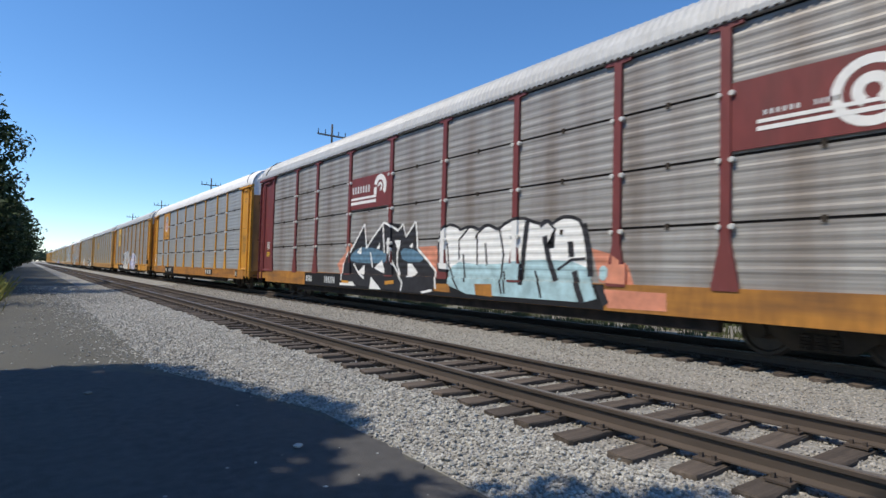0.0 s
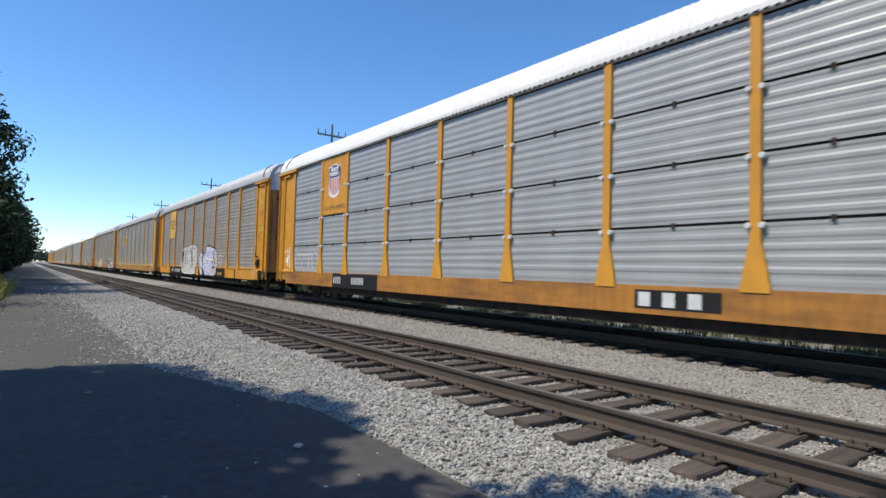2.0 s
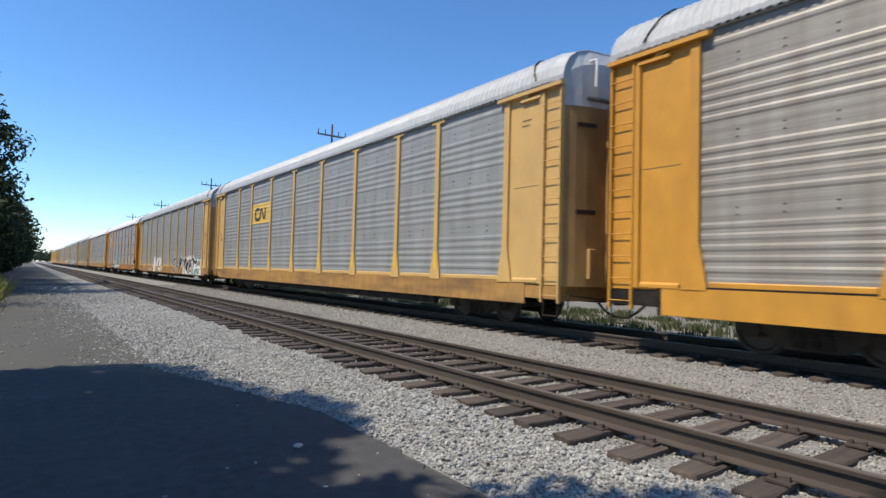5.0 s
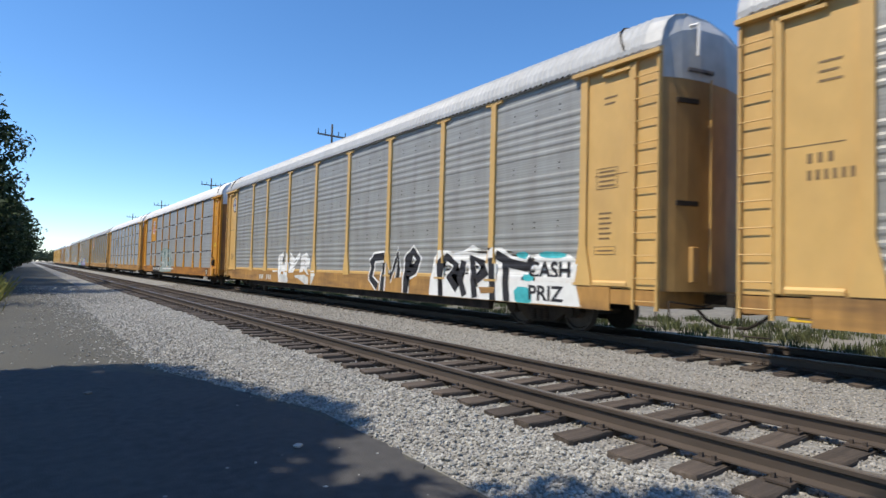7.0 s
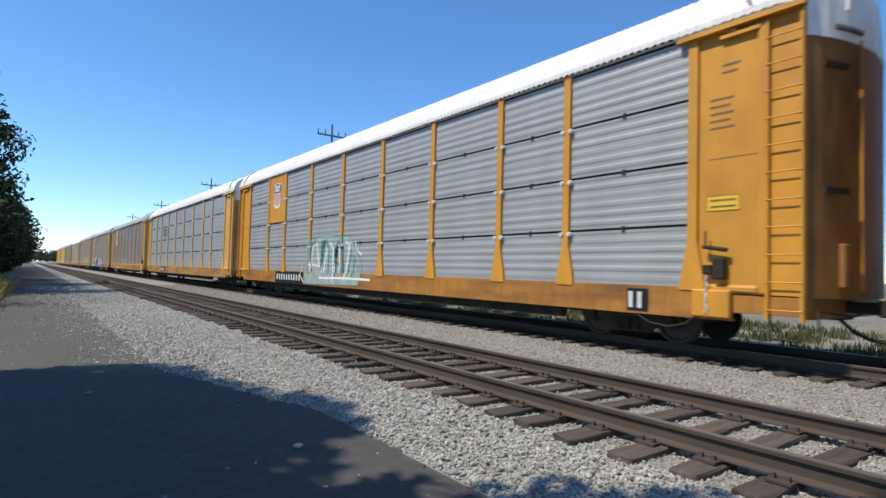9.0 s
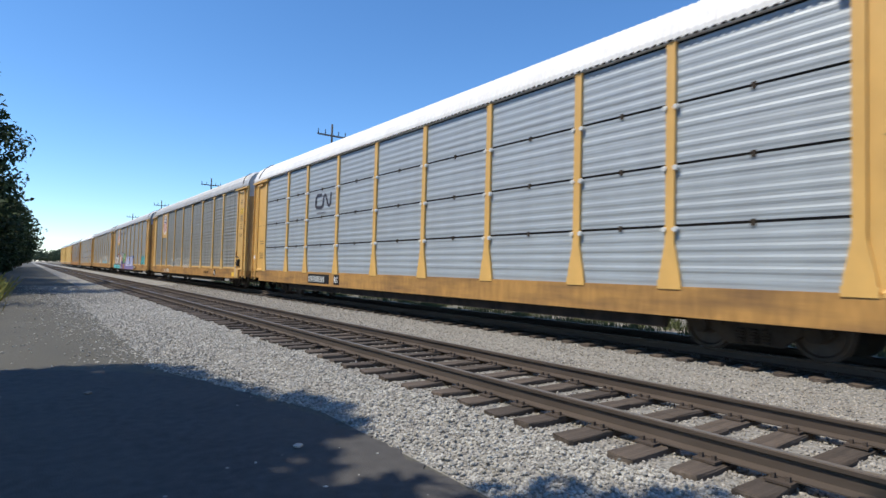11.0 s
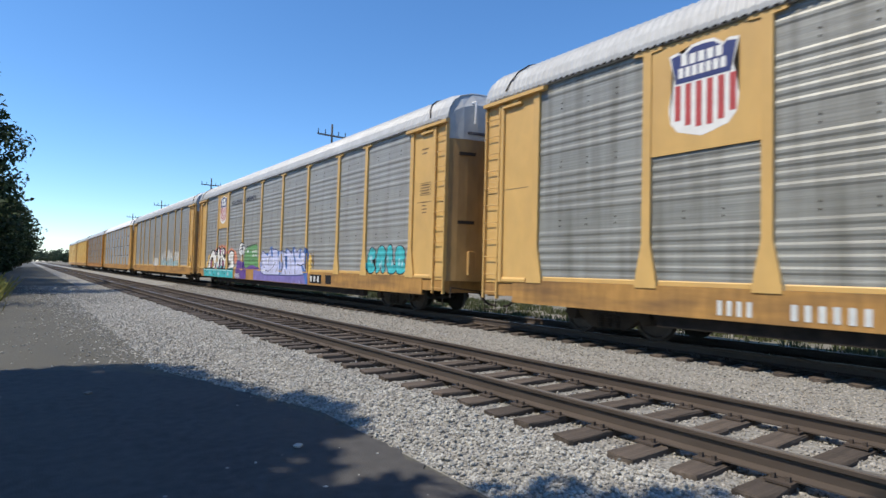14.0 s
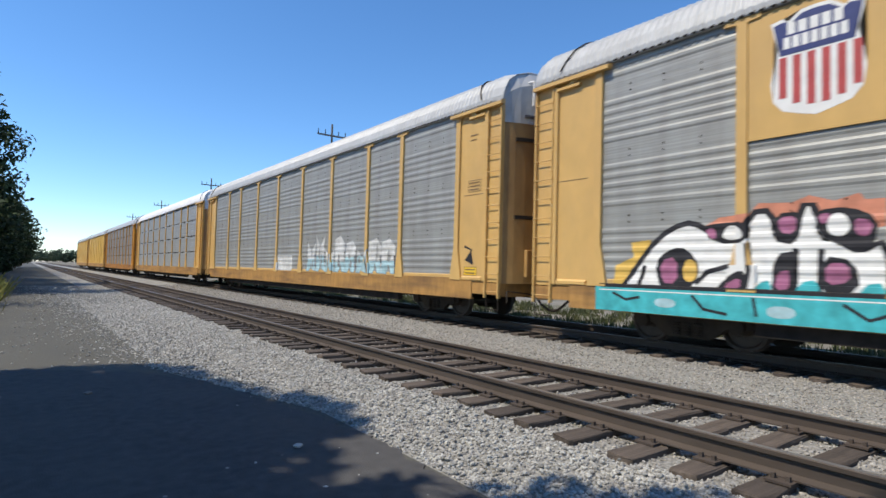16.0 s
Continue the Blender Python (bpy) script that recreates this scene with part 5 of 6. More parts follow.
sprayed(g, M_PINE, 0.0095, 0.09,
        [(17.97, 0.95), (17.87, 2.07), (17.37, 2.35)],
        [(16.79, 1.17), (16.78, 2.24), (16.39, 2.32), (16.09, 1.93), (16.14, 0.99)],
        [(15.46, 0.83), (15.64, 1.93), (15.27, 2.32), (14.89, 1.91), (14.9, 0.85)],
        [(14.5, 1.03), (14.29, 1.9), (14.01, 1.56), (14.16, 0.87)])
sprayed(g, M_WHITE, 0.0135, 0.08,
        [(16.85, 0.86), (14.7, 0.9), (12.84, 0.89)])
black_field(c, 3.0, 2.55, 0.60, 1.02)
bars(c, 2.97, 2.6, 0.66, 0.30, 2, M_WHITE)
stencil(c, 1.5, 2.35, 0.55, 0.26, M_STENCIL, M_LABEL)
lines(c, 1.45, 4.2, 0.4, 5, M_STENCIL, 0.12)
black_field(c, 21.6, 18.4)
bars(c, 21.4, 18.6, 0.70, 0.24, 10, M_WHITE)

# yellow car with bluish panels
c = CARS[6]
worm(c, 19.88, 3.60, 0.95, M_LOGO_DARK, -1.592)
bars(c, 19.7, 18.9, 3.36, 0.06, 8, M_LOGO_DARK, -1.592)
black_field(c, 20.3, 18.35, 0.64, 1.0)
mark(c, 11, 20.22, 0.70, 0.22, None, 0.86)
black_field(c, 17.95, 17.5, 0.64, 1.0)
letter("lettering", "R1", 17.92, 0.72, 0.22, M_WHITE, c, 0.95, 0.008, 0.006, FACE_SILL, "white lettering")
stencil(c, 26.4, 1.62, 0.72, 0.30, M_STENCIL)
lines(c, 26.3, 2.45, 0.75, 2, M_STENCIL, 0.12)
flats("round_notice", [disc(27.05, 1.70, 0.11)], M_WHITE, c, -1.60)

# streaked car with shield
c = CARS[7]
logo_panel(c, 22.70, 20.78, 3.42, 5.42, M_BUFF, "pale yellow logo panel")
shield(c, 21.74, 3.66, 5.30, 1.24, -1.612)
mark(c, 4, 21.45, 0.64, 0.24)
mark(c, 6, 20.35, 0.64, 0.24, None, 1.05)
lay("sprayed_tag", [band([(14.6 - k * 0.24, 1.75 - 0.1 * (k % 2)), (14.45 - k * 0.24, 1.5), (14.52 - k * 0.24, 1.25), (14.4 - k * 0.24, 1.02)], 0.05) for k in range(9)], M_HAZE, c, 0.006, "thin white sprayed scribble")
stencil(c, 1.35, 4.02, 0.55, 0.32, M_STENCIL, M_LABEL)
stencil(c, 1.35, 3.65, 0.50, 0.30, M_STENCIL)
lines(c, 1.35, 4.75, 0.35, 3, M_STENCIL)
lines(c, 1.3, 3.45, 0.3, 3, M_STENCIL)
stencil(c, 1.40, 2.80, 0.60, 0.20, M_STENCIL, M_YELLOW)
bars(c, 8.4, 7.2, 0.72, 0.18, 4, M_BLACKPAINT)
black_field(c, 6.1, 5.7, 0.64, 0.98)
bars(c, 6.05, 5.75, 0.70, 0.2, 2, M_WHITE)
flats("yellow_strip", [rect(1.9, 2.4, 0.66, 0.88)], M_LABEL, c, FACE_SILL - 0.004)
graffiti(c, 18.9, 15.3, 1.12, 1.75, 6, 51, M_HAZE, M_SILVER_GREY, None, None, None, False, 0.03, label="faded sprayed tag")

# car with colourful graffiti
c = CARS[8]
logo_panel(c, 22.70, 20.78, 3.42, 5.42, M_BUFF, "pale yellow logo panel")
shield(c, 21.74, 3.66, 5.30, 1.24, -1.612)
letter("lettering", "BUILDING", 20.1, 4.62, 0.25, M_LOGO_DARK, c, 1.12, 0.005, 0.006, -1.590, "dark slogan lettering")
letter("lettering", "AMERICA", 17.66, 4.62, 0.25, M_LOGO_DARK, c, 1.16, 0.005, 0.006, -1.590, "dark slogan lettering")
lay("sprayed_flame", [[(23.46, 2.07), (23.17, 2.24), (22.68, 2.28), (22.55, 2.43), (22.07, 2.4), (21.84, 2.49), (21.52, 2.38), (21.22, 2.47), (21.16, 2.37), (20.92, 2.37), (20.92, 1.99), (22.9, 1.82)]], M_SALMON, c, 0.003, "orange sprayed flames")
lay("sprayed_flame", [[(25.21, 1.11), (25.17, 1.44), (24.77, 1.6), (24.84, 1.87), (24.42, 1.91), (24.42, 1.65), (24.89, 1.07)]], M_PANEL_YELLOW, c, 0.0033)
g = piece(c, "white, mauve and teal bubble graffiti")
rimmed(g, [(25.01, 0.92), (24.71, 1.34), (24.25, 1.9), (23.77, 2.15), (23.46, 2.07), (23.25, 1.81), (22.68, 1.81), (22.64, 2.25), (22.39, 2.26), (22.34, 1.85), (22.11, 1.75), (21.98, 1.84), (21.89, 2.33), (21.81, 2.32), (21.73, 1.83), (21.49, 1.77), (21.22, 1.6), (20.92, 1.78), (20.93, 0.69), (21.49, 0.44), (22.71, 0.48), (24.07, 0.35), (24.52, 0.72)], M_WHITE, M_INK, 0.1, 0.004, 1)
lay("graffiti_fill", [rounded([(24.32, 1.34), (24.25, 1.6), (23.97, 1.76), (23.71, 1.74), (23.48, 1.45), (23.55, 1.14), (23.81, 0.96), (24.16, 0.98)], 1)], M_INK, g, 0.0072)
lay("graffiti_fill", [rounded([(23.17, 1.13), (22.89, 1.35), (22.72, 1.38), (22.73, 1.03), (23.15, 1.01)], 1)], M_INK, g, 0.0075)
lay("graffiti_fill", [rounded([(22.32, 2.25), (21.92, 2.26), (21.98, 1.79), (22.29, 1.84)], 1)], M_INK, g, 0.0078)
lay("graffiti_fill", [rounded([(22.32, 1.63), (21.97, 1.68), (22.02, 0.98), (22.35, 0.96)], 1)], M_INK, g, 0.0081)
lay("graffiti_fill", [rounded([(21.68, 1.61), (21.26, 1.53), (21.21, 1.08), (21.68, 1)], 1)], M_INK, g, 0.0084)
lay("graffiti_fill", [rounded([(21.78, 2.26), (21.35, 2.29), (20.99, 2.11), (21.06, 1.73), (21.26, 1.64), (21.49, 1.78), (21.7, 1.87)], 1)], M_INK, g, 0.0087)
lay("graffiti_fill", [rounded([(23.46, 2.1), (23.19, 2.15), (22.68, 2.15), (22.68, 1.81), (23.19, 1.81)], 1)], M_INK, g, 0.009)
lay("graffiti_fill", [rounded([(24.22, 1.53), (23.9, 1.61), (23.89, 1.12), (24.19, 1.14)], 1)], M_PINK, g, 0.0085)
lay("graffiti_fill", [rounded([(23.06, 1.13), (22.79, 1.28), (22.79, 1.08), (23.04, 1.05)], 1)], M_PINK, g, 0.0088)
lay("graffiti_fill", [rounded([(22.26, 2.19), (21.99, 2.2), (22.03, 1.92), (22.24, 1.95)], 1)], M_PINK, g, 0.0091)
lay("graffiti_fill", [rounded([(22.27, 1.37), (22.03, 1.39), (22.07, 1.11), (22.3, 1.08)], 1)], M_PINK, g, 0.0094)
lay("graffiti_fill", [rounded([(21.63, 1.5), (21.35, 1.5), (21.32, 1.23), (21.63, 1.17)], 1)], M_PINK, g, 0.0097)
lay("graffiti_fill", [rounded([(21.29, 2.13), (21.06, 2.07), (21.11, 1.85), (21.27, 1.89)], 1)], M_PINK, g, 0.01)
lay("graffiti_fill", [rounded([(21.73, 2.2), (21.56, 2.22), (21.6, 2.07), (21.68, 2.05)], 1)], M_PINK, g, 0.0103)
lay("graffiti_fill", [rounded([(23.41, 2.04), (23.25, 2.09), (23.19, 1.92), (23.27, 1.87)], 1)], M_PINK, g, 0.0106)
lay("graffiti_fill", [rounded([(23.8, 1.35), (23.74, 1.55), (23.58, 1.55), (23.51, 1.34), (23.6, 1.16), (23.76, 1.18)], 1)], M_PANEL_YELLOW, g, 0.0092)
lay("graffiti_fill", [rounded([(21.63, 2.03), (21.56, 2.2), (21.41, 2.21), (21.31, 2.04), (21.38, 1.87), (21.56, 1.88)], 2)], M_WHITE, g, 0.0095)
lay("graffiti_fill", [rounded([(23.12, 1.87), (23.06, 2.08), (22.9, 2.11), (22.77, 2.01), (22.76, 1.86)], 2)], M_WHITE, g, 0.0098)
sprayed(g, M_INK, 0.0105, 0.08,
        [(23.55, 1.14), (23.36, 1.34), (22.98, 1.45)],
        [(22.7, 1.81), (22.67, 1.37), (22.78, 0.83)],
        [(22.01, 1.71), (22.07, 1.38), (22.03, 0.88)],
        [(21.68, 1.7), (21.7, 0.98)],
        [(24.53, 1.44), (24.67, 0.97)])
lay("graffiti_fill", [rounded([(24.07, 0.8), (23.97, 0.93), (23.45, 0.98), (23.4, 0.6), (24.01, 0.55)], 1)], M_TEAL, g, 0.0116)
lay("graffiti_fill", [rounded([(22.67, 0.84), (22.55, 1.19), (22.34, 1.24), (22.36, 0.81)], 1)], M_TEAL, g, 0.0119)
lay("graffiti_fill", [rounded([(22.03, 0.84), (21.98, 1.21), (21.7, 1.26), (21.7, 0.82)], 1)], M_TEAL, g, 0.0122)
lay("graffiti_fill", [rounded([(21.23, 0.85), (21.19, 1.2), (20.92, 1.24), (20.93, 0.8)], 1)], M_TEAL, g, 0.0125)
lay("graffiti_fill", [rounded([(24.95, 0.96), (24.59, 1.13), (24.18, 0.92), (24.88, 0.84)], 1)], M_TEAL, g, 0.0128)
for z, w, m in ((1.02, 0.07, M_INK), (0.96, 0.02, M_WHITE)):
    lay("sill_line", [rect(19.4, 25.5, z, z + w)], m, g, 0.0135)
sprayed(g, M_INK, 0.0135, 0.05, [(25.2, 0.92), (24.9, 0.80), (24.6, 0.86)], [(23.6, 0.94), (23.4, 0.72), (23.0, 0.66)], [(22.6, 0.95), (22.55, 0.66)], [(21.4, 0.92), (21.1, 0.72), (20.8, 0.84)])
lay("graffiti_glow", [rounded(rect(23.9, 24.3, 0.70, 0.86), 2), rounded(rect(22.0, 22.4, 0.66, 0.84), 2), rounded(rect(20.1, 20.5, 0.68, 0.88), 2)], M_PALE, g, 0.0138)
lay("sprayed_sill", [rect(19.35, 25.6, 0.575, 1.07)], M_TEAL, c, 0.012, "teal sprayed sill")
lay("sprayed_sill", [rect(17.1, 18.9, 0.575, 1.07)], M_PURPLE, c, 0.003, "purple sprayed sill")
lay("sprayed_sill", [rect(9.2, 15.9, 0.575, 1.07)], M_VIOLET, c, 0.003, "purple sprayed sill")
lay("sprayed_ground", [[(18.9, 1.10), (14.9, 1.10), (15.3, 1.3), (16.1, 1.42), (17.2, 1.2), (17.6, 1.5), (18.8, 1.55)]], M_PURPLE, c, 0.004, "purple sprayed ground")
lay("sprayed_creature", [rounded([(17.6, 1.3), (17.55, 1.9), (17.2, 2.2), (16.3, 2.35), (15.6, 2.35), (15.5, 2.1), (16.3, 1.95), (15.5, 1.75), (15.4, 1.6), (15.1, 1.45), (15.2, 1.15), (16.4, 1.35), (17.2, 1.12)], 1)], M_GREEN, c, 0.006, "green sprayed shape with white teeth")
lay("sprayed_teeth", [[(16.35 - k * 0.13, 1.93), (16.25 - k * 0.13, 1.95), (16.3 - k * 0.13, 2.08)] for k in range(6)] + [[(16.3 - k * 0.13, 1.75), (16.2 - k * 0.13, 1.74), (16.25 - k * 0.13, 1.88)] for k in range(6)] + [disc(17.0, 2.02, 0.09, 10)], M_WHITE, c, 0.009)
lay("speech_bubble_rim", [disc(18.05, 2.13, 0.52, 20, 0.40)], M_INK, c, 0.004, "white sprayed bubble with black rim")
lay("speech_bubble", [disc(18.05, 2.13, 0.47, 20, 0.35), [(17.95, 1.85), (18.1, 1.80), (17.75, 1.5)]], M_WHITE, c, 0.0065)
for y, z, w in ((18.3, 2.24, 0.22), (18.0, 2.26, 0.24), (18.36, 2.08, 0.30), (17.98, 2.10, 0.22), (18.2, 1.95, 0.30)):
    lay("bubble_bar", [rect(y - w, y, z, z + 0.07)], M_INK, c, 0.009)
for k in range(9):
    lay("sprayed_scale", [[(17.3 - k * 0.18, 2.2 + 0.015 * k), (17.18 - k * 0.18, 2.2 + 0.015 * k), (17.22 - k * 0.18, 2.32 + 0.015 * k)]], M_INK, c, 0.009)
for k in range(5):
    lay("sprayed_scale", [band([(17.3 - k * 0.4, 1.55), (17.15 - k * 0.4, 1.65), (17.0 - k * 0.4, 1.5)], 0.035)], M_INK, c, 0.009)
lay("sprayed_flame", [rounded([(20.9, 1.96), (19.95, 2.26), (19.01, 1.97), (18.76, 1.61), (19.15, 1.3), (19.41, 1.8)], 0)], M_SALMON, g, 0.0032)
rimmed(g, [(20.49, 1.75), (20.09, 2.07), (19.5, 1.99), (19.38, 1.8), (19.75, 1.68), (19.37, 1.36), (19.42, 0.95), (20.43, 0.86), (20.32, 1.13), (19.83, 1.23), (20.33, 1.44)], M_WHITE, M_INK, 0.09, 0.0041, 1)
lay("graffiti_fill", [rounded([(20.35, 0.96), (20.24, 1.09), (19.48, 1.15), (19.46, 0.9)], 0)], M_TEAL, g, 0.0077)
g = piece(c, "lilac graffiti letters with blue shadows")
rimmed(g, [(14.89, 1.36), (14.94, 1.86), (14.65, 1.98), (14.25, 1.79), (14.02, 1.78), (13.55, 2.17), (13.37, 2), (12.97, 2.04), (12.65, 1.87), (12.05, 1.96), (11.77, 1.8), (11.67, 2.04), (11.21, 1.91), (11.06, 1.76), (10.82, 2.08), (10.64, 2.04), (10.55, 1.8), (10.3, 1.94), (10.01, 2.02), (9.98, 1.8), (9.66, 1.87), (9.48, 2.06), (9.27, 1.86), (9.23, 1.58), (9.52, 1.36), (9.3, 0.99), (10.64, 0.91), (12.76, 0.9), (14.79, 0.87)], M_LILAC, M_BLUE, 0.05, 0.005, 1)
lay("graffiti_fill", [rounded([(13.73, 2.17), (13.44, 2.2), (13.29, 1.72), (13.46, 1.66)], 0)], M_COBALT, g, 0.0085)
lay("graffiti_fill", [rounded([(11.74, 2.06), (11.58, 2.08), (11.59, 1.82), (11.75, 1.85)], 0)], M_COBALT, g, 0.0088)
lay("graffiti_fill", [rounded([(10.96, 2.09), (10.72, 2.09), (10.75, 1.82), (10.55, 1.54), (10.57, 1.27), (10.8, 1.64)], 0)], M_COBALT, g, 0.0091)
lay("graffiti_fill", [rounded([(10.13, 2.02), (10, 2.03), (10.06, 1.61), (10.25, 1.65), (10.15, 1.8)], 0)], M_COBALT, g, 0.0094)
lay("graffiti_fill", [rounded([(9.62, 2), (9.48, 2.07), (9.25, 1.86), (9.22, 1.56), (9.48, 1.4), (9.44, 1.71)], 0)], M_COBALT, g, 0.0097)
lay("graffiti_fill", [rounded([(10.01, 1.31), (9.74, 1.38), (9.37, 1.1), (9.15, 0.76), (9.14, 0.34), (9.34, 0.31), (9.39, 0.66), (9.59, 0.97)], 0)], M_COBALT, g, 0.01)
lay("graffiti_fill", [rounded([(12.4, 1.63), (12.16, 1.39), (12.18, 0.91), (12.33, 0.9), (12.3, 1.34)], 0)], M_COBALT, g, 0.0103)
lay("graffiti_fill", [rounded([(11.83, 1.73), (11.53, 1.74), (11.48, 1.14), (11.69, 1.19), (11.61, 1.55)], 0)], M_COBALT, g, 0.0106)
lay("graffiti_fill", [rounded([(14.33, 1.85), (13.94, 1.9), (14.01, 1.73)], 0)], M_COBALT, g, 0.0109)
lay("graffiti_fill", [rounded([(12.77, 1.93), (12.4, 2.02), (12.64, 1.65)], 0)], M_COBALT, g, 0.0112)
sprayed(g, M_INK, 0.0115, 0.035,
        [(14.82, 1.8), (14.77, 1.3), (14.39, 1.19)],
        [(13.93, 1.31), (13.79, 1.66), (13.5, 1.78)],
        [(14.15, 1.07), (13.7, 1.03), (13.29, 1.21), (12.96, 1.44)],
        [(12.76, 1.01), (12.46, 1.44), (12.58, 1.76)],
        [(11.77, 1.15), (11.5, 0.96)],
        [(11.2, 1.64), (11.06, 1.36), (11.1, 0.98)])
sprayed(g, M_INK, 0.0133, 0.035,
        [(10.64, 1.27), (10.46, 0.94)],
        [(10.38, 1.37), (10.01, 1.33), (9.52, 1.38)],
        [(12.05, 1.9), (11.99, 1.44), (12.04, 0.94)])
sprayed(g, M_WHITE, 0.0135, 0.05,
        [(14.56, 1.61), (14.47, 1.37)],
        [(14.01, 1.67), (13.98, 1.37)],
        [(12.52, 1.65), (12.46, 1.44)],
        [(11.3, 1.69), (11.28, 1.45)],
        [(10.38, 1.63), (10.29, 1.72)],
        [(9.81, 1.63), (9.8, 1.46)])
sprayed(g, M_WHITE, 0.0153, 0.05,
        [(13.29, 1.6), (13.09, 1.44)],
        [(14.63, 1.06), (14.15, 1.07)])
sprayed(g, M_LILAC, 0.0145, 0.05,
        [(15.48, 0.51), (14.44, 0.16)],
        [(14.14, 0.36), (13.69, 0.17)],
        [(13.48, 0.42), (13.27, 0.6)],
        [(11.81, 0.45), (11.55, 0.57)],
        [(11.6, 0.37), (11.29, 0.21)],
        [(9.97, 0.7), (9.93, 0.53)])
lay("graffiti_fill", [rounded([(16.25, 0.56), (15.21, 0.53), (14.45, 0.22), (16.24, 0.26)], 0)], M_SILL_ORANGE, g, 0.0145)
lay("graffiti_fill", [rounded([(13.62, 0.38), (13.27, 0.4), (13.27, 0.3), (13.62, 0.29)], 0)], M_SILL_ORANGE, g, 0.0148)
lay("graffiti_fill", [rounded([(10.91, 0.25), (10.63, 0.55), (10.37, 0.27)], 0)], M_SILL_ORANGE, g, 0.0151)
lay("graffiti_fill", [rounded([(10.01, 0.42), (9.59, 0.43), (9.59, 0.35), (10, 0.34)], 0)], M_SILL_ORANGE, g, 0.0154)
lay("graffiti_fill", [rounded([(9.27, 1.78), (8.9, 1.77), (8.94, 1.01), (9.17, 0.99)], 2)], M_PANEL_YELLOW, g, 0.003)
lay("sprayed_tag", [band([(9.1, 1.85), (8.7, 1.7), (8.95, 1.5), (8.65, 1.35)], 0.05), band([(9.05, 1.45), (8.8, 1.25), (9.0, 1.2)], 0.05), band([(8.75, 1.95), (8.7, 1.2)], 0.04)], M_STENCIL, c, 0.006)
graffiti(c, 4.35, 1.98, 1.13, 2.05, 4, 71, M_INK, M_TEAL, None, None, M_PALE, False, 0.035, label="teal graffiti letters with thin dark rim", rise=0.2)
mark(c, 6, 19.0, 0.62, 0.22, None, 0.9)
black_field(c, 8.95, 7.85, 0.64, 0.98)
bars(c, 8.9, 7.9, 0.70, 0.22, 3, M_WHITE)
black_field(c, 7.5, 7.0, 0.64, 0.98)
stencil(c, 1.3, 3.42, 0.52, 0.36, M_STENCIL)
lines(c, 1.2, 3.2, 0.25, 4, M_STENCIL)
stencil(c, 2.4, 0.66, 0.55, 0.28, M_STENCIL, M_YELLOW)

# car with faded graffiti
c = CARS[9]
lay("sprayed_block", [rect(13.2, 15.0, 1.1, 1.75)], M_HAZE, c, 0.003, "faded white sprayed block")
graffiti(c, 11.6, 4.8, 1.12, 2.45, 8, 81, M_SILVER, M_HAZE, M_PALE, 1.6, M_SILVER_GREY, True, 0.03, label="faded white and pale blue graffiti", rise=0.7)
stencil(c, 1.3, 3.3, 0.5, 0.3, M_STENCIL)
lay("sprayed_tag", [band([(1.4, 1.9), (1.1, 1.8), (1.35, 1.55), (1.05, 1.45)], 0.06)], M_INK, c, 0.006)
stencil(c, 1.4, 1.15, 0.5, 0.22, M_STENCIL, M_LABEL)
for c in CARS[:10]:
    lines(c, 1.25, 4.75, 0.30, 2, M_STENCIL, 0.12)


# ---------------------------------------------------------------- ground
def ground_height(x):
    """Section across the line: lane, ballast shoulders, two track beds, dry field beyond."""
    pts = [(-4000, 0.0), (-2.4, 0.0), (2.6, 0.0), (3.75, 0.055), (6.7, 0.055), (7.5, 0.0), (8.3, 0.0), (9.2, 0.055), (12.2, 0.055), (13.3, -0.12), (16, -0.15), (4000, -0.15)]
    for (a, p), (b, q) in zip(pts, pts[1:]):
        if a <= x <= b:
            return p + (q - p) * (x - a) / (b - a)
    return 0.0


def ground_sheet():
    xs = [-4000, -600, -120, -40, -14, -6, -2.4, -1, 0.5, 2.0, 2.6, 3.1, 3.75, 4.6, 5.8, 6.7, 7.1, 7.5, 8.0, 8.4, 9.2, 10.7, 12.2, 12.7, 13.3, 16, 30, 90, 400, 4000]
    ys = [-4000, -600, -100, -30, -10, -4, 0, 4, 8, 12, 18, 26, 40, 60, 90, 140, 220, 400, 900, 4000]
    bm = bmesh.new()
    g = [[bm.verts.new((x, y, ground_height(x))) for y in ys] for x in xs]
    for i in range(len(xs) - 1):
        for j in range(len(ys) - 1):
            f = bm.faces.new((g[i][j], g[i + 1][j], g[i + 1][j + 1], g[i][j + 1]))
            mid = (xs[i] + xs[i + 1]) / 2
            f.material_index = 0 if -2.4 < mid < 2.6 else (1 if 2.6 < mid < 12.7 else 2)
    ob = part("ground", bm, [M_LANE, M_BALLAST, M_SOIL])
    tagged(ob, "flat ground with gravelly lane, ballast and dry soil", "ground", kind="structure")
    return ob


GROUND = ground_sheet()


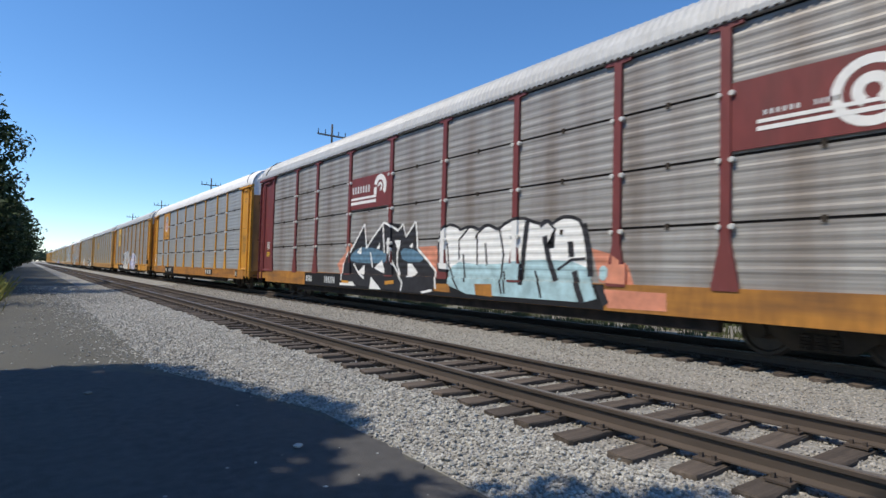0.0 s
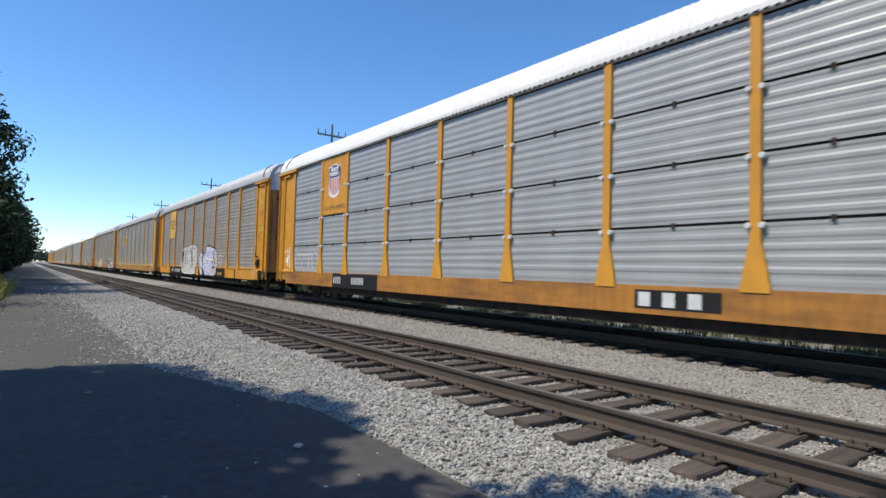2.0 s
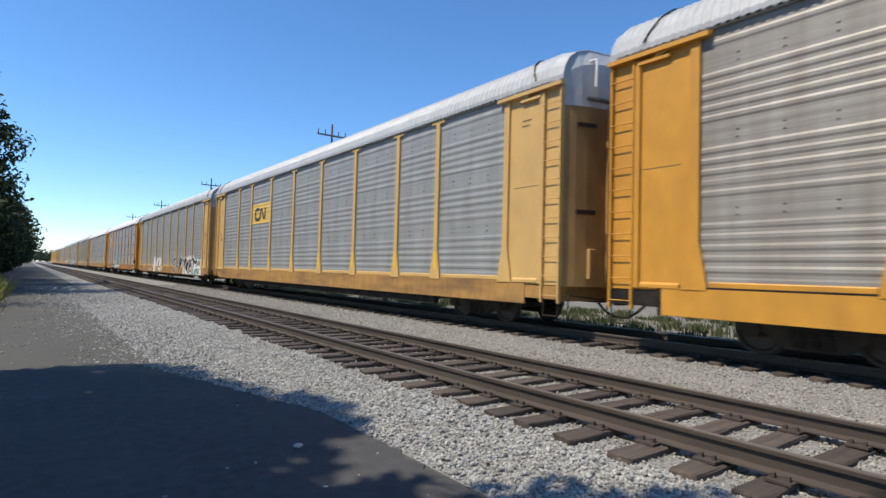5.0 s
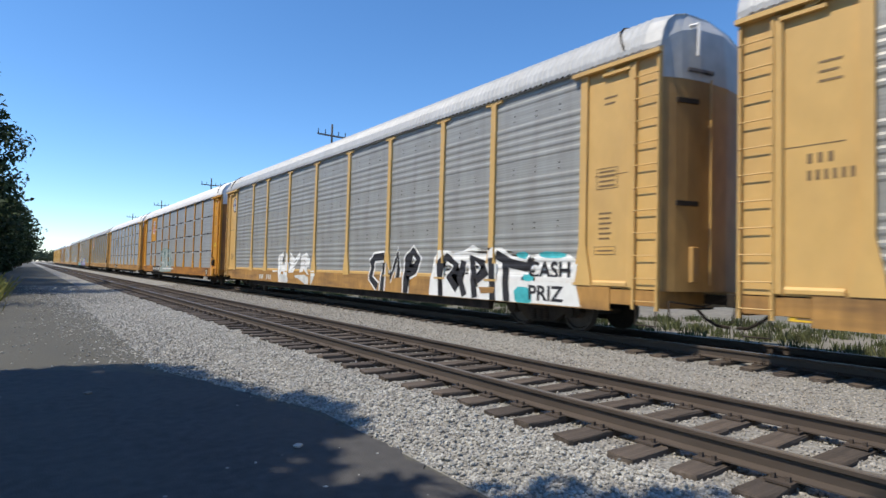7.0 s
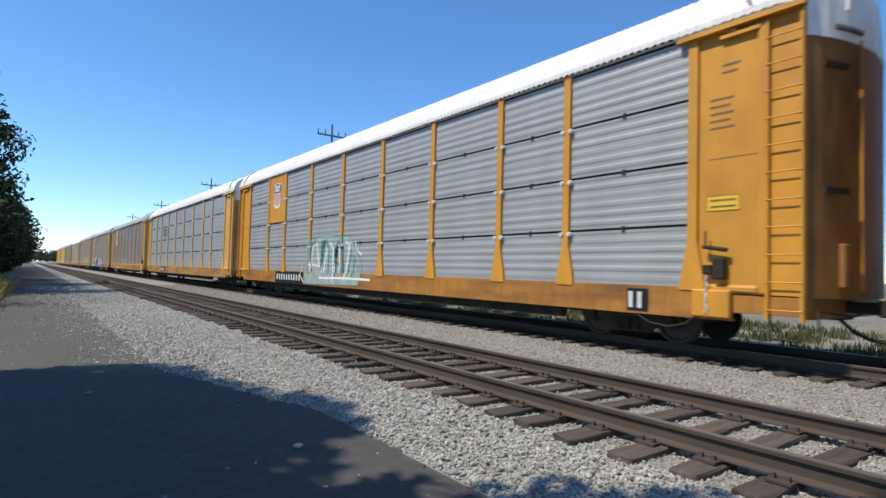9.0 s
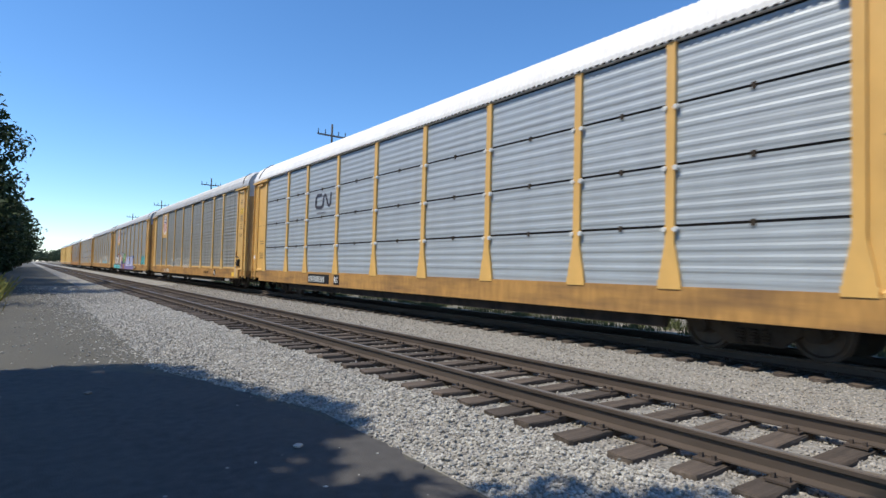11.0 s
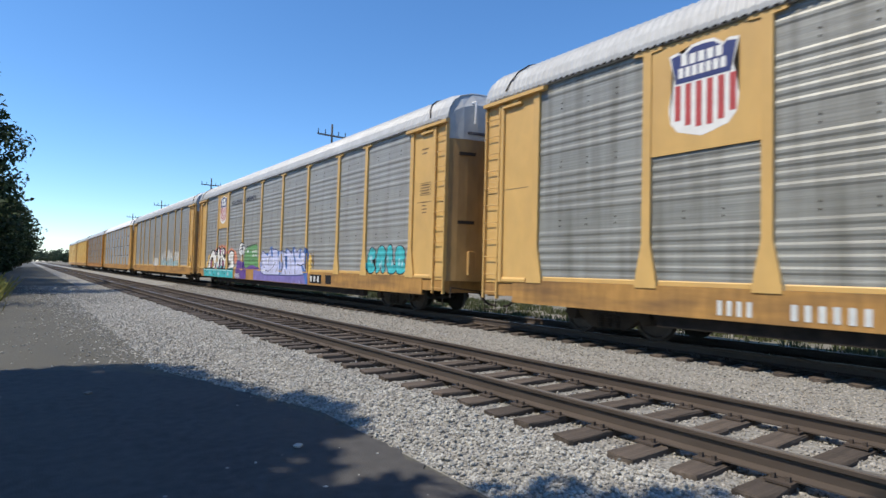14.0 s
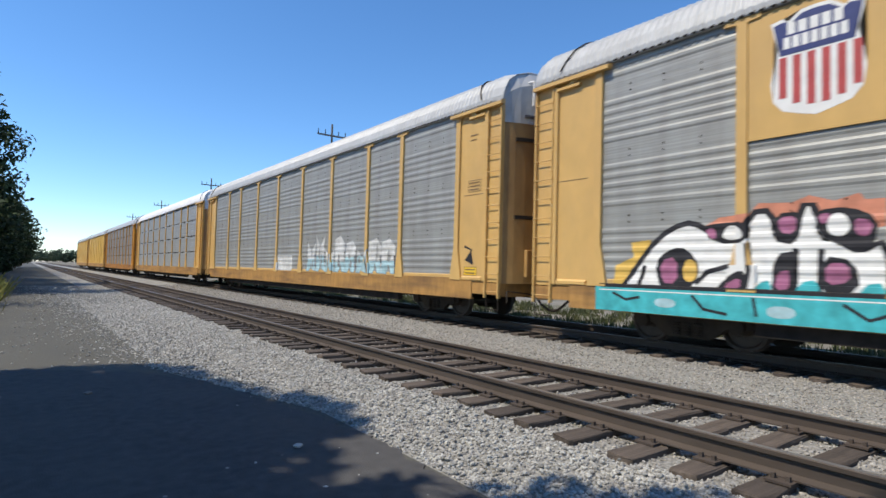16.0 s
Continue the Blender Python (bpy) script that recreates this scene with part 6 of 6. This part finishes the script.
def apron():
    """Asphalt patch, a finger thick; its worn, rounded edge is shaped after the foreground shadow."""
    rng = random.Random(4)
    edge = [(-40, -40), (2.45, -40), (2.45, 0.0), (2.52, 3.0), (2.6, 4.4), (2.45, 5.6), (2.2, 6.8), (1.85, 8.0), (1.2, 9.0), (0.2, 9.7), (-2.0, 10.2), (-7, 10.6), (-40, 10.6)]
    o = []
    for (a, b), (c, d) in zip(edge, edge[1:] + edge[:1]):
        n = 14 if max(abs(a), abs(b), abs(c), abs(d)) < 12 else 1
        for k in range(n):
            j = 0.05 if n > 1 else 0.0
            o.append((a + (c - a) * k / n + rng.uniform(-j, j), b + (d - b) * k / n + rng.uniform(-j, j)))
    bm = bmesh.new()
    prism(bm, o, "z", -0.02, 0.012)
    ob = part("pavement", bm, M_ASPHALT)
    tagged(ob, "dark worn-edged asphalt patch beside the track, shaped like the foreground shadow", "pavement", kind="structure")


apron()


# ---------------------------------------------------------------- tracks
def rail_mesh(y0, y1):
    bm = bmesh.new()
    o = [(-0.07, 0.0), (0.07, 0.0), (0.07, 0.012), (0.012, 0.035), (0.010, 0.12), (0.035, 0.135), (0.037, 0.165), (0.028, 0.172), (-0.028, 0.172), (-0.037, 0.165), (-0.035, 0.135), (-0.010, 0.12), (-0.012, 0.035), (-0.07, 0.012)]
    prism(bm, o, "y", y0, y1)
    for f in bm.faces:
        if f.normal.z > 0.9 and f.calc_center_median().z > 0.16:
            f.material_index = 1
    return bm


def tie_mesh(k):
    rng = random.Random(k)
    bm = bmesh.new()
    box(bm, -1.32, 1.32, -0.115, 0.115, -0.14, 0.0)
    bmesh.ops.subdivide_edges(bm, edges=[e for e in bm.edges if abs(e.verts[0].co.x - e.verts[1].co.x) > 1], cuts=4)
    bevelled(bm, 0.012)
    for v in bm.verts:
        v.co += Vector((rng.uniform(-0.012, 0.012), rng.uniform(-0.012, 0.012), rng.uniform(-0.010, 0.004)))
    return bm


TIE_TOP = RAIL_Z - 0.172 - 0.012


def track(xa, xb, label, seed):
    rng = random.Random(seed)
    tr = new("railway_track")
    tagged(tr, label, "railway track", kind="structure")
    xc = (xa + xb) / 2
    for x in (xa, xb):
        r = part("rail", rail_mesh(-300, 420), [M_RAIL, M_RAILTOP], tr)
        r.matrix_basis = pose(x, 0, RAIL_Z - 0.172)
    forms = [part("tie", tie_mesh(seed + k), M_TIE, tr) for k in range(5)]
    y, k = -3.0, 0
    rest_ties = bmesh.new()
    for j in range(560):
        back = -3.53 - j * 0.53
        box(rest_ties, xc - 1.32, xc + 1.32, back - 0.115, back + 0.115, TIE_TOP - 0.14, TIE_TOP)
    plates = bmesh.new()
    while y < 380:
        m = pose(xc + rng.uniform(-0.07, 0.07), y + rng.uniform(-0.03, 0.03), TIE_TOP + rng.uniform(-0.012, 0.004), 0, 0, rng.uniform(-1.6, 1.6))
        if k < 5:
            forms[k].matrix_basis = m
        elif k < 240:
            again(forms[rng.randrange(5)], tr, m)
        else:
            box(rest_ties, xc - 1.32, xc + 1.32, y - 0.115, y + 0.115, TIE_TOP - 0.14, TIE_TOP)
        if y < 60:
            for x in (xa, xb):
                box(plates, x - 0.17, x + 0.17, y - 0.09, y + 0.09, TIE_TOP - 0.004, TIE_TOP + 0.014)
                for sx in (-0.11, 0.11):
                    for sy in (-0.05, 0.05):
                        box(plates, x + sx - 0.014, x + sx + 0.014, y + sy - 0.014, y + sy + 0.014, TIE_TOP + 0.014, TIE_TOP + 0.05)
        y += 0.53 + rng.uniform(-0.02, 0.02)
        k += 1
    tagged(part("tie_plates", plates, M_RAIL, tr, "rusty tie plates with spikes"), kind="stuff")
    tagged(part("far_ties", rest_ties, M_TIE, tr), kind="stuff")
    return tr


track(NEAR_A, NEAR_B, "empty railway track with rusty rails and timber ties", 11)
track(TRAIN_A, TRAIN_B, "railway track under the freight train", 12)


# ---------------------------------------------------------------- ballast stones
def stone_shapes(count, seed):
    rng = np.random.default_rng(seed)
    bm = bmesh.new()
    bmesh.ops.create_icosphere(bm, subdivisions=1, radius=1.0)
    base = np.array([v.co[:] for v in bm.verts])
    faces = np.array([[v.index for v in f.verts] for f in bm.faces])
    bm.free()
    return [base * rng.uniform(0.72, 1.18, (len(base), 1)) * np.array([1.0, rng.uniform(0.65, 0.95), rng.uniform(0.5, 0.8)]) for _ in range(count)], faces


def scatter(name, places, label, mat, seed):
    shapes, faces = stone_shapes(12, seed)
    rng = np.random.default_rng(seed)
    P = np.array(places)
    n = len(P)
    p = np.array(shapes)[rng.integers(12, size=n)] * P[:, 3][:, None, None]
    a, t = rng.uniform(0, 6.283, n)[:, None], rng.uniform(-0.5, 0.5, n)[:, None]
    c, d = np.cos(a), np.sin(a)
    q = np.stack([p[:, :, 0] * c - p[:, :, 1] * d, p[:, :, 0] * d + p[:, :, 1] * c, p[:, :, 2] + p[:, :, 0] * t], 2) + P[:, None, :3]
    F = faces[None] + (np.arange(n) * p.shape[1])[:, None, None]
    me = bpy.data.meshes.new(name)
    me.from_pydata(q.reshape(-1, 3).tolist(), [], F.reshape(-1, 3).tolist())
    me.materials.append(mat)
    ob = new(name, me)
    tagged(ob, label, "gravel", kind="stuff")
    return ob


def stone_places(n, x0, x1, y0, y1, seed, power=1.6):
    rng = np.random.default_rng(seed)
    out = []
    for _ in range(n):
        x = rng.uniform(x0, x1)
        y = y0 + (y1 - y0) * rng.uniform() ** power
        toe = 2.5 if y < 5.5 else 2.5 - (y - 5.5) * 0.30
        if y < 9.8 and x < toe + 0.12 and rng.uniform() > 0.003:
            continue
        if y >= 9.8 and rng.uniform() > math.exp(-max(0.0, 1.9 - (y - 9.8) * 0.03 - x) / 0.55):
            continue
        r = rng.uniform(0.010, 0.023) * (1.0 + max(0.0, y) * 0.02)
        out.append((x, y, ground_height(x) + r * rng.uniform(-0.1, 0.5), r))
    return out


scatter("ballast_shoulder", stone_places(60000, -2.3, 4.0, 1.0, 42, 1, 1.8), "loose grey crushed stone along the empty track", M_STONE, 1)
scatter("ballast_toe", stone_places(30000, 1.6, 4.0, 1.5, 24, 6, 1.5), "loose grey crushed stone at the lane's edge", M_STONE, 6)
scatter("ballast_behind", stone_places(5000, 2.5, 6.6, -7, 1.2, 7, 1.0), "grey crushed stone along the track", M_STONE, 7)
scatter("ballast_bed", stone_places(20000, 3.8, 6.6, 1.0, 36, 2, 1.7), "grey crushed stone between the timber ties", M_STONE_DIM, 2)
scatter("ballast_between", stone_places(28000, 6.4, 9.7, 1.5, 45, 3, 1.6), "grey crushed stone between the two tracks", M_STONE_DIM, 3)


# the nearest stones lie loose on the shoulder, each by itself
def loose_stones(parent):
    shapes, faces = stone_shapes(8, 40)
    rng = np.random.default_rng(41)
    meshes = []
    for s in shapes:
        me = bpy.data.meshes.new("ballast_stone")
        me.from_pydata((s * 0.027).tolist(), [], faces.tolist())
        me.materials.append(M_STONE_PIECE)
        meshes.append(me)
    for _ in range(290):
        x, y = rng.uniform(2.6, 3.9), rng.uniform(2.0, 5.5)
        o = new("ballast_stone", meshes[rng.integers(8)])
        o.parent = parent
        o.matrix_basis = pose(x, y, ground_height(x) + 0.022, rng.uniform(-20, 20), rng.uniform(-20, 20), rng.uniform(0, 360))
    for x, y in ((1.91, 4.56), (0.63, 7.64)):
        o = new("ballast_stone", meshes[0])
        o.parent = parent
        o.matrix_basis = pose(x, y, 0.03, 0, 0, 30) @ Matrix.Diagonal((2.4, 1.6, 1.4, 1))


# ---------------------------------------------------------------- plants
def leaves(n, centres, size, seed, squash=0.8):
    """Small folded leaf clumps round a set of branch ends."""
    rng = np.random.default_rng(seed)
    unit = lambda v: v / np.linalg.norm(v, axis=1, keepdims=True)
    c = np.array(centres)[rng.integers(len(centres), size=n)]
    d = unit(rng.normal(size=(n, 3)))
    p = c[:, :3] + d * c[:, 3:] * rng.uniform(0.35, 1.0, (n, 1)) ** 0.6 * np.array([1, 1, squash])
    u = unit(rng.normal(size=(n, 3)))
    w = unit(np.cross(u, rng.normal(size=(n, 3))))
    s = size * rng.uniform(0.6, 1.4, (n, 1))
    V = np.stack([p - u * s, p + w * s * 0.5, p + u * s, p - w * s * 0.5 + np.cross(u, w) * s * 0.3], 1).reshape(-1, 3)
    i = np.arange(n)[:, None] * 4
    F = np.concatenate([i + np.array([[0, 1, 2]]), i + np.array([[0, 2, 3]])])
    return V.tolist(), F.tolist()


def tree(x, y, height, spread, seed, label, n=5000, size=0.16, trunk_share=0.35, lean=(0, 0)):
    rng = random.Random(seed)
    t = new("tree")
    tagged(t, label, "tree", "trees beside the lane")
    t.location = (x, y, ground_height(x))
    bm = bmesh.new()
    h0 = height * trunk_share
    r0 = 0.03 * height
    tube(bm, (0, 0, -0.2), (lean[0] * 0.3, lean[1] * 0.3, h0), r0, 9, r0 * 0.7)
    tube(bm, (lean[0] * 0.3, lean[1] * 0.3, h0), (lean[0], lean[1], height * 0.8), r0 * 0.7, 8, r0 * 0.2)
    ends = []
    for k in range(16):
        a = rng.uniform(0, 6.283)
        z = rng.uniform(h0 * 0.75, height * 0.85)
        f = 1 - abs((z - height * 0.55) / (height * 0.6)) ** 2
        d = spread * rng.uniform(0.55, 1.0) * max(0.3, f)
        e = (lean[0] + math.cos(a) * d, lean[1] + math.sin(a) * d, z + rng.uniform(0.1, 0.2) * height)
        s = (lean[0] * 0.5, lean[1] * 0.5, z)
        tube(bm, s, e, r0 * 0.28, 6, r0 * 0.06)
        ends.append((*e, spread * rng.uniform(0.28, 0.5)))
        m = [s[i] * 0.45 + e[i] * 0.55 for i in range(3)]
        ends.append((*m, spread * rng.uniform(0.28, 0.42)))
    ends.append((lean[0], lean[1], height * 0.9, spread * 0.35))
    part("trunk", bm, M_BARK, t)
    V, F = leaves(n, ends, size, seed)
    me = bpy.data.meshes.new("crown")
    me.from_pydata(V, [], F)
    me.materials.append(M_LEAF)
    c = new("crown", me)
    c.parent = t
    return t


# the row along the lane, the shrubs under it, and unseen trees added to shade the foreground
DARK_TREE = "dark green leafy tree beside the lane"
for x, y, h, w, seed, n, size in ((-6.6, 36.0, 11.0, 4.6, 21, 11000, 0.15), (-5.2, 47.0, 10.5, 4.2, 22, 11000, 0.16), (-5.8, 60.0, 9.0, 4.4, 23, 9000, 0.18),
                                  (-5.2, 76.0, 8.5, 4.6, 24, 8000, 0.2), (-4.8, 95.0, 9.5, 4.8, 25, 8000, 0.22), (-4.6, 118.0, 10.0, 5.2, 26, 7000, 0.25),
                                  (-4.0, 142.0, 10.5, 5.2, 27, 7000, 0.28), (-3.4, 168.0, 10.5, 5.6, 37, 7000, 0.3), (-9.5, 24.0, 11.0, 4.6, 28, 8000, 0.17)):
    tree(x, y, h, w, seed, DARK_TREE, n, size, 0.25)
# Unseen second row, added to block sky light and darken the front trees.
for x, y, h, w, seed in ((-12.0, 40.0, 12.5, 5.2, 91), (-11.5, 54.0, 12.0, 5.2, 92), (-11.0, 70.0, 11.0, 5.2, 93), (-11.0, 90.0, 11.0, 5.4, 94), (-10.5, 112.0, 11.5, 5.6, 95)):
    tree(x, y, h, w, seed, DARK_TREE, 9000, 0.3, 0.2)
# Fill trees, added so the row's shade on the lane has no gaps.
for x, y, h, w, seed in ((-6.4, 41.5, 10.0, 4.2, 101), (-6.0, 53.5, 9.5, 4.2, 102), (-5.8, 68.0, 8.5, 4.4, 103), (-5.4, 85.5, 9.0, 4.4, 104), (-5.0, 106.0, 9.5, 4.6, 105), (-4.6, 130.0, 10.0, 5.0, 106)):
    tree(x, y, h, w, seed, DARK_TREE, 8000, 0.22, 0.2)
for k in range(15):
    y = 34 + k * 9.5
    s = tree(-3.4 + 0.010 * y + 0.5 * math.sin(k * 2.1), y, 4.4 + 0.7 * math.sin(k * 1.3), 2.2 + 0.4 * math.cos(k), 60 + k, "dark leafy shrub under the trees", 3200, 0.15, 0.12)
    s.name = "shrub"
    tagged(s, category="shrub", group="shrubs beside the lane")
for x, y, seed in ((-9.8, 10.0, 29), (-9.0, 7.2, 30), (-6.9, 4.9, 31), (-6.95, 3.0, 33), (-7.7, 0.7, 32)):
    tree(x, y, 12.4, 4.6, seed, "unseen broad leafy tree added to shade the lane", 30000, 0.22)


def weeds(name, n, x0, x1, y0, y1, h, seed, label, mat):
    rng = np.random.default_rng(seed)
    V, F = [], []
    tufts = [(rng.uniform(x0, x1), rng.uniform(y0, y1), rng.uniform(0.4, 1.0)) for _ in range(max(4, n // 40))]
    for _ in range(n):
        tx, ty, k = tufts[rng.integers(len(tufts))]
        x, y = tx + rng.normal() * 0.18, ty + rng.normal() * 0.18
        hh = h * k * rng.uniform(0.5, 1.1)
        a = rng.uniform(0, 6.283)
        dx, dy = math.cos(a) * 0.018, math.sin(a) * 0.018
        lx, ly = rng.normal() * hh * 0.3, rng.normal() * hh * 0.3
        z = ground_height(x) - 0.01
        i = len(V)
        V += [(x - dx, y - dy, z), (x + dx, y + dy, z), (x + lx * 0.5 + dx, y + ly * 0.5 + dy, z + hh * 0.6), (x + lx, y + ly, z + hh)]
        F += [(i, i + 1, i + 2), (i, i + 2, i + 3)]
    me = bpy.data.meshes.new(name)
    me.from_pydata(V, [], F)
    me.materials.append(mat)
    ob = new(name, me)
    tagged(ob, label, "weeds", kind="stuff")
    return ob


weeds("weeds", 26000, 14.8, 22.0, 1, 60, 0.34, 5, "green weeds and dry grass beyond the train", M_GRASS)
weeds("verge_grass", 5000, -3.2, -0.9, 17, 40, 1.0, 6, "tall yellowing grass at the lane's edge", M_GRASS_SUN)


# ---------------------------------------------------------------- power line beyond the train
def power_pole(y):
    p = new("power_pole")
    tagged(p, "tall weathered wooden power pole with crossarm", "power pole", "power poles beyond the train")
    p.location = (40.0, y, -0.15)
    bm = bmesh.new()
    tube(bm, (0, 0, -0.5), (0, 0, 25.8), 0.26, 10, 0.17)
    part("pole", bm, M_POLE, p)
    bm = bmesh.new()
    box(bm, -2.6, 2.6, -0.1, 0.1, 23.75, 24.0)
    part("crossarm", bm, M_POLE, p)
    for x in (-2.45, -1.2, 1.2, 2.45):
        bm = bmesh.new()
        tube(bm, (x, 0, 24.0), (x, 0, 24.75), 0.09, 8, 0.06)
        part("insulator", bm, M_STEEL_DARK, p)
    return p


for y in (86.0, 162.5, 234.0, 306.0):
    power_pole(y)


# ---------------------------------------------------------------- distant woods
def woods():
    rng = np.random.default_rng(8)
    cs = []
    for _ in range(260):
        x = rng.uniform(-60, 180)
        y = rng.uniform(470, 560)
        h = rng.uniform(6, 11)
        cs.append((x, y, h * 0.6, h * 0.55))
    V, F = leaves(26000, cs, 1.1, 9)
    me = bpy.data.meshes.new("distant_woods")
    me.from_pydata(V, [], F)
    me.materials.append(M_WOODS)
    ob = new("distant_woods", me)
    tagged(ob, "distant line of green trees at the horizon", "woods", kind="stuff")


woods()

loose_stones(GROUND)


# ---------------------------------------------------------------- the train's run
def motions():
    marks = [0.0, 2.0, 4.0, 6.0, 8.0, 10.0, 12.0, 14.0, 16.0]
    for car in CARS:
        y = car["start"]
        walk(car, [(t, pose(TRAIN_X, y - travel(t), RAIL_Z)) for t in marks])
    beat = [k / 30 for k in range(481)]
    for car in CARS:
        for w in car.children:
            if "axle" in w:
                walk(w, [(t, pose(0, w["axle"], 0.42, math.degrees(travel(t) / 0.42), 0, 0)) for t in beat])


motions()
